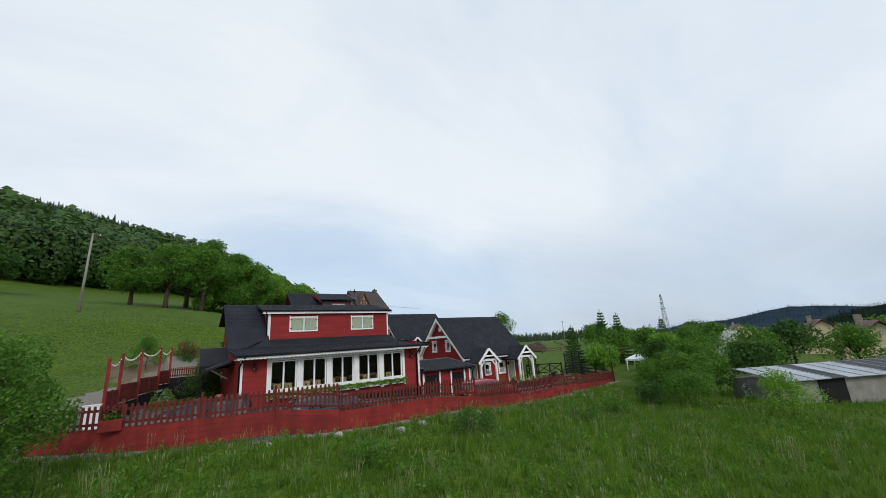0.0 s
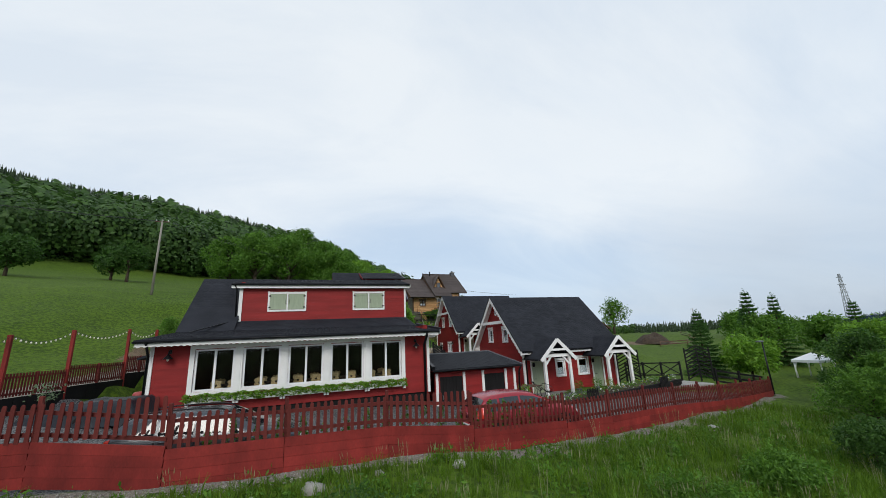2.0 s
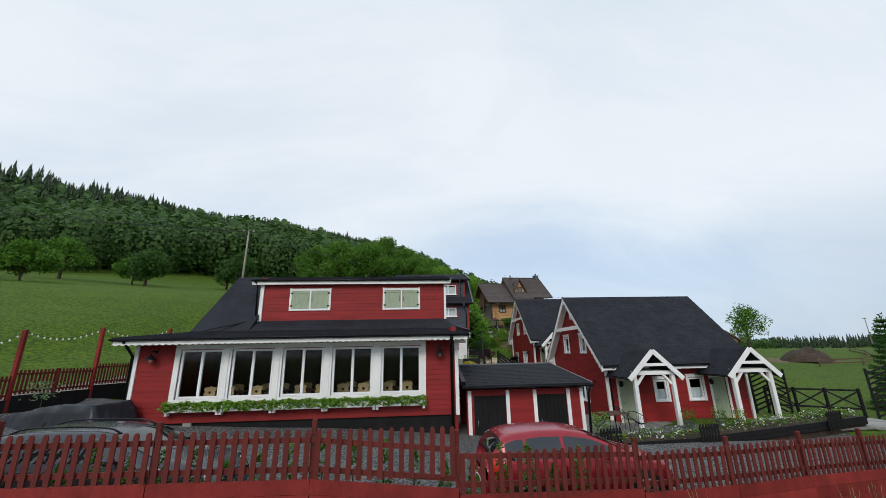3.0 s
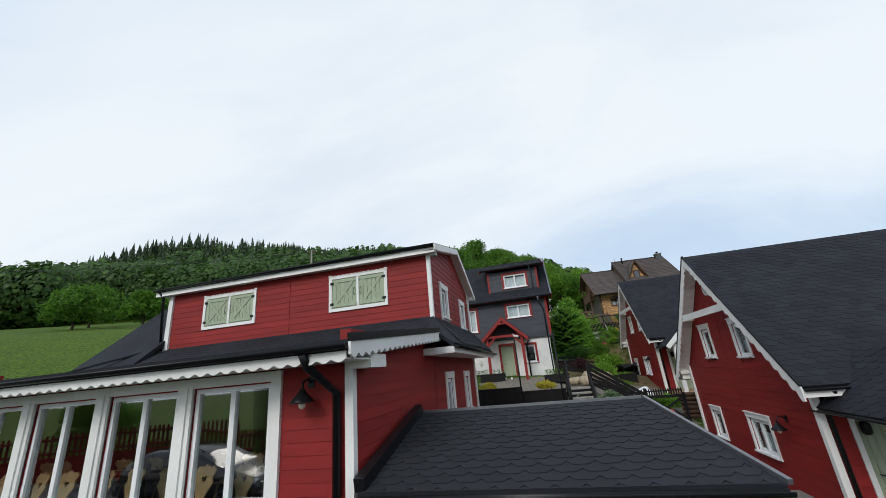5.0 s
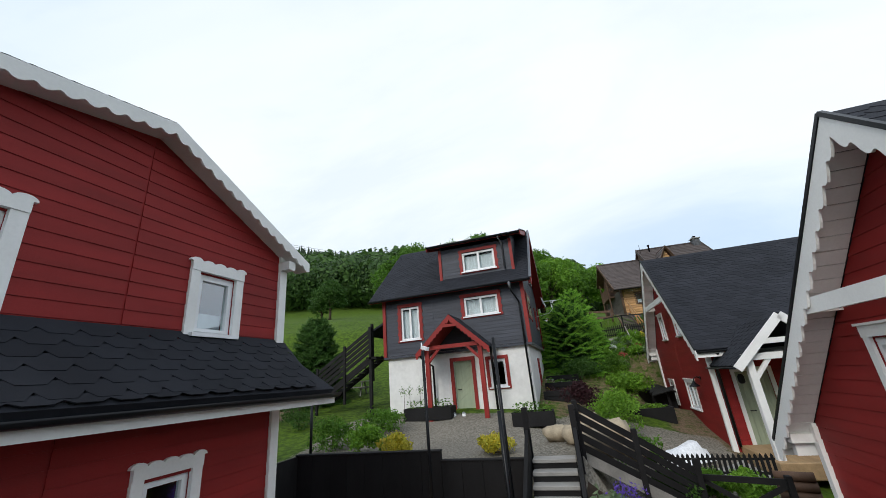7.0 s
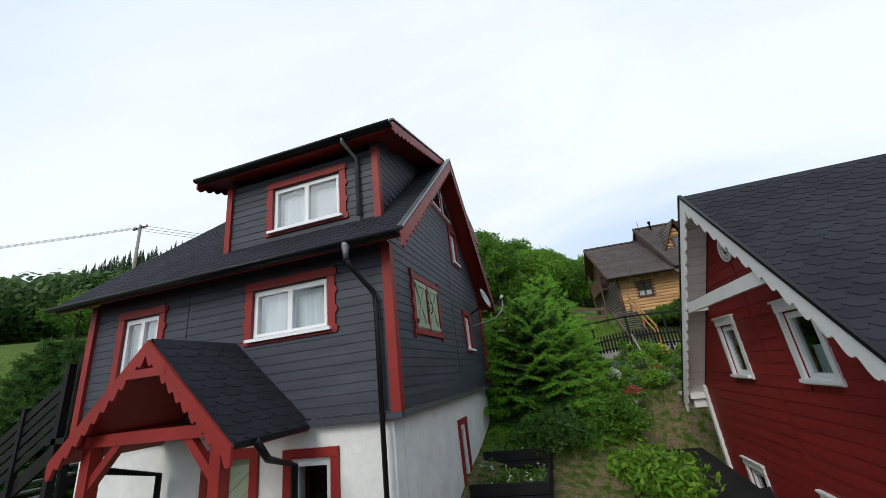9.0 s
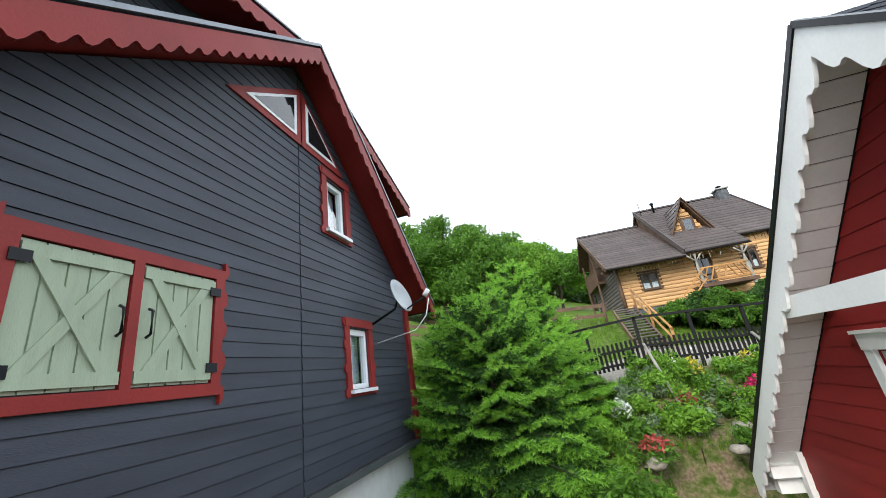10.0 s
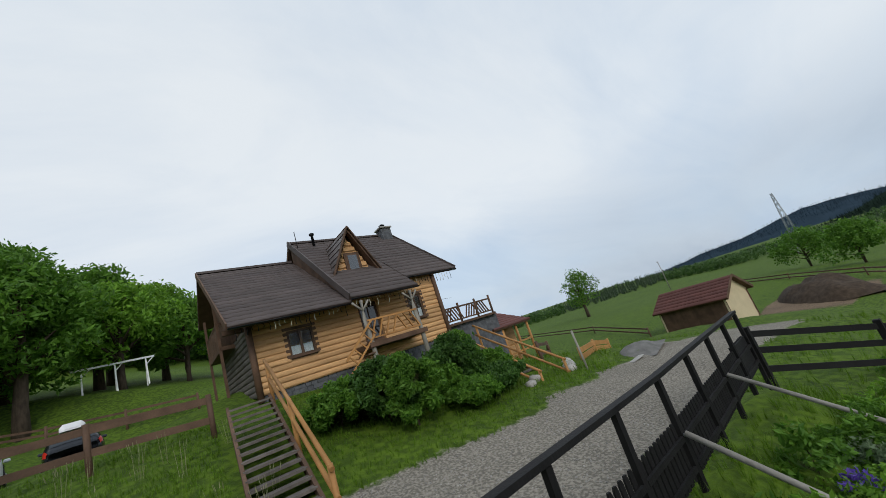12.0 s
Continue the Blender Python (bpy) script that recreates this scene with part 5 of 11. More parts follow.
    part("barge_board", ub.scallop(Mb(), [(27.8, 5.82), (RY, RZ - 0.02)], 0.2, 0.2, -0.015, 0.02), WHITE, house, "white barge board with a scalloped edge")
    part("barge_board", ub.scallop(Mb(), [(RY, RZ - 0.02), (33.57, 5.34)], 0.2, 0.2, -0.015, 0.02), WHITE, house)
    part("verge_soffit", Mb().extrude([(X1, 27.85, 5.67), (X1, RY, RZ - 0.17), (13.03, RY, RZ - 0.17), (13.03, 27.85, 5.67)], (0, 0, 0.02)), WHITE, house)
    part("verge_soffit", Mb().extrude([(X1, RY, RZ - 0.17), (X1, 33.55, 5.19), (13.03, 33.55, 5.19), (13.03, RY, RZ - 0.17)], (0, 0, 0.02)), WHITE, house)
    part("bracket", Mb().box(X1 + 0.05, 13.0, 28.02, 28.2, 5.59, 5.72), WHITE, house)
    part("bracket", Mb().box(X1 + 0.05, 13.0, 33.1, 33.26, 5.14, 5.29), WHITE, house)
    downpipe(house, [(12.55, EY - 0.05, 2.95), (12.55, EY + 0.05, 2.8), (12.6, Y0 - 0.08, 2.45), (12.6, Y0 - 0.08, -0.3)], r=0.055)
    downpipe(house, [(XL + 0.4, EY - 0.05, 2.95), (X0 - 0.1, Y0 - 0.08, 2.5), (X0 - 0.1, Y0 - 0.08, 0.5)])
    downpipe(house, [(3.95, 27.8, 5.86), (4.1, 27.9, 5.57), (4.12, 28.0, 4.1)], r=0.04)
    # small lean-to on the west side
    part("lean_to_roof", Mb().extrude([(0.9, 26.2, 2.35), (2.2, 26.2, 2.75), (2.2, 30.0, 2.75), (0.9, 30.0, 2.35)], (0, 0, 0.1)), SHINGLE, house)
    return house


def table(m):
    tb = thing("dining_table", m, "dark brown wooden dining table", "table", "tables in the inn")
    part("tabletop", Mb().bevel_box(-0.7, 0.7, -0.4, 0.4, 0.71, 0.75, 0.01), OLDWOOD, tb)
    for sx in (-1, 1):
        for sy in (-1, 1):
            part("leg", Mb().box(sx * 0.6 - 0.035, sx * 0.6 + 0.035, sy * 0.32 - 0.035, sy * 0.32 + 0.035, 0, 0.71), OLDWOOD, tb)
    return tb


def leaf(mb, p, s, rnd, up=0.5):
    """One leaf: a small folded blade set at random."""
    p = V3(p)
    a = rnd.uniform(0, 6.283)
    t = rnd.uniform(-0.9, 0.9)
    d = Vector((math.cos(a) * math.cos(t), math.sin(a) * math.cos(t), math.sin(t)))
    e = d.cross(Vector((rnd.uniform(-1, 1), rnd.uniform(-1, 1), up + rnd.random()))).normalized()
    mb.add([p - d * s, p + e * s * 0.6, p + d * s, p - e * s * 0.6], [(0, 1, 2, 3)])


inn()
c0 = chair(pose(4.2, 24.45, 0.45, 0, 0, 180))
T0 = table(pose(4.5, 25.35, 0.45))
rr = random.Random(3)
for i in range(5):
    cx = 4.5 + i * 1.55
    if i:
        copy_thing(T0, pose(cx, 25.35, 0.45))
    for dx in (-0.34, 0.34):
        if i or dx > 0:
            copy_thing(c0, pose(cx + dx + rr.uniform(-0.06, 0.06), 24.45 + rr.uniform(-0.05, 0.05), 0.45, 0, 0, 180 + rr.uniform(-14, 14)))
        copy_thing(c0, pose(cx + dx + rr.uniform(-0.06, 0.06), 26.0, 0.45, 0, 0, rr.uniform(-14, 14)))


# ---- store shed beside the inn ----
def shed():
    h = thing("store_shed", pose(0, 0, 0), "low red store shed with black doors and shingle roof", "shed")
    X0, X1, Y0, Y1 = 13.1, 17.2, 23.85, 25.9
    ZB = -1.1
    doors = [(13.35, 14.45), (15.55, 16.6)]
    f = Wall((0, Y0, 0), (1, 0, 0), (0, -1, 0), lambda z: (X0, X1), ZB, 1.15, [(a, b, ZB + 0.1, 0.95) for a, b in doors])
    w = f.core(h, RED, 0.1)
    f.boards(w, RED, 0.16)
    for a, b in doors:
        lm = grooved(Mb(), f, a, b, ZB + 0.1, 0.95, -0.06, -0.02, 7)
        dr = part("door", lm, BLACKWOOD, h, "black plank door")
        part("latch", Mb().tube([f.p(a + 0.12, 0.0, -0.02), f.p(a + 0.12, 0.0, 0.03), f.p(a + 0.12, 0.15, 0.03), f.p(a + 0.12, 0.15, -0.02)], 0.012, 6), STEEL, dr)
    for x in (13.2, 14.52, 15.48, 16.67, 17.14):
        part("post", Mb().bevel_box(x - 0.06, x + 0.06, Y0 - 0.05, Y0 + 0.03, ZB, 1.12, 0.01), WHITE, h, "white post")
    ws = Mb().extrude([(X1, Y0, ZB), (X1, Y1, ZB), (X1, Y1, 1.72), (X1, Y0, 1.2)], (-0.1, 0, 0))
    part("wall", ws, RED, h)
    part("wall", Mb().box(X0, X1 - 0.1, Y1 - 0.1, Y1, ZB, 1.72), RED, h)
    o, e = Vector((12.95, 25.95, 1.9)), Vector((12.95, 23.5, 1.3))
    dv = (e - o).normalized()
    n = Vector((1, 0, 0)).cross(-dv).normalized()
    W, ln = 4.45, (e - o).length
    roof = part("roof", Mb().extrude([e, e + Vector((W, 0, 0)), o + Vector((W - 0.6, 0, 0)), o], -n * 0.1), SHINGLE, h, "black hexagonal shingle roof")
    # every tab of the near roof is a piece of its own
    tab, ex = 0.33, 0.165
    tile_me = {}
    rows = int(ln / ex)
    for r in range(rows + 1):
        y0 = r * ex
        y1 = min(ln, y0 + ex * 1.35)
        off = (r % 2) * tab / 2
        wr = W - 0.6 * (1 - y0 / ln)
        for i in range(int(wr / tab) + 2):
            x0, x1 = max(0, i * tab - off), min(wr, (i + 1) * tab - off)
            if x1 - x0 < 0.03:
                continue
            key = (round(x1 - x0, 2), round(y1 - y0, 2))
            if key not in tile_me:
                w_, l_ = key
                c = w_ * 0.22
                pts = [(0, 0), (w_, 0), (w_, l_ * 0.62), (w_ - c, l_), (c, l_), (0, l_ * 0.62)]
                hh = [0.003, 0.003, 0.010, 0.014, 0.014, 0.010]
                mb = Mb()
                mb.add([Vector((a, 0, 0)) + dv * b + n * z for (a, b), z in zip(pts, hh)] + [Vector((a, 0, 0)) + dv * b for a, b in pts[2:]], [(0, 5, 4, 3, 2, 1), (2, 3, 7, 6), (3, 4, 8, 7), (4, 5, 9, 8)])
                tile_me[key] = mb.mesh("shingle", SHINGLE_PIECE)
            t = part("shingle", tile_me[key], None, roof)
            t.location = o + Vector((x0, 0, 0)) + dv * y0
    tr = Mb()
    tr.beam(o + Vector((0, 0.03, 0.02)), o + Vector((W - 0.6, 0.03, 0.02)), 0.05, 0.05)
    tr.beam(o + Vector((W - 0.57, 0, 0.02)), e + Vector((W + 0.03, 0, 0.02)), 0.05, 0.05)
    part("roof_edge", tr, ZINC, h, "pale metal roof edge")
    part("flashing", Mb().beam(e + Vector((0.02, 0, 0.08)), o + Vector((0.02, 0, 0.08)), 0.14, 0.16), BLACK, h)
    gm = Mb()
    gutter(gm, e + Vector((0, -0.06, -0.03)), e + Vector((W, -0.06, -0.03)), 0.06)
    part("gutter", gm, BLACK, h)
    downpipe(h, [(17.35, 23.5, 1.2), (17.35, 23.7, 0.95), (17.3, 23.8, -1.0)])


SHINGLE_PIECE = mat("shingle_piece", (0.018, 0.020, 0.025), 0.85, var=0.3, scale=3, fine=120, bump=0.5, obj=0.22, spec=0.3)
shed()


# ---- the dark house on the terrace ----
def slate_house():
    h = thing("slate_house", pose(0, 0, 0), "dark slate-painted wooden house with red trim on a white plastered base", "house")
    X0, X1, Y0, Y1 = 9.95, 15.97, 42.85, 49.4
    B, RY, RZ, EV = 4.2, 46.22, 9.82, 6.55
    EYF, EYB = 42.43, 50.1
    S = (RZ - EV) / (RY - EYF)
    rz = lambda y: RZ - S * abs(y - RY)
    # white base
    holes = [(12.85, 13.6, 1.7, 3.75), (14.28, 14.92, 2.68, 3.68)]
    f = Wall((0, Y0 + 0.06, 0), (1, 0, 0), (0, -1, 0), lambda z: (X0 + 0.08, X1 - 0.103), 0.6, B, holes)
    f.core(h, PLASTER, 0.3, label="white rough plastered base")
    e = Wall((X1 - 0.1, 0, 0), (0, 1, 0), (1, 0, 0), lambda z: (Y0 + 0.363, Y1 - 0.003), 0.6, B, [(46.05, 46.5, 2.45, 3.55)])
    e.core(h, PLASTER, 0.3)
    part("wall", Mb().box(X0 + 0.08, X0 + 0.38, Y0 + 0.1, Y1, 0.6, B), PLASTER, h)
    part("wall", Mb().box(X0 + 0.4, X1 - 0.45, Y1 - 0.3, Y1, 0.6, B), PLASTER, h)
    window(f, h, *holes[1], trim=TRIM_RED, panes=1, fret=False, curtain=0, tw=0.12, top=0.14)
    window(e, h, 46.05, 46.5, 2.45, 3.55, trim=TRIM_RED, panes=1, fret=False, curtain=0.3, tw=0.1, top=0.12)
    a, b, za, zb = holes[0]
    fm = Mb()
    f.slab(fm, a - 0.13, a, za, zb + 0.14, -0.02, 0.05), f.slab(fm, b, b + 0.13, za, zb + 0.14, -0.02, 0.05), f.slab(fm, a, b, zb, zb + 0.14, -0.02, 0.05)
    d = part("door", fm, TRIM_RED, h, "sage green boarded door in a red frame")
    lm = Mb()
    f.slab(lm, a, b, za, zb, -0.16, -0.12)
    for i in range(9):
        z = za + 0.1 + i * 0.22
        lm.extrude([f.p(a + 0.04, z, -0.12), f.p(b - 0.04, min(zb - 0.04, z + 0.5), -0.12), f.p(b - 0.04, min(zb - 0.03, z + 0.7), -0.12), f.p(a + 0.04, z + 0.2, -0.12)], f.n * 0.012)
    part("door_leaf", lm, SAGE, d)
    part("handle", Mb().tube([f.p(a + 0.1, za + 1.0, -0.12), f.p(a + 0.1, za + 1.0, -0.05), f.p(a + 0.24, za + 1.0, -0.05)], 0.013, 6), BLACK, d)
    part("steps", Mb().box(12.6, 13.9, 42.2, Y0, 1.4, 1.56).box(12.7, 13.8, 42.5, Y0, 1.56, 1.7), GREYDECK, h, "grey wooden door steps")
    # boarded storeys
    fh = [(10.72, 11.56, 4.78, 6.16), (13.55, 14.95, 5.42, 6.2)]
    fs = Wall((0, Y0, 0), (1, 0, 0), (0, -1, 0), lambda z: (X0, X1), B, EV + 0.35, fh)
    fw = fs.core(h, SLATE, label="dark slate boarded front wall")
    fs.boards(fw, SLATE, 0.135, splits=(12.2,))
    window(fs, h, *fh[0], trim=TRIM_RED, panes=2, fret="side", curtain=0.9, tw=0.13, top=0.15)
    window(fs, h, *fh[1], trim=TRIM_RED, panes=2, fret="side", curtain=0.85, tw=0.13, top=0.15)
    top = RZ - 0.2
    span = lambda z: (Y0, Y1) if z <= EV else (max(Y0, RY - (top - z) / S), min(Y1, RY + (top - z) / S))
    eh = [(46.85, 47.35, 7.28, 8.12), (47.27, 47.82, 5.12, 5.95)]
    es = Wall((X1, 0, 0), (0, 1, 0), (1, 0, 0), span, B, top - 0.03, eh, [EV, 6.9])
    ew = es.core(h, SLATE, label="dark slate boarded gable wall")
    es.boards(ew, SLATE, 0.135, splits=(46.25,))
    for q in eh:
        window(es, h, *q, trim=TRIM_RED, panes=1, fret="side", curtain=0.9, tw=0.12, top=0.14)
    shutters(es, h, 43.78, 45.06, 5.34, 6.2, TRIM_RED, "side")
    # two three-cornered gable lights
    for pts in (((45.3, 8.42), (46.18, 8.42), (46.18, 9.08)), ((46.38, 8.42), (47.12, 8.42), (46.38, 9.08))):
        c = Vector((0, sum(p[0] for p in pts) / 3, sum(p[1] for p in pts) / 3))
        grow = lambda k: [Vector((X1, c.y + (p[0] - c.y) * k, c.z + (p[1] - c.z) * k)) for p in pts]
        fr = part("gable_window", Mb().extrude(grow(1.42), (0.035, 0, 0)), TRIM_RED, h, "three-cornered gable window with a red casing")
        part("window_frame", Mb().extrude([p + Vector((0.036, 0, 0)) for p in grow(1.0)], (0.012, 0, 0)), PVC, fr)
        part("pane", Mb().extrude([p + Vector((0.05, 0, 0)) for p in grow(0.8)], (0.004, 0, 0)), CARGLASS, fr)
    part("wall", Mb().box(X0, X0 + 0.15, Y0 + 0.17, Y1 - 0.1, B, 6.5).extrude([(X0, Y0 + 0.17, 6.5), (X0, Y1 - 0.1, 6.5), (X0, RY, RZ - 0.3)], (0.15, 0, 0)), SLATE, h)
    part("wall", Mb().box(X0 + 0.15, X1 - 0.17, Y1 - 0.15, Y1, B, EV + 0.3), SLATE, h)
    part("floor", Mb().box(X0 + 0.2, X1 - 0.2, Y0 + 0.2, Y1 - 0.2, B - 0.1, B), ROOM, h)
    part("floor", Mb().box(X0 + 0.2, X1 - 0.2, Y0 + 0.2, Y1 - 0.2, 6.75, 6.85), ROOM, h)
    part("drip_edge", Mb().box(X0 - 0.06, X1 + 0.08, Y0 - 0.08, Y0 + 0.02, B - 0.1, B - 0.02), SLATE, h)
    part("drip_edge", Mb().box(X1 - 0.02, X1 + 0.08, Y0 + 0.02, Y1 + 0.05, B - 0.1, B - 0.02), ZINC, h)
    for x, y, t in ((X1, Y0, EV), (X1, Y1, EV - 0.1), (X0, Y0, EV)):
        part("corner_board", Mb().bevel_box(x - 0.07, x + 0.07, y - 0.07, y + 0.07, B - 0.03, t, 0.012), TRIM_RED, h, "red corner board")
    # roofs with red soffits
    XL, XR = 9.4, 16.37
    def slab(name, pts, label="", tabs=None, under=TRIM_RED):
        n = (pts[1] - pts[0]).cross(pts[2] - pts[1]).normalized()
        if n.z < 0:
            pts, n = pts[::-1], -n
        r = part(name, Mb().extrude(pts, -n * 0.1), SHINGLE, h, label)
        part("soffit", Mb().extrude([p - n * 0.102 for p in pts], -n * 0.02), under, r, "red boarded soffit")
        if tabs:
            o, uu, dd, w, l = tabs
            tagged(part("shingles", shingles(Mb(), V3(o), V3(uu), V3(dd).normalized(), n, w, l, 0.33, 0.16), SHINGLE, r), kind="stuff")
        return n
    for ey in (EYF, EYB):
        d_ = Vector((0, ey - RY, EV - RZ))
        slab("roof", [Vector((XL, ey, EV)), Vector((XR, ey, EV)), Vector((XR, RY, RZ)), Vector((XL, RY, RZ))], "black shingle roof", ((XL, RY, RZ), (1, 0, 0), d_, XR - XL, d_.length))
        gm = Mb()
        yy = ey - 0.06 if ey < RY else ey + 0.06
        gutter(gm, (XL, yy, EV - 0.03), (XR, yy, EV - 0.03), 0.065)
        part("gutter", gm, BLACK, h, "black half-round gutter")
        bw = Wall((XR + 0.012, 0, 0), (0, 1, 0), (1, 0, 0), None, 0, 0)
        part("barge_board", bw.scallop(Mb(), [(RY, RZ - 0.03), (ey, EV - 0.03)], 0.3, 0.2, -0.012, 0.02), TRIM_RED, h, "red barge board with a scalloped edge")
        part("verge", Mb().beam((XR + 0.0, RY, RZ + 0.03), (XR + 0.0, ey, EV + 0.03), 0.09, 0.04), ZINC, h, "grey metal verge")
    # dormers front and back
    for sg, y0, ye in ((1, 43.2, 42.83), (-1, 49.35, 49.72)):
        DX0, DX1 = 12.58, 15.72
        zt = 8.54
        hole = [(13.58, 15.0, 7.38, 8.25)] if sg > 0 else []
        w = Wall((0, y0, 0), (1, 0, 0), (0, -sg, 0), lambda z: (DX0, DX1), rz(y0) - 0.15, zt, hole)
        c = w.core(h, SLATE, label="dark slate boarded dormer wall")
        w.boards(c, SLATE, 0.135)
        if hole:
            window(w, h, *hole[0], trim=TRIM_RED, panes=2, fret="side", curtain=0.8, tw=0.12, top=0.14)
        dr = lambda y: 8.7 + abs(y - ye) * (RZ + 0.02 - 8.7) / abs(RY - ye)
        for xx, nx in ((DX1, 1), (DX0, -1)):
            poly = [(xx, y0, rz(y0) - 0.1), (xx, RY, RZ - 0.1), (xx, y0, dr(y0) - 0.1)]
            sw = part("wall", Mb().extrude(poly, (-0.1 * nx, 0, 0)), SLATE, h)
            bd = Mb()
            z = rz(y0)
            while z < zt + 0.5:
                f0 = (z - rz(y0)) / (RZ - rz(y0))
                ya = y0
                yb = y0 + (RY - y0) * min(1.0, f0)
                if z > dr(y0) - 0.1:
                    ya = y0 + (RY - y0) * min(1, (z - dr(y0) + 0.1) / (RZ - dr(y0)))
                if abs(yb - ya) > 0.1 and f0 < 0.97:
                    bd.box(min(xx, xx + nx * 0.02), max(xx, xx + nx * 0.02), min(ya, yb), max(ya, yb), z, z + 0.135)
                z += 0.15
            if bd.v:
                tagged(part("boarding", bd, SLATE, sw), kind="stuff")
            part("corner_board", Mb().bevel_box(xx - 0.06, xx + 0.06, y0 - 0.06, y0 + 0.06, rz(y0) - 0.05, zt, 0.01), TRIM_RED, h)
        XA, XB = 12.1, 16.22
        dv = Vector((0, ye - RY, 8.7 - RZ - 0.02))
        slab("dormer_roof", [Vector((XA, ye, 8.7)), Vector((XB, ye, 8.7)), Vector((XB, RY, RZ + 0.02)), Vector((XA, RY, RZ + 0.02))], "black shingle dormer roof", ((XA, RY, RZ + 0.02), (1, 0, 0), dv, XB - XA, dv.length))
        for xx in (XA, XB):
            bw = Wall((xx + (0.012 if xx > 14 else -0.012), 0, 0), (0, 1, 0), (1 if xx > 14 else -1, 0, 0), None, 0, 0)
            part("barge_board", bw.scallop(Mb(), [(RY, RZ), (ye, 8.68)], 0.22, 0.2, -0.012, 0.02), TRIM_RED, h)
        part("verge", Mb().beam((XB, RY, RZ + 0.06), (XB, ye, 8.74), 0.08, 0.03), ZINC, h)
        gm = Mb()
        gutter(gm, (XA, ye - sg * 0.06, 8.66), (XB, ye - sg * 0.06, 8.66), 0.06)
        part("gutter", gm, BLACK, h)
        px = 15.3
        downpipe(h, [(px, ye - sg * 0.05, 8.68), (px, ye - sg * 0.05, 8.55), (px + 0.08, y0 - sg * 0.08, 8.38), (px + 0.08, y0 - sg * 0.08, rz(y0) + 0.05)], ZINC, 0.035, "grey metal downpipe")
    part("hopper", Mb().lathe((15.55, EYF - 0.06, EV - 0.3), [(0.04, 0), (0.045, 0.1), (0.065, 0.2), (0.065, 0.24)], 12), ZINC, h)
    downpipe(h, [(15.55, EYF - 0.06, EV - 0.25), (15.58, EYF, EV - 0.4), (15.76, Y0 - 0.1, EV - 0.75), (15.78, Y0 - 0.1, EV - 0.9), (15.78, Y0 - 0.1, 1.5)], BLACK, 0.036)
    # lean-to roof over the stair head on the west side
    part("side_roof", Mb().extrude([(8.65, 43.7, 5.35), (X0, 43.7, 5.95), (X0, 48.4, 5.95), (8.65, 48.4, 5.35)], (0, 0, 0.1)), SHINGLE, h, "black shingle lean-to roof")
    part("side_fascia", Mb().box(8.62, 8.65, 43.68, 48.42, 5.28, 5.44), BLACKWOOD, h)
    # porch over the door
    PX, PY, PZ, PW = 13.25, 41.5, 5.42, 1.4
    s2 = (PZ - 4.12) / PW
    for sg in (-1, 1):
        n = Vector((sg * s2, 0, 1)).normalized()
        d_ = Vector((sg, 0, -s2)).normalized()
        ln = math.hypot(PW, PW * s2)
        o = Vector((PX, PY, PZ))
        poly = [o, o + d_ * ln, o + d_ * ln + Vector((0, Y0 - PY, 0)), o + Vector((0, Y0 - PY, 0))]
        pr = part("porch_roof", Mb().extrude(poly if sg < 0 else poly[::-1], -n * 0.09), SHINGLE, h, "black shingle porch roof")
        tagged(part("shingles", shingles(Mb(), o, (0, 1, 0), d_, n, Y0 - PY, ln, 0.33, 0.16), SHINGLE, pr), kind="stuff")
        part("porch_soffit", Mb().extrude([p - n * 0.092 for p in poly], -n * 0.015), TRIM_RED, h)
        bw = Wall((PX, PY - 0.02, 0), (sg, 0, 0), (0, -1, 0), None, 0, 0)
        part("barge_board", bw.scallop(Mb(), [(0, PZ - 0.02), (PW, 4.1)], 0.26, 0.17, -0.01, 0.03), TRIM_RED, h, "red barge board with a fretted edge")
        px = PX + sg * 1.02
        part("porch_post", Mb().bevel_box(px - 0.075, px + 0.075, PY + 0.12, PY + 0.27, 1.3, 4.28, 0.015), TRIM_RED, h, "red porch post")
        part("brace", Mb().beam((px, PY + 0.195, 3.72), (px - sg * 0.5, PY + 0.195, 4.24), 0.09, 0.1), TRIM_RED, h)
        part("plate", Mb().beam((px, PY + 0.05, 4.27), (px, Y0, 4.27), 0.13, 0.13), TRIM_RED, h)
        downpipe(h, [(px + sg * 0.38, PY + 0.3, 4.1), (px + sg * 0.3, PY + 0.6, 3.85), (px + sg * 0.18, Y0 - 0.1, 3.65), (px + sg * 0.18, Y0 - 0.1, 1.5)])
    part("tie_beam", Mb().beam((PX - 1.05, PY + 0.195, 4.27), (PX + 1.05, PY + 0.195, 4.27), 0.13, 0.14), TRIM_RED, h)
    part("collar", Mb().beam((PX - 0.35, PY - 0.03, PZ - 0.42), (PX + 0.35, PY - 0.03, PZ - 0.42), 0.05, 0.1), TRIM_RED, h)
    # satellite dish at the back corner
    dish = Mb()
    c = Vector((16.43, 48.15, 6.45))
    ax = Vector((0.93, -0.1, 0.3)).normalized()
    s = ax.cross(Vector((0, 0, 1))).normalized()
    t = s.cross(ax)
    prof = [(0.0, 0.0), (0.1, 0.006), (0.2, 0.025), (0.29, 0.052), (0.295, 0.046), (0.2, 0.016), (0.1, -0.004), (0.0, -0.012)]
    v, ff = [], []
    for r, q in prof:
        for k in range(24):
            g = 2 * math.pi * k / 24
            v.append(c + s * (r * math.cos(g)) + t * (r * math.sin(g)) + ax * q)
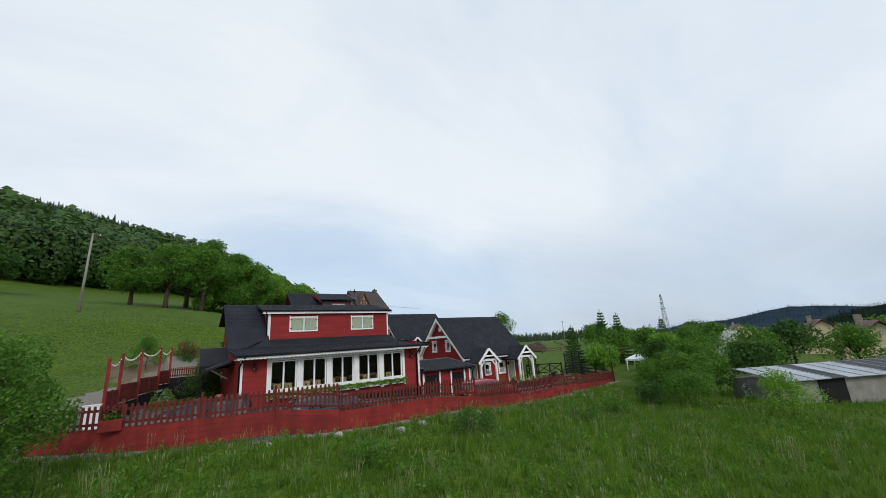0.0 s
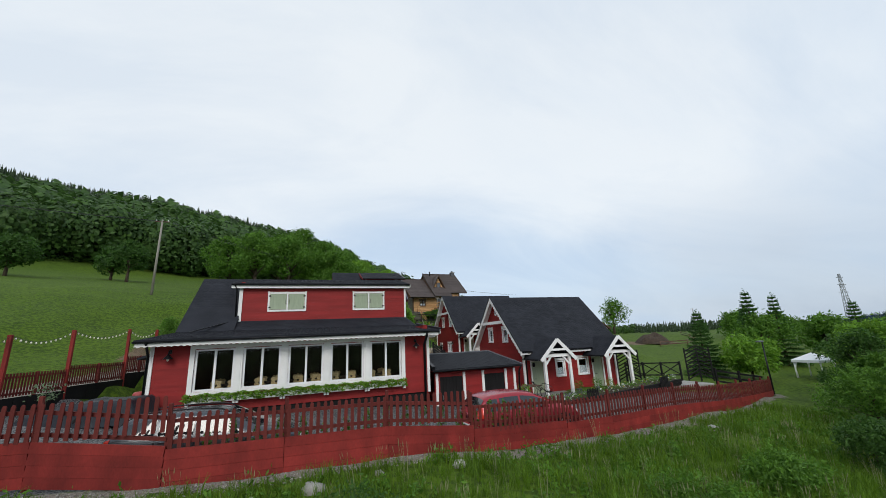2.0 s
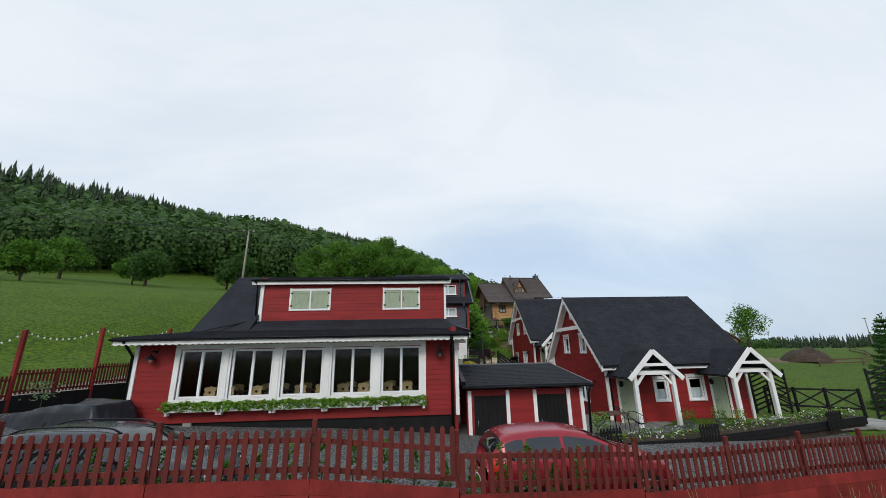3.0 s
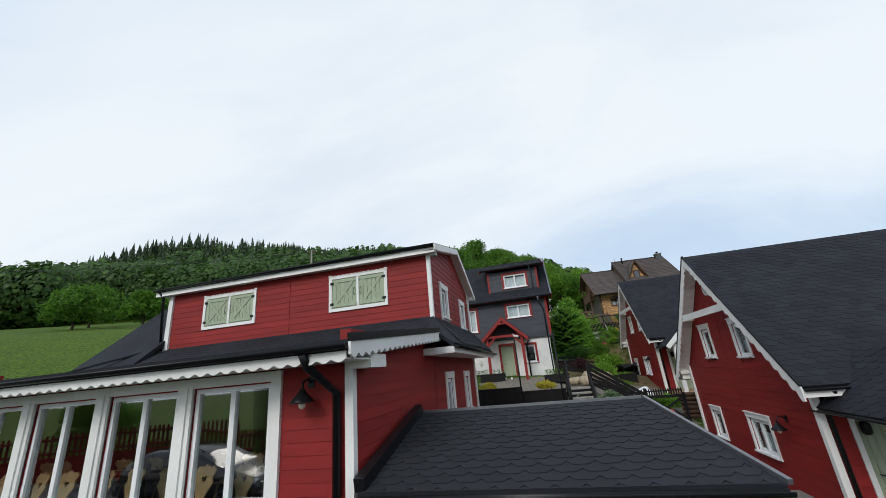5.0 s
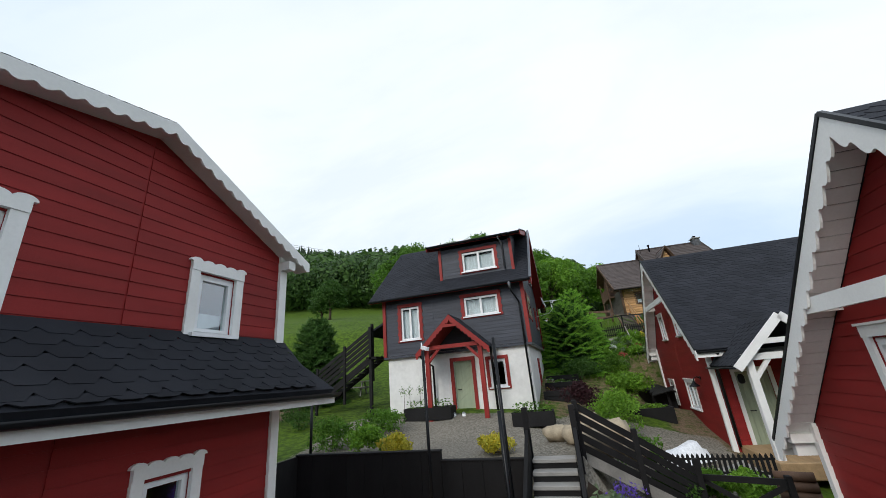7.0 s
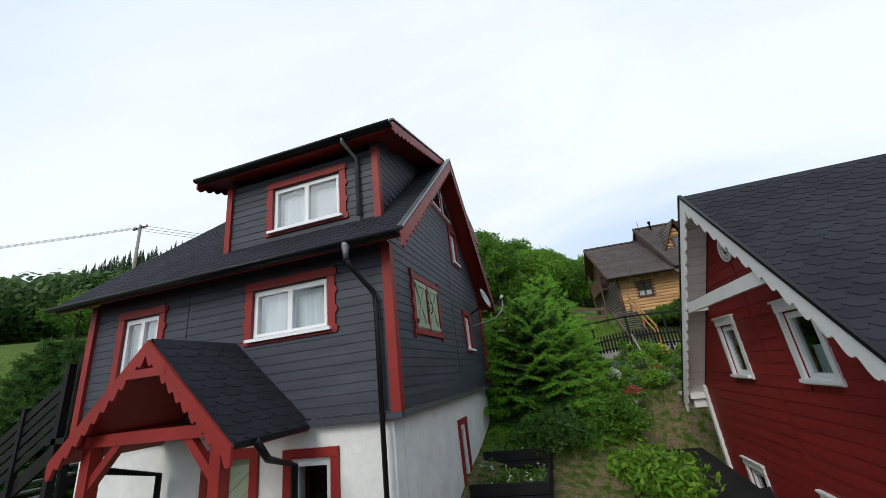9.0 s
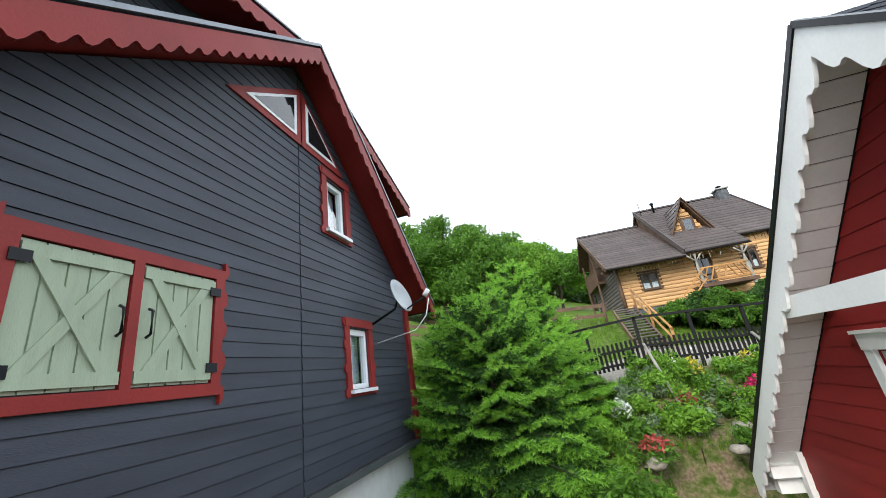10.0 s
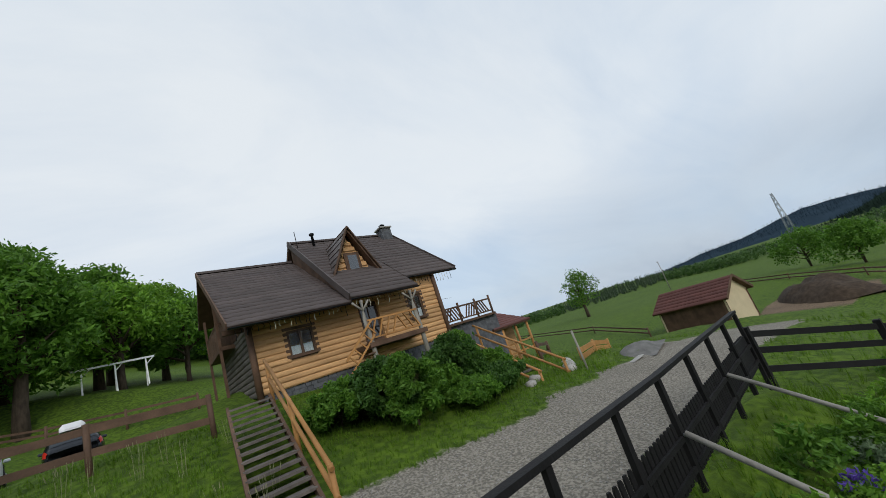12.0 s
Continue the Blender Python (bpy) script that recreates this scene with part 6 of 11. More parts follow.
    for i in range(len(prof) - 1):
        for k in range(24):
            ff.append((i * 24 + k, i * 24 + (k + 1) % 24, (i + 1) * 24 + (k + 1) % 24, (i + 1) * 24 + k))
    dish.add(v, ff, True)
    do = tagged(part("satellite_dish", dish, STEEL), "grey satellite dish on a wall bracket at the gable end", "satellite dish")
    part("arm", Mb().tube([c - t * 0.25 + ax * 0.05, c - t * 0.22 + ax * 0.42], 0.014, 6), BLACK, do)
    part("receiver", Mb().tube([c - t * 0.21 + ax * 0.4, c - t * 0.15 + ax * 0.5], 0.04, 8), PVC, do)
    part("bracket", Mb().tube([c - ax * 0.02, c - ax * 0.15 - t * 0.15, Vector((X1, 48.0, 6.05))], 0.022, 6), BLACK, do)
    part("cable", Mb().tube([c - t * 0.28 + ax * 0.45, c - t * 0.5 + ax * 0.3, c - t * 0.62 + ax * 0.05, Vector((X1 + 0.03, 48.0, 5.75))], 0.008, 6), PVC, do)
    # outside stair and balcony on the west side
    st = thing("outdoor_stair", pose(0, 0, 0), "black wooden outdoor stair with railing beside the dark house", "stair")
    A, Bp = Vector((6.3, 43.3, 2.6)), Vector((9.1, 43.3, 4.3))
    for y in (43.3, 44.3):
        off = Vector((0, y - 43.3, 0))
        part("stringer", Mb().beam(A + off, Bp + off, 0.06, 0.26), BLACKWOOD, st)
    for i in range(9):
        p = A.lerp(Bp, (i + 0.5) / 9)
        part("tread", Mb().box(p.x - 0.14, p.x + 0.14, 43.3, 44.3, p.z + 0.05, p.z + 0.09), GREYDECK, st)
    for k in range(5):
        o = Vector((0, -0.05, 0.35 + 0.22 * k))
        part("rail", Mb().beam(A + o, Bp + o, 0.03, 0.14), BLACKWOOD, st)
    for q in (0.0, 0.5, 1.0):
        p = A.lerp(Bp, q)
        part("post", Mb().box(p.x - 0.05, p.x + 0.05, 43.2, 43.3, p.z - 1.0, p.z + 1.45), BLACKWOOD, st)
    part("landing", Mb().box(8.9, 9.4, 43.0, 46.0, 4.2, 4.3), BLACKWOOD, st)
    part("post", Mb().box(9.05, 9.17, 43.0, 43.12, 1.8, 5.6), BLACKWOOD, st)
    return h


slate_house()


# ---- picket fence along the yard ----
def fence_z(x):
    tab = [(-8, 0.45), (2, 0.49), (4.9, 0.47), (4.96, 0.1), (12.0, 0.0), (12.06, -0.42), (15.4, -0.48), (15.46, -0.66), (19, -0.73), (23.9, -1.0), (23.96, -1.1), (35.4, -1.95)]
    return lerp_list(tab, x)


def picket_fence():
    f = thing("picket_fence", pose(0, 0, 0), "long red picket fence on a plank base along the gravel yard", "fence")
    posts = [-4.3, -1.9, 0.3, 2.6, 4.95, 7.3, 9.7, 12.03, 15.43, 17.6, 19.7, 21.8, 23.93, 26.2, 28.5, 30.8, 33.1, 35.3]
    P = lambda x, z, o=0.0: Vector((x, fence_y(x) + o, fence_z(x) + z))
    rnd = random.Random(11)
    me = None
    for a, b in zip(posts, posts[1:]):
        e = 0.012 if a in (4.95, 12.03, 15.43, 23.93) else 0.001
        for z in (-0.22, -0.01, 0.2, 0.41):
            part("plank", Mb().beam(P(a + e, z), P(b - e, z), 0.045, 0.205), FENCE_RED, f)
        for z in (0.64, 1.06):
            part("rail", Mb().beam(P(a + e, z, 0.05), P(b - e, z, 0.05), 0.04, 0.08), PICKET_RED, f)
        n = max(2, round((b - a) / 0.165))
        for i in range(n):
            x = a + (b - a) * (i + 0.5) / n
            if me is None:
                w, t, h = 0.04, 0.011, 0.74
                me = Mb().extrude([(-w, -t, 0), (w, -t, 0), (w, -t, h - 0.04), (w * 0.5, -t, h), (-w * 0.5, -t, h), (-w, -t, h - 0.04)], (0, 2 * t, 0)).mesh("picket", PICKET_RED)
            p = part("picket", me, None, f)
            s = (fence_y(x + 0.1) - fence_y(x - 0.1)) / 0.2
            p.matrix_basis = Matrix.Translation(P(x, 0.48)) @ pose(0, 0, 0, rnd.uniform(-1, 1), rnd.uniform(-1.2, 1.2), math.degrees(math.atan(s)))
    for x in posts:
        p = P(x, 0, 0.09)
        part("post", Mb().bevel_box(p.x - 0.036, p.x + 0.036, p.y - 0.036, p.y + 0.036, p.z - 0.4, p.z + 1.36, 0.01), PICKET_RED, f)


picket_fence()


# ---- cars ----
def wheel(car, x, y, r=0.31):
    w = part("wheel", Mb().lathe((x, y - 0.1, r), [(r * 0.7, 0.0), (r * 0.96, 0.01), (r, 0.05), (r, 0.15), (r * 0.96, 0.19), (r * 0.7, 0.2)], 24, axis=1), RUBBER, car)
    side = -0.105 if y < 0 else 0.105
    rim = Mb().lathe((x, y + side - 0.01, r), [(0.05, 0.0), (0.06, 0.02)], 12, axis=1)
    for k in range(5):
        a = 2 * math.pi * k / 5
        rim.beam((x, y + side, r), (x + r * 0.64 * math.cos(a), y + side, r + r * 0.64 * math.sin(a)), 0.05, 0.02, up=(0, 1, 0))
    ring = [Vector((x + r * 0.66 * math.cos(2 * math.pi * k / 20), y + side, r + r * 0.66 * math.sin(2 * math.pi * k / 20))) for k in range(21)]
    rim.tube(ring, 0.02, 6, False)
    part("rim", rim, STEEL, w)


CAR_SHAPES = {
    # roof line, waist line, half width, half width of the roof, sill; then the panes, the windscreen and the rear window, all along x
    "hatch": dict(L=3.95, roof=[(0, 0.78), (0.05, 0.96), (0.13, 1.14), (0.3, 1.33), (0.55, 1.41), (1.1, 1.455), (1.7, 1.45), (2.15, 1.38), (2.6, 1.2), (3.05, 0.98), (3.4, 0.91), (3.75, 0.80), (3.95, 0.6)],
                  waist=[(0, 0.76), (0.1, 0.93), (1, 0.94), (2.6, 0.90), (3.05, 0.87), (3.75, 0.74), (3.95, 0.58)], panes=[(0.36, 0.74), (0.82, 1.52), (1.60, 2.55)], screen=(2.18, 2.98), rear=(0.07, 0.30), tall_lamp=True),
    "estate": dict(L=4.5, roof=[(0, 0.82), (0.06, 0.98), (0.2, 1.18), (0.42, 1.33), (0.9, 1.40), (1.6, 1.425), (2.2, 1.41), (2.6, 1.34), (3.0, 1.15), (3.4, 0.97), (3.9, 0.89), (4.3, 0.76), (4.5, 0.56)],
                   waist=[(0, 0.8), (0.1, 0.92), (2.6, 0.90), (3.4, 0.87), (4.25, 0.72), (4.5, 0.54)], panes=[(0.42, 1.05), (1.14, 1.86), (1.95, 2.92)], screen=(2.55, 3.34), rear=(0.09, 0.40), tall_lamp=False),
    "van": dict(L=4.3, roof=[(0, 0.95), (0.05, 1.3), (0.12, 1.62), (0.35, 1.78), (1, 1.82), (2.3, 1.82), (2.8, 1.72), (3.1, 1.45), (3.5, 1.04), (4.1, 0.84), (4.3, 0.6)],
                waist=[(0, 0.9), (0.1, 1.05), (2.9, 1.0), (3.5, 0.96), (4.1, 0.8), (4.3, 0.58)], panes=[(0.34, 1.1), (1.2, 2.0), (2.1, 2.95)], screen=(2.75, 3.42), rear=(0.04, 0.16), tall_lamp=True),
}


def car(name, m, paint, label, length=4.1, width=1.72, height=1.48, estate=False, van=False, rack=False, box=False, group="parked cars"):
    """x runs from the tail (0) to the nose. The body is a loft of rounded cross-sections along it."""
    c = thing(name, m, label, "car", group)
    L, W, H = length, width / 2, height
    sh = CAR_SHAPES["van" if van else "estate" if estate else "hatch"]
    k, kz = L / sh["L"], H / max(z for _, z in sh["roof"])
    end = sh["L"]
    wide = [(0, 0.78), (0.06, 0.88), (0.2, 0.96), (0.45, 1), (end - 0.8, 1), (end - 0.3, 0.94), (end - 0.08, 0.82), (end, 0.7)]
    top = [(0, 0.70), (0.1, 0.78), (0.5, 0.75), (end * 0.45, 0.77), (end * 0.58, 0.77), (end * 0.77, 0.85), (end - 0.3, 0.82), (end, 0.6)]
    sill = [(0, 0.44), (0.12, 0.3), (0.5, 0.23), (end - 0.6, 0.23), (end, 0.34)]

    def curve(tab, x):
        return sum(lerp_list(tab, x + d) for d in (-0.07, -0.035, 0, 0.035, 0.07)) / 5 if 0.1 < x < end - 0.1 else lerp_list(tab, x)

    def section(x):
        a, r, b, w_, z = curve(wide, x) * W, curve(top, x) * W, curve(sill, x), curve(sh["waist"], x), curve(sh["roof"], x)
        w_ = min(w_, z - 0.015)
        g = min(0.10, (z - w_) * 0.35)
        half = [(a * 0.84, b), (a * 0.97, b + 0.05), (a * 0.995, b + (w_ - b) * 0.35), (a, b + (w_ - b) * 0.62), (a * 0.975, w_ - 0.05), (a * 0.945, w_), ((a * 0.945 + r) / 2 + 0.01, (w_ + z - g) / 2), (r, z - g), (r * 0.93, z - g * 0.35), (r * 0.7, z - 0.01), (r * 0.35, z + 0.008), (0, z + 0.012)]
        return [Vector((x * k, y, zz * kz)) for y, zz in half]
    xs = sorted({round(x, 3) for t in (sh["roof"], sh["waist"]) for x, _ in t} | {round(end * i / 44, 3) for i in range(45)})
    rings = []
    for x in xs:
        half = section(x)
        rings.append([Vector((p.x, -p.y, p.z)) for p in half] + half[-2::-1])
    n = len(rings[0])
    v = [p for r in rings for p in r]
    f = [(i * n + j, i * n + j + 1, (i + 1) * n + j + 1, (i + 1) * n + j) for i in range(len(rings) - 1) for j in range(n - 1)]
    f += [tuple(range(n)), tuple(range((len(rings) - 1) * n, len(rings) * n))[::-1]]
    part("body", Mb().add(v, f, True), paint, c)
    part("underbody", Mb().box(0.15, L - 0.2, -W * 0.84, W * 0.84, 0.18, 0.3), RUBBER, c)

    def sheet_on(rows, d):
        """A pane on the body: rows of points, moved outwards by d and closed behind."""
        q, r = len(rows), len(rows[0])
        mid = Vector((sum(p.x for w_ in rows for p in w_) / (q * r), 0, 0.55 * kz))
        out = [[p + (p - Vector((p.x * 0.7 + mid.x * 0.3, 0, mid.z))).normalized() * d for p in w_] for w_ in rows]
        vv = [p for w_ in out for p in w_]
        return Mb().add(vv, [(i * r + j, i * r + j + 1, (i + 1) * r + j + 1, (i + 1) * r + j) for i in range(q - 1) for j in range(r - 1)], True)
    for side in (-1, 1):
        for x0, x1 in sh["panes"]:
            rows = []
            for i in range(9):
                s = section(x0 + (x1 - x0) * i / 8)
                s = [Vector((p.x, p.y * side, p.z)) for p in s]
                rows.append([s[5].lerp(s[6], 0.12), s[6], s[6].lerp(s[7], 0.9)])
            part("side_window", sheet_on(rows, 0.008), CARGLASS, c)
    for nm, (x0, x1) in (("windscreen", sh["screen"]), ("rear_window", sh["rear"])):
        rows = []
        for i in range(9):
            s = section(x0 + (x1 - x0) * i / 8)
            rows.append([Vector((p.x, -p.y, p.z)) for p in s[8:]] + s[-2:7:-1])
        part(nm, sheet_on(rows, 0.012), CARGLASS, c)
    for side in (-1, 1):
        rows = []
        for x in (0.035, 0.08, 0.13, 0.19):
            s = [Vector((p.x, p.y * side, p.z)) for p in section(x)]
            rows.append([s[3].lerp(s[4], 0.5), s[4], s[5], s[6], s[7]] if sh["tall_lamp"] else [s[3].lerp(s[4], 0.2), s[4], s[5], s[5].lerp(s[6], 0.3)])
        part("tail_lamp", sheet_on(rows, 0.014), LAMPRED, c)
        part("head_lamp", Mb().bevel_box(L - 0.5, L - 0.13, side * W * 0.70 - 0.13, side * W * 0.70 + 0.12, 0.58 * kz, 0.72 * kz, 0.04), LAMPCLEAR, c)
        part("mirror", Mb().bevel_box(sh["panes"][2][1] * k - 0.22, sh["panes"][2][1] * k - 0.10, side * (W + 0.1) - 0.09, side * (W + 0.1) + 0.09, 0.93 * kz, 1.05 * kz, 0.035), paint, c)
        for x in (sh["panes"][1][0] + 0.02, sh["panes"][2][0] + 0.04):
            part("door_handle", Mb().bevel_box(x * k, x * k + 0.17, side * W - 0.02, side * W + 0.022, 0.79 * kz, 0.825 * kz, 0.008), paint, c)
        for x in (sh["panes"][1][0] - 0.05, sh["panes"][2][0] - 0.04, sh["panes"][2][1] + 0.12):
            part("door_gap", Mb().box(x * k - 0.005, x * k + 0.005, side * W - 0.03, side * W + 0.003, 0.33, 0.82 * kz), RUBBER, c)
        part("side_strip", Mb().bevel_box(L * 0.24, L * 0.72, side * W - 0.02, side * W + 0.016, 0.50, 0.56, 0.008), paint, c)
        part("sill_trim", Mb().box(L * 0.26, L * 0.72, side * W * 0.97 - 0.02, side * W * 0.97 + 0.012, 0.24, 0.31), RUBBER, c)
        for x in (L * 0.185, L * 0.8):
            part("wheel_arch", Mb().lathe((x, side * (W - 0.03) - 0.04, 0.31), [(0.05, 0.0), (0.365, 0.0), (0.37, 0.04), (0.365, 0.08), (0.05, 0.08)], 24, axis=1), RUBBER, c)
            wheel(c, x, side * (W - 0.055))
        if rack:
            rail = []
            for i in range(13):
                x = sh["panes"][0][0] + 0.1 + (sh["panes"][2][0] + 0.5 - sh["panes"][0][0]) * i / 12
                s = section(x)
                rail.append(Vector((s[9].x, side * s[9].y, s[9].z + (0.05 if 0 < i < 12 else 0.0))))
            part("roof_rail", Mb().tube(rail, 0.017, 7), BLACK, c)
    part("bumper", Mb().bevel_box(-0.07, 0.14, -W * 0.86, W * 0.86, 0.34, 0.56, 0.05), paint, c)
    part("front_bumper", Mb().bevel_box(L - 0.2, L + 0.04, -W * 0.8, W * 0.8, 0.26, 0.46, 0.05), paint, c)
    part("grille", Mb().bevel_box(L - 0.1, L + 0.0, -W * 0.42, W * 0.42, 0.5 * kz, 0.6 * kz, 0.015), BLACK, c)
    part("number_plate", Mb().box(-0.085, -0.07, -0.26, 0.26, 0.42, 0.53), PVC, c)
    part("plate_bar", Mb().box(-0.09, -0.085, -0.2, 0.2, 0.455, 0.495), BLACK, c)
    if box:
        part("roof_box", Mb().add(*roof_box(L, H)), CARWHITE, c, "white roof box")
    return c


def roof_box(L, H):
    v, f = [], []
    for x, w, z in ((L * 0.12, 0.28, 0.10), (L * 0.14, 0.38, 0.3), (L * 0.3, 0.4, 0.36), (L * 0.5, 0.38, 0.3), (L * 0.56, 0.26, 0.16)):
        v += [(x, -w, H + 0.06), (x, -w, H + z * 0.7), (x, -w * 0.7, H + z + 0.04), (x, w * 0.7, H + z + 0.04), (x, w, H + z * 0.7), (x, w, H + 0.06)]
    for i in range(4):
        for j in range(6):
            f.append((i * 6 + j, i * 6 + (j + 1) % 6, (i + 1) * 6 + (j + 1) % 6, (i + 1) * 6 + j))
    f += [tuple(range(6))[::-1], tuple(range(24, 30))]
    return v, f


car("red_hatchback", pose(12.75, 19.1, -0.62, 0, 0, 2), CARRED, "red hatchback car parked on the gravel behind the fence", 3.95, 1.7, 1.43)
car("grey_estate_car", pose(3.33, 18.85, -0.21, 0, 1.2, -2), CARGREY, "dark grey estate car with roof rails parked on gravel", 4.5, 1.75, 1.41, estate=True, rack=True)
# covered trailer behind the grey car: a flat load with the sheet drawn over it in folds
def covered_trailer():
    tr = thing("covered_trailer", pose(-1.35, 23.2, 0.40, 0, 0, -17), "car trailer covered with a dark crumpled tarpaulin", "trailer")
    nx, ny = 44, 22
    v = []
    for i in range(nx + 1):
        for j in range(ny + 1):
            a, b = i / nx, j / ny
            e = min(1.0, 9 * min(a, 1 - a), 7 * min(b, 1 - b))
            e = e * e * (3 - 2 * e)
            top = lerp_list([(0, 0.34), (0.2, 0.52), (0.5, 0.72), (1, 0.80)], a)
            fold = 0.045 * noise.noise((a * 9, b * 4, 1)) + 0.03 * abs(noise.noise((a * 22 + b * 9, b * 12, 5)))
            z = (0.02 + 0.05 * noise.noise((a * 14, b * 14, 2))) * (1 - e) + (top + fold) * e
            v.append((4.1 * a + 0.05 * noise.noise((b * 7, a * 5, 8)), 1.5 * b + 0.05 * noise.noise((a * 9, b * 3, 4)), z))
    part("tarpaulin", Mb().add(v, [(i * (ny + 1) + j, (i + 1) * (ny + 1) + j, (i + 1) * (ny + 1) + j + 1, i * (ny + 1) + j + 1) for i in range(nx) for j in range(ny)], True), TARP, tr)
    part("bed", Mb().box(0.7, 3.8, 0.2, 1.3, 0.02, 0.3), BLACK, tr)
    for y in (0.16, 1.34):
        part("wheel", Mb().lathe((2.3, y - 0.08, 0.1), [(0.18, 0), (0.25, 0.02), (0.25, 0.14), (0.18, 0.16)], 16, axis=1), RUBBER, tr)
    part("drawbar", Mb().beam((3.8, 0.75, 0.14), (4.7, 0.75, 0.12), 0.08, 0.08), BLACK, tr)


covered_trailer()


# ---- raised terrace west of the inn ----
def terrace():
    t = thing("raised_terrace", pose(0, 0, 0), "black boarded terrace with red railing and string lights beside the inn", "terrace")
    # posts from the yard up to the back: place and height of the top
    posts = [(-2.9, 23.44, 3.3), (-2.6, 25.0, 3.5), (-2.05, 27.7, 3.75), (-1.3, 31.0, 3.9), (-0.77, 33.07, 3.94)]
    # each bay: top and foot of its railing
    bays = [(1.93, 1.18), (2.12, 1.30), (2.26, 1.43), (2.51, 1.71), (2.63, 2.03)]
    ends = [Vector((x, y, 0)) for x, y, _ in posts] + [Vector((2.2, 33.3, 0))]
    bar = None
    for (a, b), (zt, zf) in zip(zip(ends, ends[1:]), bays):
        d = b - a
        u = d.normalized()
        n = Vector((-u.y, u.x, 0))
        lo = min(ground(a.x, a.y), ground(b.x, b.y), 0.4) - 0.3
        k = max(3, round(d.length / 0.6))
        for i in range(k):
            p, q = a + d * (i / k) + u * 0.004, a + d * ((i + 1) / k) - u * 0.004
            part("board", Mb().extrude([p + Vector((0, 0, lo)), q + Vector((0, 0, lo)), q + Vector((0, 0, zf - 0.03)), p + Vector((0, 0, zf - 0.03))], -n * 0.05), BLACKWOOD, t, "black boarded terrace wall")
        for z in (zf + 0.1, zt - 0.14):
            part("rail", Mb().beam(a + Vector((0, 0, z)) + n * 0.03, b + Vector((0, 0, z)) + n * 0.03, 0.035, 0.07), PICKET_RED, t)
        h = zt - zf
        k = max(3, round(d.length / 0.125))
        bar = Mb().box(-0.033, 0.033, -0.011, 0.011, 0, h).mesh("picket", PICKET_RED)
        for i in range(k):
            p = part("picket", bar, None, t)
            p.matrix_basis = Matrix.Translation(a + d * ((i + 0.5) / k) + Vector((0, 0, zf))) @ pose(0, 0, 0, 0, 0, math.degrees(math.atan2(u.y, u.x)))
        part("middle_post", Mb().bevel_box((a.x + b.x) / 2 - 0.04, (a.x + b.x) / 2 + 0.04, (a.y + b.y) / 2 - 0.04, (a.y + b.y) / 2 + 0.04, lo, zt + 0.02, 0.008), PICKET_RED, t)
    for x, y, z in posts:
        part("post", Mb().bevel_box(x - 0.06, x + 0.06, y - 0.06, y + 0.06, ground(x, y) - 0.3, z, 0.01), FENCE_RED, t, "tall red post")
    sl = thing("string_light", pose(0, 0, 0), "string of white bulbs hung between red posts", "string light")
    tops = [Vector((x, y, z - 0.03)) for x, y, z in posts]
    bulb = Mb().lathe((0, 0, -0.085), [(0.012, 0), (0.033, 0.02), (0.033, 0.045), (0.012, 0.085)], 8).mesh("bulb", BULB)
    for a, b in zip(tops, tops[1:]):
        k = max(8, round((b - a).length / 0.22))
        w = [a.lerp(b, i / k) - Vector((0, 0, 0.34 * 4 * (i / k) * (1 - i / k))) for i in range(k + 1)]
        part("wire", Mb().tube(w, 0.008, 5), BLACK, sl)
        for q in w[1:-1]:
            part("bulb", bulb, None, sl).location = q


terrace()
# small lean-to on the west wall of the inn
lt = thing("lean_to_roof", pose(0, 0, 0), "small black lean-to roof with a white brace on the inn wall", "roof")
part("roof", Mb().extrude([(0.72, 29.0, 2.55), (2.24, 29.0, 2.55), (2.24, 31.2, 3.62), (0.72, 31.2, 3.62)], (0, 0, 0.09)), SHINGLE, lt)
part("fascia", Mb().box(0.7, 2.24, 28.96, 29.0, 2.42, 2.6), BLACKWOOD, lt)
part("side_board", Mb().extrude([(0.78, 29.1, 2.5), (0.78, 31.2, 2.5), (0.78, 31.2, 3.58)], (0.04, 0, 0)), BLACKWOOD, lt)
part("brace", Mb().beam((1.1, 29.35, 2.5), (2.22, 29.35, 1.75), 0.08, 0.1), WHITE, lt, "white diagonal brace")
part("post", Mb().bevel_box(0.78, 0.88, 31.0, 31.1, 0.2, 3.5, 0.01), BLACKWOOD, lt)
yt = thing("young_tree", pose(-0.9, 24.3, ground(-0.9, 24.3)), "thin young tree before the black terrace wall", "tree", "young trees")
part("trunk", Mb().tube([(0, 0, -0.1), (0.03, 0, 0.6), (-0.02, 0.02, 1.1)], [0.018, 0.014, 0.006], 6), BARK, yt)
yl, rnd = Mb(), random.Random(31)
for i in range(130):
    leaf(yl, (rnd.gauss(0, 0.18), rnd.gauss(0, 0.18), rnd.uniform(0.75, 1.3)), 0.055, rnd)
tagged(part("crown", yl, BUSH, yt), kind="stuff")
bx = thing("cable_cabinet", pose(-3.17, 22.84, 0.5), "white metal electrical cabinet on the gravel", "cabinet")
part("body", Mb().bevel_box(-0.27, 0.27, -0.2, 0.2, -0.3, 0.96, 0.02), CARWHITE, bx)
part("door", Mb().box(-0.23, 0.23, -0.215, -0.2, 0.08, 0.9), CARWHITE, bx)
part("lid", Mb().bevel_box(-0.29, 0.29, -0.22, 0.22, 0.96, 1.0, 0.015), CARWHITE, bx)
pb = thing("planter_box", pose(-2.15, fence_y(-2.15) - 0.14, fence_z(-2.15)), "red planter box with dark flowers on the picket fence", "planter")
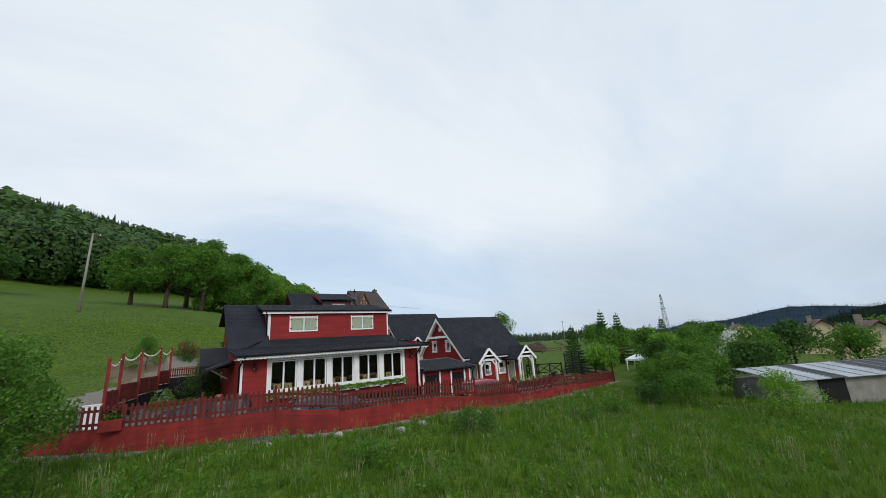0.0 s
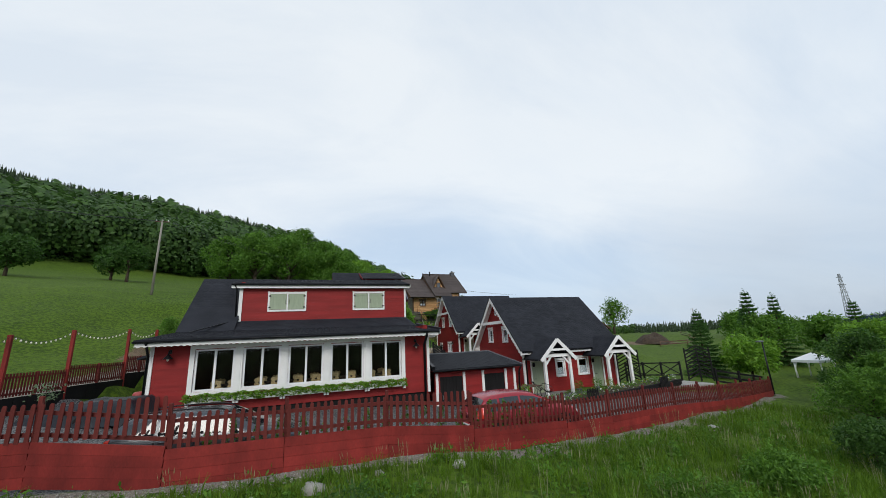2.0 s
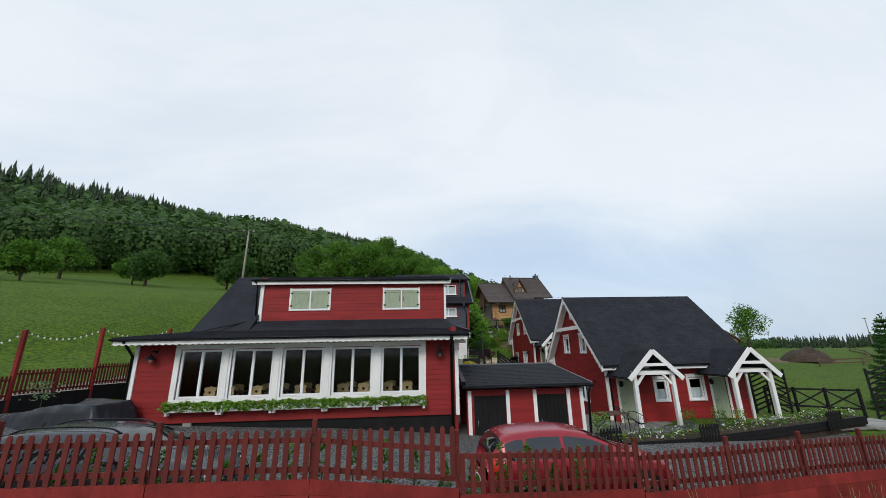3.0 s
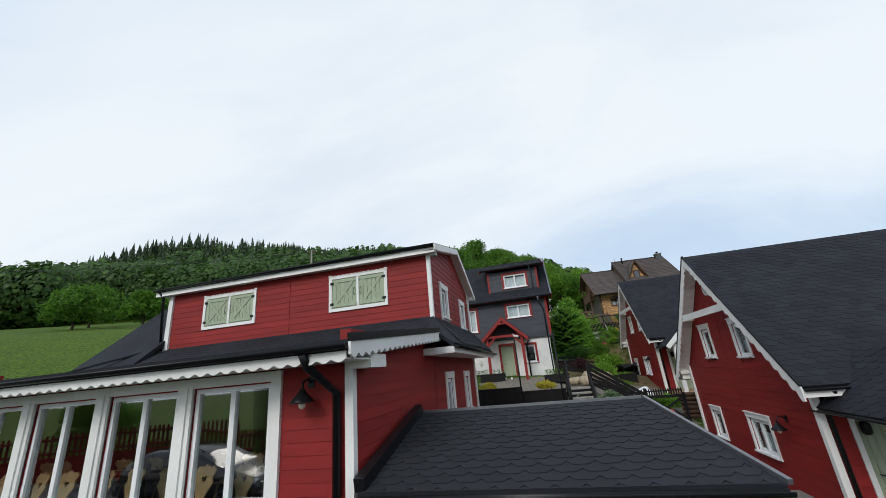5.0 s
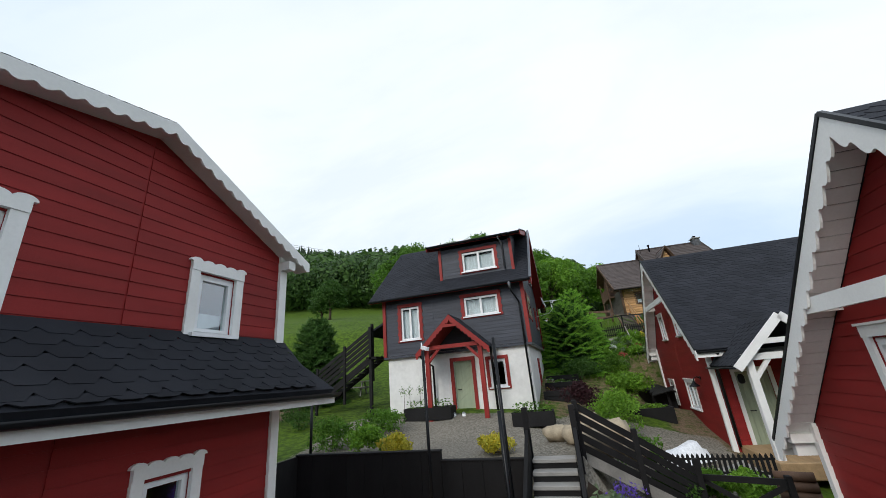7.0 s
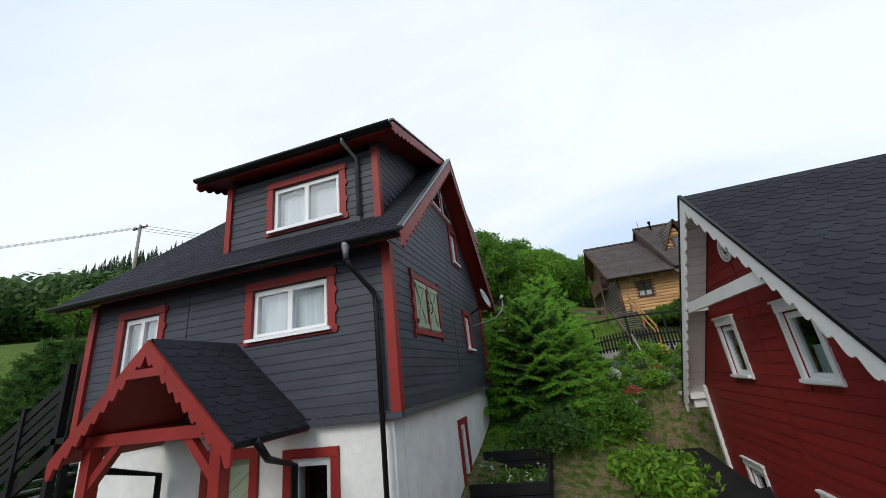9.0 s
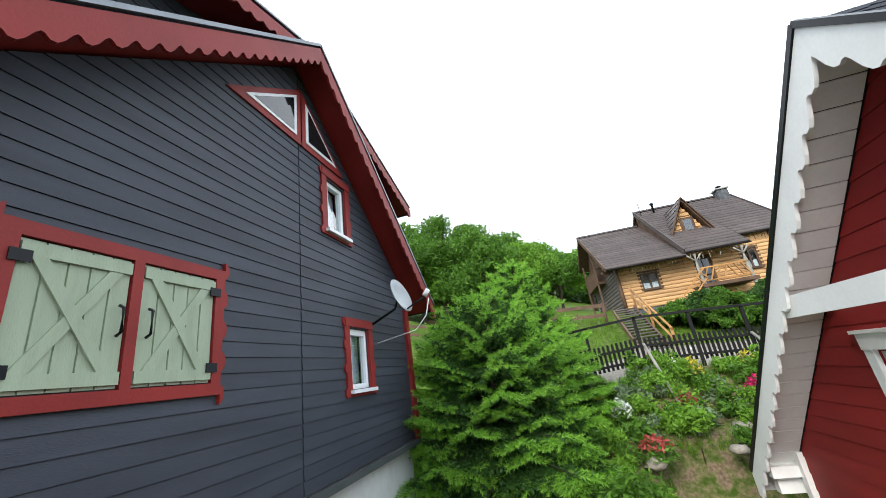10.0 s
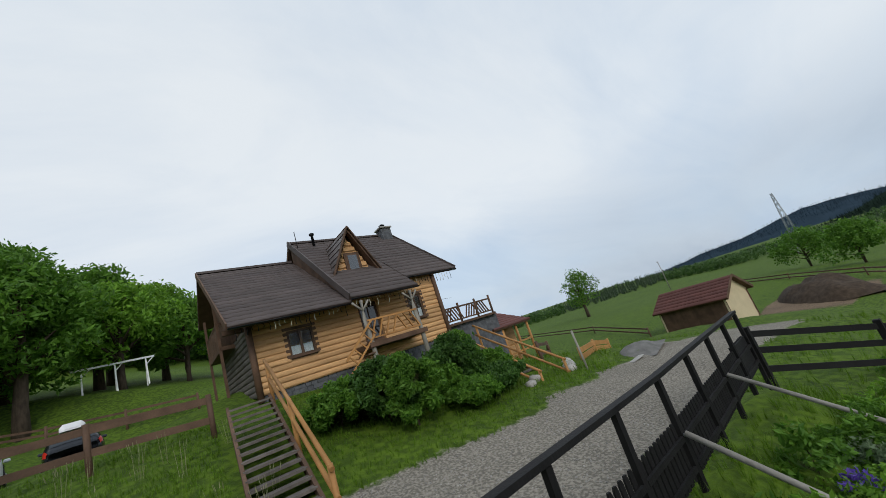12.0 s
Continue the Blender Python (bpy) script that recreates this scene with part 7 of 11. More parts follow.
part("box", Mb().bevel_box(-0.3, 0.3, -0.12, 0.1, 0.42, 0.78, 0.015), FENCE_RED, pb)
part("soil", Mb().box(-0.27, 0.27, -0.09, 0.07, 0.78, 0.785), SOIL, pb)
pf, rnd = Mb(), random.Random(12)
for i in range(160):
    leaf(pf, (rnd.gauss(0, 0.13), rnd.gauss(0, 0.05), 0.79 + abs(rnd.gauss(0, 0.11))), 0.045, rnd)
tagged(part("plant", pf, GREEN, pb), kind="stuff")
for i in range(9):
    x, z = rnd.uniform(-0.22, 0.22), rnd.uniform(0.95, 1.2)
    part("flower", Mb().tube([(x * 0.6, 0, 0.8), (x, 0, z)], 0.005, 4).lathe((x, 0, z - 0.02), [(0.012, 0), (0.035, 0.02), (0.03, 0.045), (0.01, 0.055)], 8), MAROON, pb)
rc = thing("red_cart", pose(1.42, 25.2, 0.42), "red plastic garden bins stacked beside the inn corner", "cart")
part("tub", Mb().lathe((-0.12, 0, 0.0), [(0.27, 0), (0.33, 0.42), (0.35, 0.44), (0.35, 0.48), (0.30, 0.48)], 20), LAMPRED, rc)
part("second_tub", Mb().lathe((0.42, 0.12, 0.0), [(0.2, 0), (0.25, 0.36), (0.27, 0.38), (0.27, 0.42), (0.22, 0.42)], 20), LAMPRED, rc)
part("barrel", Mb().lathe((0.06, 0.02, 0.48), [(0.15, 0), (0.19, 0.06), (0.2, 0.2), (0.16, 0.26), (0.1, 0.28)], 18), mat("faded_red_plastic", (0.42, 0.09, 0.09), 0.45, var=0.2, scale=3, fine=20, bump=0.05), rc, "faded red lidded barrel")
dc = thing("dark_barrow", pose(0.55, 24.9, 0.45), "dark barrow with a sheet over it beside the red bins", "barrow")
part("tray", Mb().extrude([(-0.4, -0.3, 0.15), (0.4, -0.3, 0.15), (0.5, -0.3, 0.55), (-0.5, -0.3, 0.55)], (0, 0.6, 0)), BLACK, dc)
part("sheet", Mb().add([(x * 0.53, y * 0.34, 0.56 + 0.1 * (1 - abs(x)) + 0.05 * noise.noise((x * 3, y * 3, 2)) - (0.12 if abs(y) > 0.9 else 0)) for x in (-1, -0.6, -0.2, 0.2, 0.6, 1) for y in (-1, -0.5, 0, 0.5, 1)], [(i * 5 + j, (i + 1) * 5 + j, (i + 1) * 5 + j + 1, i * 5 + j + 1) for i in range(5) for j in range(4)], True), TARP, dc)
part("wheel", Mb().lathe((0.3, -0.04, 0.16), [(0.1, 0), (0.2, 0.01), (0.2, 0.07), (0.1, 0.08)], 14, axis=1), RUBBER, dc)


# ---- front terrace of the first cottage ----
def cottage_terrace():
    dk = thing("wooden_deck", pose(0, 0, 0), "weathered grey plank deck beside the red cottage", "deck")
    for i in range(30):
        x = 18.3 + i * 0.16
        if x < 20.8:
            part("plank", Mb().box(x, x + 0.15, 25.6, 31.0, -0.92, -0.88), GREYDECK, dk)
        else:
            part("plank", Mb().box(x, x + 0.15, 25.6, 28.4, -0.92, -0.88), GREYDECK, dk)
    for i in range(16):
        part("plank", Mb().box(24.4 + i * 0.4, 24.4 + i * 0.4 + 0.38, 25.8, 27.0, -1.0, -0.94), GREYDECK, dk)
    pv = thing("east_terrace", pose(0, 0, 0), "pale paved terrace at the end of the red cottage", "terrace")
    for i in range(6):
        for j in range(4):
            part("slab", Mb().bevel_box(28.6 + i * 0.8, 28.6 + i * 0.8 + 0.78, 26.2 + j * 0.8, 26.2 + j * 0.8 + 0.78, -1.2, -1.05, 0.01), CONCRETE, pv)
    bed = thing("raised_bed", pose(0, 0, 0), "long black timber flower bed with white and yellow flowers", "flower bed")
    line = [(18.0, 23.8, -1.0), (21.2, 24.1, -1.0), (24.4, 24.8, -0.95), (27.6, 25.5, -0.9), (30.4, 26.1, -0.85)]
    for (xa, ya, za), (xb, yb, zb) in zip(line, line[1:]):
        for z in (0.08, 0.24):
            part("timber", Mb().beam((xa, ya, za + z), (xb, yb, zb + z), 0.08, 0.15), BLACKWOOD, bed)
        part("soil", Mb().hexa([(xa, ya + 0.05, za - 0.3), (xb, yb + 0.05, zb - 0.3), (xb, yb + 1.2, zb - 0.3), (xa, ya + 1.2, za - 0.3), (xa, ya + 0.05, za + 0.25), (xb, yb + 0.05, zb + 0.25), (xb, yb + 1.2, zb + 0.3), (xa, ya + 1.2, za + 0.3)]), SOIL, bed)
    r = random.Random(21)
    gr, fl, ye = Mb(), Mb(), Mb()
    for k in range(1500):
        i = r.randrange(4)
        t = r.random()
        a, b = line[i], line[i + 1]
        o = r.uniform(0.1, 1.15)
        p = Vector((a[0] + (b[0] - a[0]) * t, a[1] + (b[1] - a[1]) * t + o, a[2] + (b[2] - a[2]) * t + 0.28 + r.uniform(0, 0.28)))
        q = noise.noise(p * 1.4)
        leaf(gr if r.random() < 0.7 else fl if q > -0.05 else ye if q < -0.3 else gr, p, r.uniform(0.03, 0.07), r)
    tagged(part("foliage", gr, GREEN, bed), kind="stuff"), tagged(part("white_flowers", fl, WHITEFLOWER, bed), kind="stuff"), tagged(part("yellow_flowers", ye, YELLOW, bed), kind="stuff")
    for gx, gy, gz in ((21.4, 24.0, -1.0), (27.9, 25.4, -0.95), (17.7, 23.9, -1.0)):
        g = thing("garden_gate", pose(gx, gy, gz, 0, 0, 12), "small black picket gate in the flower bed", "gate", "small garden gates")
        for i in range(7):
            x = i * 0.13
            part("picket", Mb().extrude([(x, 0, 0.05), (x + 0.09, 0, 0.05), (x + 0.09, 0, 0.72), (x + 0.045, 0, 0.78), (x, 0, 0.72)], (0, 0.02, 0)), BLACKWOOD, g)
        for z in (0.2, 0.58):
            part("rail", Mb().box(0, 0.9, 0.02, 0.05, z, z + 0.07), BLACKWOOD, g)
    # railing with crosses, tall lattice screens and the plain rails beyond
    ra = thing("cross_railing", pose(0, 0, 0), "black timber railing with crossed braces at the terrace end", "railing")
    A, B = Vector((30.9, 31.2, -0.85)), Vector((33.2, 28.4, -0.8))
    for i in range(4):
        p, q = A.lerp(B, i / 3), A.lerp(B, (i + 1) / 3)
        part("post", Mb().box(p.x - 0.05, p.x + 0.05, p.y - 0.05, p.y + 0.05, p.z - 0.3, p.z + 1.1), BLACKWOOD, ra)
        if i < 3:
            for z in (0.15, 1.0):
                part("rail", Mb().beam(p + Vector((0, 0, z)), q + Vector((0, 0, z)), 0.05, 0.09), BLACKWOOD, ra)
            part("cross_brace", Mb().beam(p + Vector((0, 0, 0.18)), q + Vector((0, 0, 0.97)), 0.04, 0.07), BLACKWOOD, ra)
            part("cross_brace", Mb().beam(p + Vector((0, 0, 0.97)), q + Vector((0, 0, 0.18)), 0.04, 0.07), BLACKWOOD, ra)
    for px, py, pz, rot in ((33.4, 28.0, -1.1, -30), (29.9, 30.9, -1.1, -70)):
        s = thing("lattice_screen", pose(px, py, pz, 0, 0, rot), "tall black chevron lattice garden screen", "screen", "lattice screens")
        for x in (0.0, 0.8, 1.6):
            part("post", Mb().box(x - 0.04, x + 0.04, -0.04, 0.04, 0, 2.35), BLACKWOOD, s)
        for i in range(9):
            z = 0.15 + i * 0.24
            for x0, x1, s0 in ((0.0, 0.8, 1), (0.8, 1.6, -1)):
                za, zb = (z, z + 0.42) if s0 > 0 else (z + 0.42, z)
                part("slat", Mb().beam((x0, 0.02, za), (x1, 0.02, zb), 0.02, 0.08, up=(0, 0, 1)), BLACKWOOD, s)
    rf = thing("rail_fence", pose(0, 0, 0), "black three-rail timber fence beyond the terrace", "fence")
    A = Vector((34.9, 27.1, -1.4))
    line = [A, Vector((35.6, 26.0, -1.6)), Vector((36.0, 24.8, -1.75))]
    for p, q in zip(line, line[1:]):
        part("post", Mb().box(p.x - 0.06, p.x + 0.06, p.y - 0.06, p.y + 0.06, p.z - 0.3, p.z + 1.2), BLACKWOOD, rf)
        for z in (0.3, 0.65, 1.0):
            part("rail", Mb().beam(p + Vector((0, 0, z)), q + Vector((0, 0, z)), 0.05, 0.12), BLACKWOOD, rf)
    # table and wire chairs
    tb = thing("garden_table", pose(19.55, 26.6, -0.88, 0, 0, 20), "brown slatted garden table on the deck", "table")
    for i in range(6):
        part("slat", Mb().bevel_box(-0.6, 0.6, -0.42 + i * 0.14, -0.42 + i * 0.14 + 0.13, 0.7, 0.73, 0.006), OLDWOOD, tb)
    for sx in (-1, 1):
        for sy in (-1, 1):
            part("leg", Mb().tube([(sx * 0.5, sy * 0.33, 0.7), (sx * 0.55, sy * 0.36, 0)], 0.018, 6), BLACK, tb)
    for x, y, rz in ((18.75, 25.9, 60), (20.3, 26.0, -60), (20.4, 27.2, -120)):
        ch = thing("wire_chair", pose(x, y, -0.88, 0, 0, rz), "black wire garden chair on the deck", "chair", "wire garden chairs")
        ring = [Vector((0.34 * math.cos(2 * math.pi * k / 20), 0.1 + 0.3 * math.sin(2 * math.pi * k / 20) * 1.05 - 0.1, 0.62 + 0.26 * math.sin(2 * math.pi * k / 20 + math.pi))) for k in range(21)]
        part("rim", Mb().tube(ring, 0.014, 6, False), BLACK, ch)
        seat = Mb()
        for k in range(20):
            seat.tube([ring[k], ring[k] * 0.55 + Vector((0, 0.02, 0.13)), Vector((0, 0.03, 0.38))], 0.006, 4, False)
        tagged(part("seat_wires", seat, BLACK, ch), kind="stuff")
        for k in range(3):
            a = 2 * math.pi * k / 3
            part("leg", Mb().tube([(0.1 * math.cos(a), 0.1 * math.sin(a), 0.4), (0.3 * math.cos(a), 0.3 * math.sin(a), 0)], 0.012, 6), BLACK, ch)
    for i, (x, y, z, s) in enumerate(((18.2, 24.9, -0.85, 1.0), (22.9, 26.6, -0.9, 0.7), (24.5, 26.9, -0.94, 0.8), (25.3, 26.7, -0.94, 0.7), (28.9, 26.6, -1.05, 0.7))):
        pt = thing("plant_pot", pose(x, y, z), "zinc plant pot with a bushy green plant", "plant pot", "plant pots")
        part("pot", Mb().lathe((0, 0, 0), [(0.15 * s, 0), (0.2 * s, 0.15), (0.22 * s, 0.3), (0.24 * s, 0.32)], 14), ZINC, pt)
        lf = Mb()
        for k in range(260):
            a, q = r.uniform(0, 6.28), r.random()
            leaf(lf, (0.38 * s * math.cos(a) * math.sqrt(r.random()), 0.38 * s * math.sin(a) * math.sqrt(r.random()), 0.3 + 0.75 * s * q * (1 - 0.3 * r.random())), 0.05 * s, r)
        tagged(part("plant", lf, BRIGHT if i in (0, 3) else GREEN, pt), kind="stuff")


cottage_terrace()
# young thujas behind the picket fence
rnd = random.Random(31)
th = None
for i in range(18):
    x = 5.6 + i * 0.52
    y = fence_y(x) + 0.55
    hgt = rnd.uniform(0.8, 1.15)
    t = thing("thuja", pose(x, y, ground(x, y)), "slim young thuja behind the red picket fence", "shrub", "young thujas")
    part("trunk", Mb().tube([(0, 0, 0), (0, 0, hgt * 0.6)], 0.015, 5), BARK, t)
    lf = Mb()
    for k in range(150):
        z = rnd.random() ** 0.8
        a = rnd.uniform(0, 6.28)
        r_ = 0.13 * (1 - z) ** 0.6 + 0.02
        leaf(lf, (r_ * math.cos(a), r_ * math.sin(a), 0.08 + hgt * z), 0.05, rnd, 2.0)
    tagged(part("crown", lf, GREEN, t), kind="stuff")
sl = thing("street_lamp", pose(35.8, 24.2, -2.0), "black street lamp with a small head at the fence end", "street lamp")
part("pole", Mb().tube([(0, 0, -0.3), (0, 0, 3.55)], [0.06, 0.04], 8), BLACK, sl)
part("head", Mb().bevel_box(-0.45, 0.05, -0.09, 0.09, 3.5, 3.6, 0.02), ZINC, sl)
# stones at the foot of the fence
for x, y, s in ((6.75, 15.25, 0.26), (7.95, 15.6, 0.25), (11.2, 15.9, 0.17), (4.6, 16.0, 0.2), (2.2, 15.9, 0.16), (21.6, 17.6, 0.2), (9.3, 15.9, 0.12)):
    rk = solid("boulder", Mb().rock((0, 0, 0), s, s * 0.8, s * 0.62, rnd, 9, 6), PALE_ROCK, "pale grey boulder in the grass below the fence", "boulder", "boulders below the fence")
    rk.location = (x, y, ground(x, y) + s * 0.25)


# ---- log house across the road ----
def tiled(mb, o, uu, dd, n, w, l, mod=0.33, course=0.35):
    """Rows of wavy metal tiles over a slope, each row a little proud of the next."""
    o, uu, dd, n = V3(o), V3(uu).normalized(), V3(dd).normalized(), V3(n).normalized()
    cols, rows = max(2, int(w / mod * 4)), max(1, int(l / course))
    for r in range(rows):
        b0, b1 = l * r / rows, l * (r + 1) / rows
        v = []
        for i in range(cols + 1):
            a = w * i / cols
            wv = 0.022 * (0.5 + 0.5 * math.cos(2 * math.pi * a / mod))
            v += [o + uu * a + dd * b0 + n * (0.012 + wv), o + uu * a + dd * (b1 + 0.01) + n * (0.04 + wv), o + uu * a + dd * (b1 + 0.01) + n * 0.0]
        f = []
        for i in range(cols):
            k = i * 3
            f += [(k, k + 1, k + 4, k + 3), (k + 1, k + 2, k + 5, k + 4)]
        mb.add(v, f, True)
    return mb


def log_wall(house, o, u, nrm, a0, a1, z0, z1, holes, material, d=0.2, ends=True, span=None, label=""):
    """Squared, rounded logs laid on one another, each an object of its own."""
    w = Wall(o, u, nrm, lambda z: (a0, a1), z0, z1, holes)
    core = w.core(house, material, 0.14, label=label)
    z = z0
    while z < z1 - 0.02:
        zb = min(z1, z + d)
        s = span(z + d / 2) if span else (a0, a1)
        hs = [(h[0], h[1]) for h in holes if h[2] < zb - 0.03 and h[3] > z + 0.03]
        for r0, r1 in cut(s[0], s[1], hs):
            prof = [(0.0, 0.008), (0.032, 0.03), (0.042, 0.3 * d), (0.044, 0.6 * d), (0.032, d - 0.034), (0.0, d - 0.008)]
            k = (zb - z) / d
            pts = [w.p(r0, z + q * k, p) for p, q in prof]
            part("log", Mb().extrude(pts, w.u * (r1 - r0)), material, core)
        z = zb
    return w


def log_house():
    h = thing("log_house", pose(22.7, 65.57, 0.15, 0, 0, 4), "honey-coloured log house with a dark brown tiled roof and balcony", "house")
    E = 8.2
    holes = [(1.2, 2.15, 7.95, 8.9), (4.1, 5.0, 7.62, 9.35), (6.5, 7.25, 8.15, 9.25)]
    f = log_wall(h, (0, 0, 0), (1, 0, 0), (0, -1, 0), 0, E, 7.0, 9.6, holes, LOG, label="honey-coloured squared log front wall")
    for i, q in enumerate(holes):
        if i != 1:
            window(f, h, *q, trim=OLDWOOD, panes=2, fret=False, curtain=0.4, sash=OLDWOOD, tw=0.12, top=0.12, name="window", label="casement with a dark brown timber casing")
    part("balcony_door", Mb().box(4.1, 5.0, 0.1, 0.14, 7.62, 9.35), OLDWOOD, h, "dark recessed balcony door")
    part("pane", Mb().box(4.22, 4.52, 0.08, 0.1, 7.8, 9.2), CARGLASS, h), part("pane", Mb().box(4.58, 4.88, 0.08, 0.1, 7.8, 9.2), CARGLASS, h)
    part("frieze", Mb().box(3.55, E, -0.02, 0.1, 9.6, 10.12), LOG, h)
    # stone base
    base = part("stone_base", Mb().box(0.1, E - 0.1, 0.08, 7.1, 4.5, 7.0), GREYSTONE, h, "dark slate stone base")
    st = Mb()
    rnd = random.Random(17)
    for face in range(2):
        z = 5.2
        while z < 6.95:
            dz = rnd.uniform(0.1, 0.2)
            a = 0.1
            while a < (E - 0.15 if face == 0 else 6.9):
                da = rnd.uniform(0.2, 0.55)
                e = min(a + da - 0.015, E - 0.1 if face == 0 else 7.0)
                p = rnd.uniform(0.02, 0.06)
                if face == 0:
                    st.box(a, e, 0.08 - p, 0.09, z, min(6.98, z + dz - 0.012))
                else:
                    st.box(0.1 - p, 0.11, a, e, z, min(6.98, z + dz - 0.012))
                a += da
            z += dz
    tagged(part("stonework", st, GREYSTONE, base), kind="stuff")
    # weathered west gable
    ridge, top = 4.65, 12.75
    sp = lambda z: (0.02, 9.3) if z < 9.4 else (0.02 + (z - 9.4) / (top - 9.4) * ridge, 9.3 - (z - 9.4) / (top - 9.4) * ridge)
    log_wall(h, (0, 0, 0), (0, 1, 0), (-1, 0, 0), 0.1, 7.0, 7.0, 9.4, [], GREYLOG, label="weathered grey log gable wall")
    gw = part("gable", Mb().extrude([(0.0, 0.1, 9.4), (0.0, 7.0, 9.4), (0.0, 7.0, 11.3), (0.0, ridge, 12.7)], (0.14, 0, 0)), OLDWOOD, h, "brown boarded gable")
    for i in range(40):
        y = 0.3 + i * 0.22
        zt = 9.4 + 3.3 * (1 - abs(y - ridge) / 4.6)
        if y > 6.8:
            break
        if zt > 9.6:
            part("board", Mb().box(-0.025, -0.001, y, y + 0.2, 9.42, zt - 0.05), OLDWOOD, gw)
    bal = part("gable_balcony", Mb().box(-0.55, -0.02, 2.6, 6.6, 9.15, 9.3), OLDWOOD, h, "brown timber gable balcony")
    part("front_rail", Mb().box(-0.55, -0.5, 2.6, 6.6, 10.15, 10.25), OLDWOOD, bal)
    for i in range(19):
        y = 2.62 + i * 0.205
        part("slat", Mb().box(-0.54, -0.51, y, y + 0.16, 9.3, 10.15), OLDWOOD, bal)
    for y in (2.65, 6.5):
        part("side_rail", Mb().box(-0.55, -0.03, y - 0.03, y + 0.03, 10.15, 10.25), OLDWOOD, bal)
        part("post", Mb().box(-0.58, -0.48, y - 0.05, y + 0.05, 7.0, 11.2), OLDWOOD, bal)
    part("eaves_beam", Mb().beam((-0.7, 0.3, 9.35), (0.2, 0.3, 9.35), 0.16, 0.16), OLDWOOD, h)
    # close the rest
    part("wall", Mb().box(E - 0.2, E, 0.2, 7.0, 7.0, 10.4), LOG, h), part("wall", Mb().box(0.2, E - 0.2, 7.0, 7.15, 7.0, 11.3), LOG, h)
    part("wall", Mb().extrude([(E, 0.2, 10.4), (E, 7.0, 10.4), (E, 7.0, 11.8), (E, 4.6, 13.6)], (-0.15, 0, 0)), LOG, h)
    part("corner_post", Mb().tube([(0.02, -0.06, 6.8), (0.02, -0.06, 9.5)], 0.11, 10), OLDWOOD, h)
    part("corner_post", Mb().tube([(E, -0.08, 6.3), (E, -0.08, 10.2)], 0.1, 10), OLDWOOD, h)
    # roofs
    def slope(name, x0, x1, ye, ze, yr, zr, label=""):
        d = Vector((0, ye - yr, ze - zr))
        n = Vector((1, 0, 0)).cross(-d).normalized()
        if n.z < 0:
            n = -n
        pts = [Vector((x0, ye, ze)), Vector((x1, ye, ze)), Vector((x1, yr, zr)), Vector((x0, yr, zr))]
        r = part(name, Mb().extrude(pts if ye < yr else pts[::-1], -n * 0.12), OLDWOOD, h, label)
        tagged(part("roof_tiles", tiled(Mb(), (x0, yr, zr), (1, 0, 0), d, n, x1 - x0, d.length), TILE, r), "dark brown wavy metal tiles", kind="stuff")
        gm = Mb()
        s = -0.05 if ye < yr else 0.05
        gutter(gm, (x0, ye + s, ze - 0.05), (x1, ye + s, ze - 0.05), 0.06)
        part("gutter", gm, BLACK, h)
        return n
    slope("roof", -0.7, 3.5, -1.0, 9.3, 4.7, 13.0, "dark brown tiled low roof")
    slope("roof", -0.7, 3.5, 7.5, 11.18, 4.7, 13.0)
    slope("roof", 3.45, 6.6, -1.05, 9.45, 4.6, 14.0, "dark brown tiled main roof")
    slope("roof", 6.6, 9.6, -0.25, 10.09, 4.6, 14.0)
    slope("roof", 3.45, 9.6, 8.0, 11.3, 4.6, 14.0)
    part("ridge_cap", Mb().beam((3.45, 4.6, 14.06), (9.6, 4.6, 14.06), 0.25, 0.1), TILE, h)
    part("ridge_cap", Mb().beam((-0.7, 4.7, 13.06), (3.45, 4.7, 13.06), 0.25, 0.1), TILE, h)
    part("verge", Mb().beam((3.43, -1.05, 9.5), (3.43, 4.6, 14.05), 0.06, 0.28), TILE, h)
    part("gable_step", Mb().extrude([(3.51, -1.0, 9.2), (3.51, 4.6, 13.88), (3.51, 4.6, 12.8)], (0.05, 0, 0)), OLDWOOD, h)
    part("verge", Mb().beam((-0.72, -1.0, 9.3), (-0.72, 4.7, 13.0), 0.05, 0.24), OLDWOOD, h)
    part("verge", Mb().beam((9.62, -0.25, 10.09), (9.62, 4.6, 14.0), 0.05, 0.24), TILE, h)
    # chimney, vent pipe
    ch = part("chimney", Mb().bevel_box(8.75, 9.4, 4.0, 4.65, 12.9, 14.3, 0.03), GREYSTONE, h, "grey stone chimney")
    part("cap", Mb().bevel_box(8.67, 9.48, 3.92, 4.73, 14.3, 14.4, 0.02), CONCRETE, ch)
    part("flue", Mb().lathe((9.05, 4.3, 14.4), [(0.12, 0), (0.12, 0.14), (0.2, 0.17), (0.03, 0.28)], 10), BLACK, ch)
    part("vent_pipe", Mb().lathe((4.6, 4.1, 13.6), [(0.07, 0), (0.07, 0.6), (0.13, 0.62), (0.13, 0.72), (0.02, 0.78)], 10), BLACK, h)
    part("vent_pipe", Mb().lathe((3.7, 4.0, 13.5), [(0.02, 0), (0.02, 0.95)], 6), BLACK, h)
    # A-frame dormer
    ax, ay, az, hw, zb = 4.95, 0.75, 13.14, 1.12, 10.95
    front = Mb().extrude([(ax - hw * 0.82, ay + 0.35, zb), (ax + hw * 0.82, ay + 0.35, zb), (ax, ay + 0.35, az - 0.42)], (0, 0.12, 0))
    dm = part("dormer_front", front, LOG, h, "log-faced dormer front")
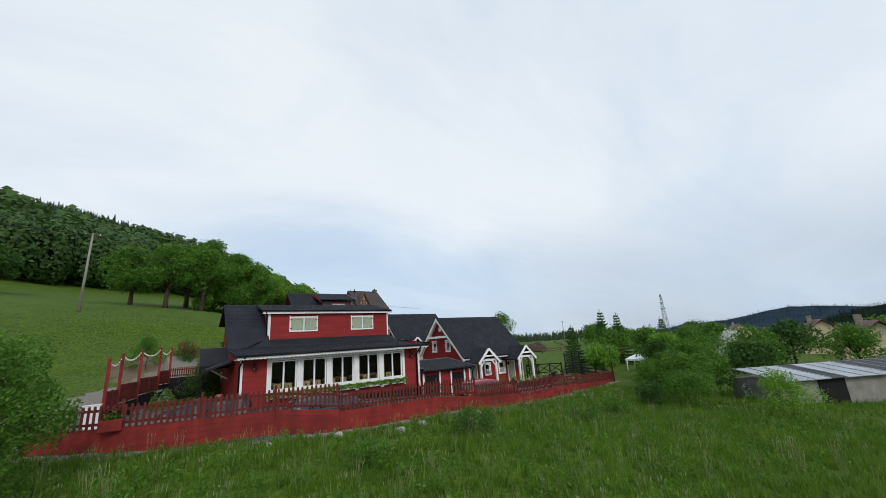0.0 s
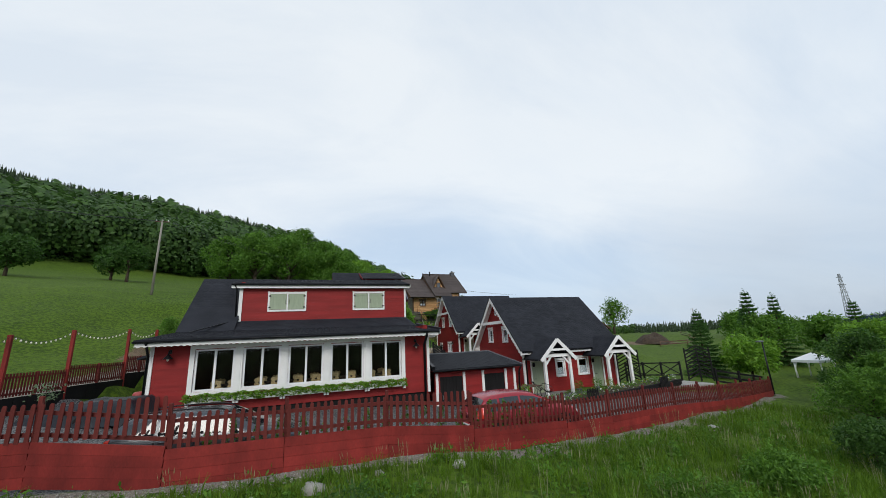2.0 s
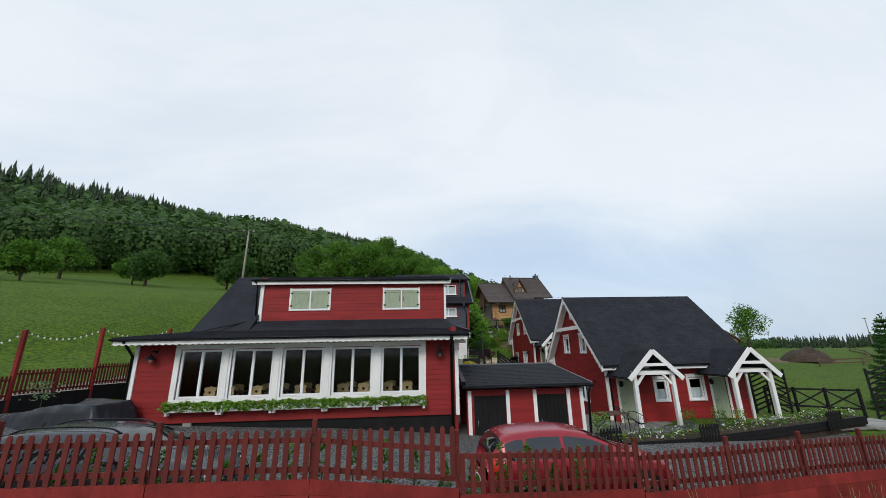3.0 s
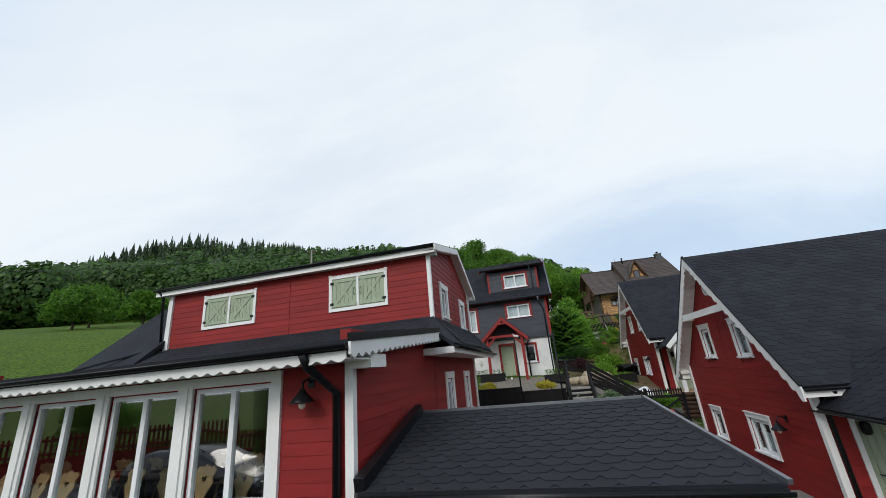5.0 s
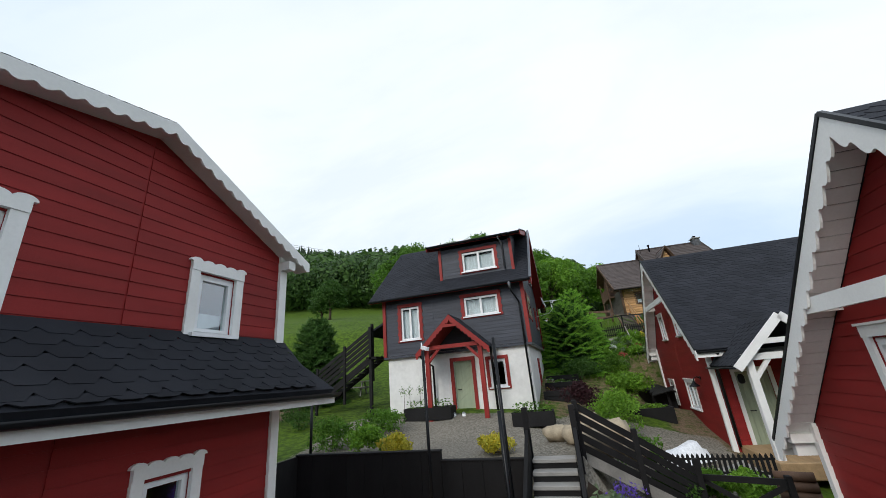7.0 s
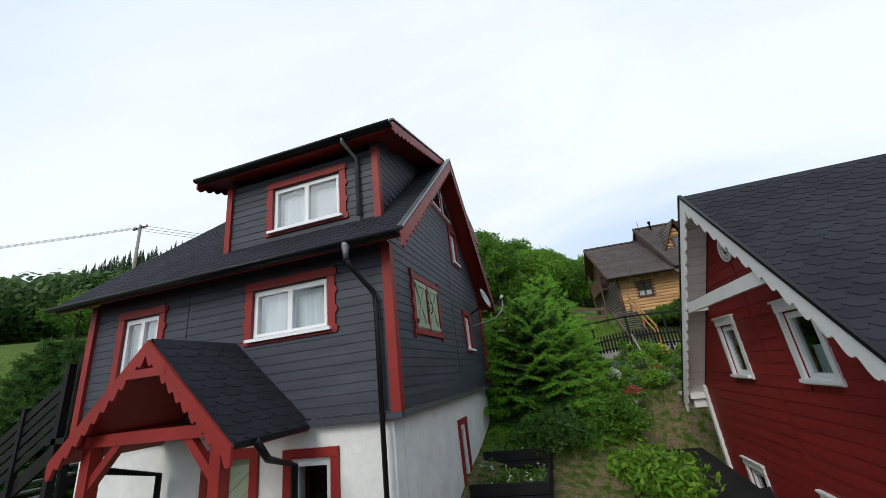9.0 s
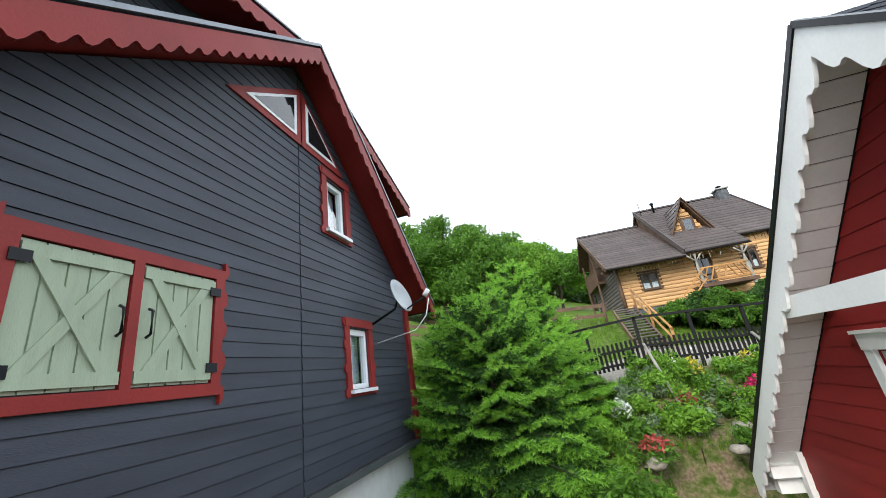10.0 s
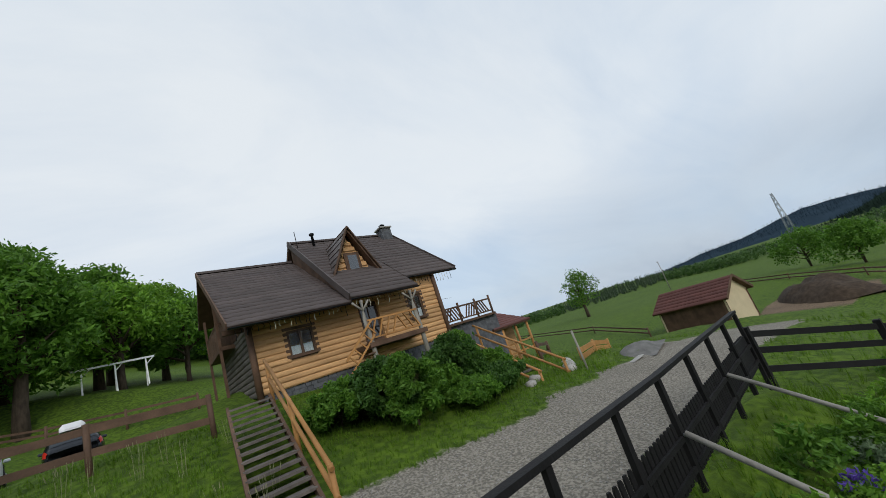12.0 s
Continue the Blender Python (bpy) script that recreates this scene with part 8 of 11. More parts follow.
    for i in range(6):
        z = zb + 0.03 + i * 0.26
        k = hw * 0.8 * (1 - (z + 0.13 - zb) / (az - 0.42 - zb))
        if k > 0.1:
            for a, b in cut(ax - k, ax + k, [(ax - 0.34, ax + 0.38)] if z < 11.9 else []):
                part("log", Mb().extrude([(a, ay + 0.35, z + 0.01), (a, ay + 0.29, z + 0.06), (a, ay + 0.29, z + 0.2), (a, ay + 0.35, z + 0.25)], (b - a, 0, 0)), LOG, dm)
    wf = part("dormer_window", Mb().box(ax - 0.36, ax + 0.4, ay + 0.24, ay + 0.34, zb + 0.05, zb + 1.0), OLDWOOD, h, "small window in a brown casing")
    part("window_frame", Mb().box(ax - 0.27, ax + 0.31, ay + 0.22, ay + 0.24, zb + 0.13, zb + 0.93), OLDWOOD, wf)
    part("pane", Mb().box(ax - 0.2, ax + 0.24, ay + 0.205, ay + 0.215, zb + 0.19, zb + 0.87), MATS["sky_glass"], wf)
    for sg in (-1, 1):
        a, b = Vector((ax, ay, az)), Vector((ax + sg * hw * 1.12, ay, zb - 0.25))
        back = Vector((0, 2.8, 0))
        d = b - a
        n = d.cross(Vector((0, 1, 0))).normalized()
        n = n if n.z > 0 else -n
        poly = [a, b, b + Vector((0, 0.35, 0)), a + back]
        r = part("dormer_roof", Mb().extrude(poly, -n * 0.09), OLDWOOD, h, "steep tiled dormer roof")
        tm = Mb()
        rows = 7
        for k in range(rows):
            p0, p1 = a.lerp(b, k / rows), a.lerp(b, (k + 1) / rows)
            q0, q1 = (a + back).lerp(b + Vector((0, 0.35, 0)), k / rows), (a + back).lerp(b + Vector((0, 0.35, 0)), (k + 1) / rows)
            tm.hexa([p0, q0, q1, p1, p0 + n * 0.015, q0 + n * 0.015, q1 + n * 0.045, p1 + n * 0.045])
        tagged(part("roof_tiles", tm, TILE, r), kind="stuff")
        part("barge_board", Mb().beam(a + Vector((0, -0.03, 0)), b + Vector((0, -0.03, 0)), 0.05, 0.2, up=(0, 1, 0)), OLDWOOD, h)
    # balcony
    b = part("balcony", Mb().box(3.6, 6.2, -1.35, 0.0, 7.42, 7.6), OLDWOOD, h, "timber balcony with a diagonal lattice rail")
    for x, lean in ((3.75, 0.0), (6.0, 0.0)):
        post = Mb().tube([(x, -1.2, 5.6), (x + 0.02, -1.2, 7.5), (x - 0.02, -1.18, 8.5), (x + 0.02, -1.15, 9.24)], [0.1, 0.09, 0.085, 0.08], 9)
        part("post", post, PALEBARK, b, "peeled tree-trunk post")
        for s in (-1, 1):
            part("brace", Mb().tube([(x, -1.17, 8.85), (x + s * 0.22, -1.15, 9.08), (x + s * 0.34, -1.13, 9.22)], 0.04, 6), PALEBARK, b)
    part("rail", Mb().beam((3.75, -1.25, 8.42), (6.0, -1.25, 8.42), 0.08, 0.07), RAILWOOD, b)
    part("rail", Mb().beam((3.75, -1.25, 7.75), (6.0, -1.25, 7.75), 0.07, 0.06), RAILWOOD, b)
    for i in range(7):
        x = 3.8 + i * 0.31
        for s in (0,):
            m = 4.85
            dx = 0.3 if x < m else -0.3
            part("lattice_slat", Mb().beam((x + (0 if dx > 0 else 0.3), -1.25, 7.76), (x + (0 if dx > 0 else 0.3) + dx, -1.25, 8.4), 0.05, 0.07, up=(0, 1, 0)), RAILWOOD, b)
    # stair with open lattice rail from balcony down to the west
    for i in range(6):
        part("tread", Mb().box(2.9 + 0.14 * i, 3.2 + 0.14 * i, -1.3, -0.4, 6.4 + 0.2 * i, 6.45 + 0.2 * i), OLDWOOD, b)
    part("stair_rail", Mb().beam((2.6, -1.3, 7.2), (3.9, -1.3, 8.4), 0.07, 0.07), RAILWOOD, b)
    part("stair_rail", Mb().beam((2.7, -1.3, 6.75), (3.9, -1.3, 7.85), 0.06, 0.06), RAILWOOD, b)
    for i in range(5):
        x = 2.75 + 0.24 * i
        part("baluster", Mb().beam((x, -1.3, 7.3 + 0.22 * i), (x + 0.25, -1.3, 7.0 + 0.22 * i), 0.04, 0.05), RAILWOOD, b)
    # icicle lights under the eaves
    ic = thing("icicle_lights", pose(22.7, 65.57, 0.15, 0, 0, 4), "unlit icicle string lights hanging under the eaves", "string light")
    wire = Mb()
    rnd = random.Random(5)
    for x0, x1, y, z in ((-0.5, 3.35, -0.9, 9.22), (3.55, 6.5, -0.95, 9.38), (6.7, 9.4, -0.15, 10.02)):
        part("wire", Mb().tube([(x0, y, z), ((x0 + x1) / 2, y, z - 0.03), (x1, y, z)], 0.008, 4), BLACK, ic)
        x = x0
        while x < x1:
            ln = rnd.choice((0.15, 0.28, 0.4, 0.22))
            sw = rnd.uniform(-0.05, 0.05)
            part("strand", Mb().tube([(x, y, z), (x + sw, y, z - ln * 0.6), (x, y, z - ln)], [0.006, 0.012, 0.02], 4), BULB if rnd.random() < 0.4 else BLACK, ic)
            x += 0.17
    # stone wing with a railed deck
    part("wing", Mb().box(E, 12.6, 1.15, 5.5, 4.0, 7.4), GREYSTONE, h, "grey stone wing")
    dk = part("roof_deck", Mb().box(E, 12.45, 0.95, 5.2, 7.4, 7.52), OLDWOOD, h, "railed wooden roof deck")
    for x in (E + 0.1, 10.0, 11.2, 12.3):
        part("post", Mb().tube([(x, 1.0, 7.45), (x + 0.03, 1.0, 8.5)], 0.06, 7), OLDWOOD, dk)
    part("rail", Mb().beam((E, 1.0, 8.3), (12.3, 1.0, 8.3), 0.08, 0.08), OLDWOOD, dk)
    part("rail", Mb().beam((E, 1.0, 7.65), (12.3, 1.0, 7.65), 0.07, 0.07), OLDWOOD, dk)
    for i in range(20):
        x = E + 0.3 + i * 0.185
        s = 0.28 if i % 10 < 5 else -0.28
        part("lattice_slat", Mb().beam((x, 1.0, 7.68), (x + s, 1.0, 8.27), 0.05, 0.06, up=(0, 1, 0)), OLDWOOD, dk)
    for (x0, x1, ye, ze, yr, zr) in ((11.9, 15.0, 1.0, 6.55, 3.8, 7.6),):
        d = Vector((0, ye - yr, ze - zr))
        n = Vector((1, 0, 0)).cross(-d).normalized()
        r = part("porch_roof", Mb().extrude([Vector((x0, ye, ze)), Vector((x1, ye, ze)), Vector((x1, yr, zr)), Vector((x0, yr, zr))], -n * 0.1), OLDWOOD, h, "small tiled porch roof")
        tagged(part("roof_tiles", tiled(Mb(), (x0, yr, zr), (1, 0, 0), d, n, x1 - x0, d.length), BARNTILE, r), kind="stuff")
        for x in (12.7, 13.8, 14.8):
            part("post", Mb().tube([(x, 1.2, 4.2), (x, 1.2, 6.55)], 0.08, 7), RAILWOOD, h)
        for z in (5.0, 5.5):
            part("rail", Mb().beam((12.7, 1.2, z), (14.8, 1.2, z), 0.06, 0.08), RAILWOOD, h)
    part("wall", Mb().box(12.6, 14.6, 2.2, 3.4, 4.0, 6.9), LOG, h)


glass_mat("sky_glass", (0.25, 0.28, 0.3), 3.0)
log_house()


def garden_stair(name_m, a, b, width, n, label, rail_side=1, r2=False):
    """Open timber stair down the bank, with a sloping pole rail."""
    s = thing("garden_stair", name_m, label, "stair", "bank stairs")
    a, b = V3(a), V3(b)
    side = (b - a).cross(Vector((0, 0, 1))).normalized()
    for k in (-1, 1):
        part("stringer", Mb().beam(a + side * width / 2 * k, b + side * width / 2 * k, 0.07, 0.22), OLDWOOD, s)
    dirh = Vector(((b - a).x, (b - a).y, 0)).normalized()
    for i in range(n):
        p = a.lerp(b, (i + 0.5) / n)
        part("tread", Mb().beam(p - side * width / 2 + Vector((0, 0, 0.06)), p + side * width / 2 + Vector((0, 0, 0.06)), 0.27, 0.05), GREYLOG, s)
    for k in ((-1, 1) if r2 else (rail_side,)):
        for q in (0.0, 0.5, 1.0):
            p = a.lerp(b, q) + side * (width / 2 + 0.08) * k
            part("post", Mb().tube([p - Vector((0, 0, 0.35)), p + Vector((0, 0, 0.95))], 0.05, 7), RAILWOOD, s)
        for z in (0.5, 0.92):
            o = side * (width / 2 + 0.08) * k
            part("handrail", Mb().tube([a - (b - a) * 0.02 + o + Vector((0, 0, z)), b + (b - a) * 0.05 + o + Vector((0, 0, z))], 0.045, 7), RAILWOOD, s)
    return s


garden_stair(pose(0, 0, 0), (22.05, 57.9, 4.75), (22.15, 63.0, 7.0), 1.0, 17, "weathered timber bank stair with an orange pole handrail", 1)
garden_stair(pose(0, 0, 0), (30.75, 60.6, 4.2), (30.5, 64.4, 6.2), 1.2, 12, "timber bank stair with orange pole rails on both sides", 1, True)


# ---- black garden fence and its braces ----
def black_fence():
    f = thing("garden_fence", pose(0, 0, 0), "black picket garden fence with a raised top rail", "fence")
    yf = lambda x: 53.45 + 0.17 * max(0, x - 22.0)
    zf = lambda x: lerp_list([(12, 3.7), (17, 4.4), (20.5, 4.73), (21.8, 4.68), (23.2, 4.62), (25.7, 4.5), (28, 4.44), (30.7, 4.36)], x)
    xs = [20.7 + 1.25 * k for k in range(-5, 9)]
    P = lambda x, z, o=0.0: Vector((x, yf(x) + o, zf(x) + z))
    me = None
    for x in xs:
        p = P(x, 0)
        part("post", Mb().bevel_box(p.x - 0.035, p.x + 0.035, p.y - 0.035, p.y + 0.035, p.z - 0.5, p.z + 1.14, 0.012), BLACKWOOD, f)
    for a, b in zip(xs, xs[1:]):
        part("top_rail", Mb().beam(P(a - 0.03, 1.17), P(b + 0.03, 1.17), 0.11, 0.055), BLACKWOOD, f)
        for z in (0.12, 0.45):
            part("rail", Mb().beam(P(a + 0.05, z, -0.02), P(b - 0.05, z, -0.02), 0.035, 0.06), BLACKWOOD, f)
        if a > 29.0:
            part("panel", Mb().beam(P(a + 0.05, 0.33, 0.03), P(b - 0.05, 0.33, 0.03), 0.03, 0.66), BLACKWOOD, f, "solid black panel")
            for k in range(6):
                x = a + 0.08 + k * 0.19
                part("board", Mb().beam(P(x, 0.02, 0.055), P(x, 0.68, 0.055), 0.02, 0.17, up=(1, 0, 0)), BLACKWOOD, f)
            continue
        n = 10
        for i in range(n):
            x = a + 0.06 + (b - a - 0.12) * (i + 0.5) / n
            if me is None:
                me = Mb().extrude([(-0.031, 0, 0), (0.031, 0, 0), (0.031, 0, 0.6), (0.017, 0, 0.64), (-0.017, 0, 0.64), (-0.031, 0, 0.6)], (0, 0.022, 0)).mesh("picket", BLACKWOOD)
            p = part("picket", me, None, f)
            p.location = P(x, 0.0, 0.01)
    for x in (20.75, 23.2, 25.7, 28.2):
        q = Vector((x + 0.05, 51.15, ground(x, 51.15) - 0.05))
        t = thing("brace_pole", pose(0, 0, 0), "pale bare pole bracing the black garden fence", "pole", "brace poles")
        part("pole", Mb().tube([P(x, 0.5, -0.06), q], 0.035, 8), PALEBARK, t)
        part("bolt", Mb().tube([P(x, 0.48, -0.12), P(x, 0.48, -0.02)], 0.02, 6), STEEL, t)
    g = thing("paddock_fence", pose(0, 0, 0), "black three-rail timber fence beside the garden", "fence")
    line = [(30.8, 54.9), (33.0, 53.4), (35.4, 51.6), (38.0, 49.8), (41.0, 48.4)]
    for (xa, ya), (xb, yb) in zip(line, line[1:]):
        za, zb = ground(xa, ya), ground(xb, yb)
        part("post", Mb().bevel_box(xa - 0.06, xa + 0.06, ya - 0.06, ya + 0.06, za - 0.3, za + 1.25, 0.01), BLACKWOOD, g)
        for z in (0.35, 0.75, 1.1):
            part("rail", Mb().beam((xa, ya, za + z), (xb, yb, zb + z), 0.04, 0.13), BLACKWOOD, g)


black_fence()


# ---- barn down the road ----
def barn():
    h = thing("barn", pose(0, 0, 0), "barn with a reddish-brown tiled roof and a cream gable", "barn")
    u = Vector((0.1, 0.995, 0)).normalized()
    n = Vector((-0.995, 0.1, 0)).normalized()
    H_, HW, L = 4.75, 1.9, 5.8
    A = Vector((57.6, 64.6, 0))
    for sg in (-1, 1):
        r0, r1 = A - u * 0.4 + Vector((0, 0, H_)), A + u * (L + 0.4) + Vector((0, 0, H_))
        off = n * (HW + 0.35) * sg + Vector((0, 0, -1.5))
        d = off.normalized()
        nn = (r1 - r0).cross(d).normalized()
        nn = nn if nn.z > 0 else -nn
        poly = [r0, r1, r1 + off, r0 + off]
        r = part("roof", Mb().extrude(poly, -nn * 0.12), OLDWOOD, h, "reddish-brown tiled roof slope")
        tagged(part("roof_tiles", tiled(Mb(), r0, u, d, nn, (r1 - r0).length, off.length), BARNTILE, r), kind="stuff")
        part("barge_board", Mb().beam(r0, r0 + off, 0.05, 0.2), OLDWOOD, h)
    for k in (0, L):
        B_ = A + u * k
        part("gable", Mb().extrude([B_ + n * HW + Vector((0, 0, -0.4)), B_ - n * HW + Vector((0, 0, -0.4)), B_ - n * HW + Vector((0, 0, H_ - 1.4)), B_ + Vector((0, 0, H_ - 0.1)), B_ + n * HW + Vector((0, 0, H_ - 1.4))], u * (0.15 if k == 0 else -0.15)), CREAM, h, "cream plastered gable")
    for sg in (-1, 1):
        p, q = A + n * (HW - 0.1) * sg, A + u * L + n * (HW - 0.1) * sg
        part("wall", Mb().beam(p + Vector((0, 0, 1.4)), q + Vector((0, 0, 1.4)), 0.14, 3.6), MATS["barn_tile"], h, "reddish boarded side wall")
        for i in range(28):
            t = p.lerp(q, (i + 0.5) / 28)
            part("board", Mb().beam(t + n * 0.085 * sg + Vector((0, 0, -0.4)), t + n * 0.085 * sg + Vector((0, 0, H_ - 1.5)), 0.02, 0.27, up=u), MATS["brown_wood"], h)


barn()


# ---- brown rail fence along the bank, parked cars, swing frame ----
def rail_line(name, pts, label, rails, post_h, material, w=0.14, cat="fence"):
    g = thing(name, pose(0, 0, 0), label, cat)
    for i, (xa, ya) in enumerate(pts):
        za = ground(xa, ya)
        part("post", Mb().tube([(xa, ya, za - 0.3), (xa, ya, za + post_h)], 0.07, 7), material, g)
        if i + 1 < len(pts):
            xb, yb = pts[i + 1]
            zb = ground(xb, yb)
            for z in rails:
                part("rail", Mb().beam((xa, ya, za + z), (xb, yb, zb + z), 0.05, w), material, g)
    return g


rail_line("bank_fence", [(21.3, 63.4), (18.9, 63.6), (16.5, 63.7), (14.1, 63.9), (11.7, 64.2), (9.3, 64.6)], "brown two-rail timber fence along the bank", (0.45, 0.95), 1.1, OLDWOOD, 0.17)
rail_line("meadow_fence", [(21, 80), (17.5, 81), (14, 82), (10.5, 83.5), (7, 85), (3.5, 86.5)], "weathered brown rail fence beside the parking place", (0.35, 0.7, 1.0), 1.15, OLDWOOD, 0.12)
rail_line("lane_fence", [(33, 63.2), (36.5, 66), (40, 70), (44, 76), (49, 84), (55, 94)], "low brown rail fence along the meadow", (0.35, 0.75), 0.9, OLDWOOD, 0.14)
rail_line("pasture_fence", [(56, 72), (63, 83), (71, 103), (84, 128)], "low brown double-rail fence across the meadow", (0.4, 0.8), 0.95, OLDWOOD, 0.14)
rail_line("pasture_fence", [(60, 54), (67, 55), (75, 60), (84, 68), (96, 80)], "low brown double-rail fence across the meadow", (0.4, 0.8), 0.95, OLDWOOD, 0.14)
em, rnd = [], random.Random(44)
for i in range(25):
    for j in range(15):
        a, b = i / 12 - 1, j / 7 - 1
        k = max(0.0, 1 - a * a - b * b)
        em.append((a * 5.2, b * 2.8, 1.9 * k ** 0.7 * (0.85 + 0.3 * noise.noise((a * 3, b * 3, 6))) + (0.1 * rnd.random() if k > 0 else 0) - 0.1))
solid("earth_mound", Mb().add(em, [(i * 15 + j, (i + 1) * 15 + j, (i + 1) * 15 + j + 1, i * 15 + j + 1) for i in range(24) for j in range(14)], True), SOIL, "heap of bare brown earth in the meadow", "mound", m=pose(67, 62, ground(67, 62), 0, 0, 35))
rail_line("board_edge", [(33.5, 61.6), (36, 62.8), (38.4, 63.8)], "reddish timber edging of the gravel road", (0.15, 0.4), 0.55, RAILWOOD, 0.2, "edging")
car("white_van", pose(15.0, 69.4, ground(14.2, 71) + 0.03, 0, 0, 106), CARWHITE, "white family van with red tail lamps parked behind the fence", 4.5, 1.85, 1.85, van=True)
car("dark_estate_car", pose(16.9, 72.6, ground(16.1, 74) + 0.03, 0, 0, 101), CARDARK, "dark estate car with a white roof box parked on grass", 4.5, 1.78, 1.5, estate=True, rack=True, box=True)
sw = thing("swing_frame", pose(15.8, 92, ground(15.8, 92), 0, 0, 12), "white-painted timber swing frame on the lawn", "swing frame")
part("top_beam", Mb().beam((-2.6, 0, 2.2), (2.6, 0, 2.2), 0.12, 0.14), WHITE, sw)
for x in (-2.0, 0.0, 2.0):
    for y in (-0.5, 0.5):
        part("leg", Mb().beam((x, y, -0.1), (x, 0, 2.15), 0.09, 0.09), WHITE, sw)
    part("brace", Mb().beam((x, 0, 1.6), (x + 0.5, 0, 2.15), 0.06, 0.06), WHITE, sw)


# ---- yard behind the inn ----
def courtyard():
    w = thing("retaining_wall", pose(0, 0, 0), "black boarded retaining wall behind the wooden deck", "wall")
    for x0, x1, z1 in ((10.4, 14.2, 1.62), (14.2, 16.05, 1.42)):
        part("panel", Mb().box(x0, x1 - 0.004, 36.82, 36.9, -0.6, z1), BLACKWOOD, w)
        part("coping", Mb().bevel_box(x0 - 0.02, x1, 36.78, 36.94, z1, z1 + 0.04, 0.01), BLACKWOOD, w)
        n = round((x1 - x0) / 0.46)
        for i in range(n):
            a = x0 + (x1 - x0) * i / n
            part("board", Mb().box(a + 0.004, a + (x1 - x0) / n - 0.004, 36.795, 36.82, -0.2, z1 - 0.002), BLACKWOOD, w)
    part("panel", Mb().box(10.36, 10.44, 33.6, 36.8, -0.6, 1.62), BLACKWOOD, w)
    part("hasp", Mb().box(14.05, 14.1, 36.77, 36.79, 0.35, 0.62), STEEL, w)
    d = thing("yard_deck", pose(0, 0, 0), "new pale larch plank deck in the yard", "deck")
    for i in range(22):
        y = 33.75 + i * 0.138
        part("plank", Mb().bevel_box(11.6 + (0.3 if i % 3 else 0), 15.9, y, y + 0.132, -0.03, 0.01, 0.004), DECK, d)
    part("joist", Mb().box(11.95, 15.8, 33.8, 36.7, -0.2, -0.035), OLDWOOD, d)
    s = thing("stone_stair", pose(0, 0, 0), "grey stone yard stair between black timber sides", "stair")
    n = 8
    for i in range(n):
        y, z = 34.9 + i * 0.26, 0.08 + i * 0.172
        part("tread", Mb().bevel_box(16.2, 17.05, y - 0.03, y + 0.3, z + 0.09, z + 0.165, 0.012), CONCRETE, s)
        part("riser", Mb().box(16.2, 17.05, y, y + 0.27, -0.3, z + 0.088), BLACKWOOD, s)
    for x in (16.13, 17.12):
        part("stringer", Mb().beam((x, 34.8, 0.35), (x, 37.1, 1.75), 0.07, 0.5), BLACKWOOD, s)
        for y, z in ((34.85, 0.0), (37.05, 1.4)):
            part("post", Mb().bevel_box(x - 0.06, x + 0.06, y - 0.06, y + 0.06, z - 0.3, z + 1.0, 0.01), BLACKWOOD, s)
    # sloping rails and the crossed gate towards the second cottage
    r = thing("sloping_railing", pose(0, 0, 0), "black timber railing running down beside the garden", "railing")
    A, B = Vector((17.2, 37.3, 1.35)), Vector((19.4, 38.1, 0.0))
    for k in range(5):
        z = 0.2 + 0.2 * k
        part("rail", Mb().beam(A + Vector((0, 0, z)), B + Vector((0, 0, z * 0.85)), 0.04, 0.13), BLACKWOOD, r)
    for q in (0.0, 0.5, 1.0):
        p = A.lerp(B, q)
        part("post", Mb().bevel_box(p.x - 0.055, p.x + 0.055, p.y - 0.055, p.y + 0.055, p.z - 0.6, p.z + 1.12, 0.01), BLACKWOOD, r)
    part("kick_board", Mb().beam(A, B, 0.06, 0.2), GREYDECK, r, "pale grey kick board")
    g = thing("crossed_gate", pose(0, 0, 0), "black timber gate panel with crossed braces", "gate")
    A, B = Vector((19.45, 38.3, -0.25)), Vector((20.75, 37.6, -0.2))
    for p in (A, B):
        part("post", Mb().bevel_box(p.x - 0.05, p.x + 0.05, p.y - 0.05, p.y + 0.05, p.z - 0.5, p.z + 1.1, 0.01), BLACKWOOD, g)
    for z in (0.08, 0.98):
        part("rail", Mb().beam(A + Vector((0, 0, z)), B + Vector((0, 0, z)), 0.05, 0.11), BLACKWOOD, g)
    part("cross_brace", Mb().beam(A + Vector((0, 0, 0.1)), B + Vector((0, 0, 0.95)), 0.035, 0.09), BLACKWOOD, g)
    part("cross_brace", Mb().beam(A + Vector((0, 0.03, 0.95)), B + Vector((0, 0.03, 0.1)), 0.035, 0.09), BLACKWOOD, g)
    part("landing", Mb().hexa([(19.4, 38.2, -1.6), (20.8, 37.5, -1.6), (21.0, 38.6, -1.6), (19.6, 39.2, -1.6), (19.4, 38.2, -0.3), (20.8, 37.5, -0.25), (21.0, 38.6, -0.25), (19.6, 39.2, -0.3)]), BLACKWOOD, g)
    lw = thing("log_retainer", pose(0, 0, 0), "brown half-log garden retaining wall", "wall")
    for i in range(6):
        part("log", Mb().tube([(20.75, 38.15 + 0.02 * i, -0.1 + i * 0.17), (21.35, 37.95 + 0.02 * i, -0.1 + i * 0.17)], 0.09, 8), OLDWOOD, lw)
    pf = thing("low_fence", pose(0, 0, 0), "low black picket fence before the second cottage", "fence")
    me = None
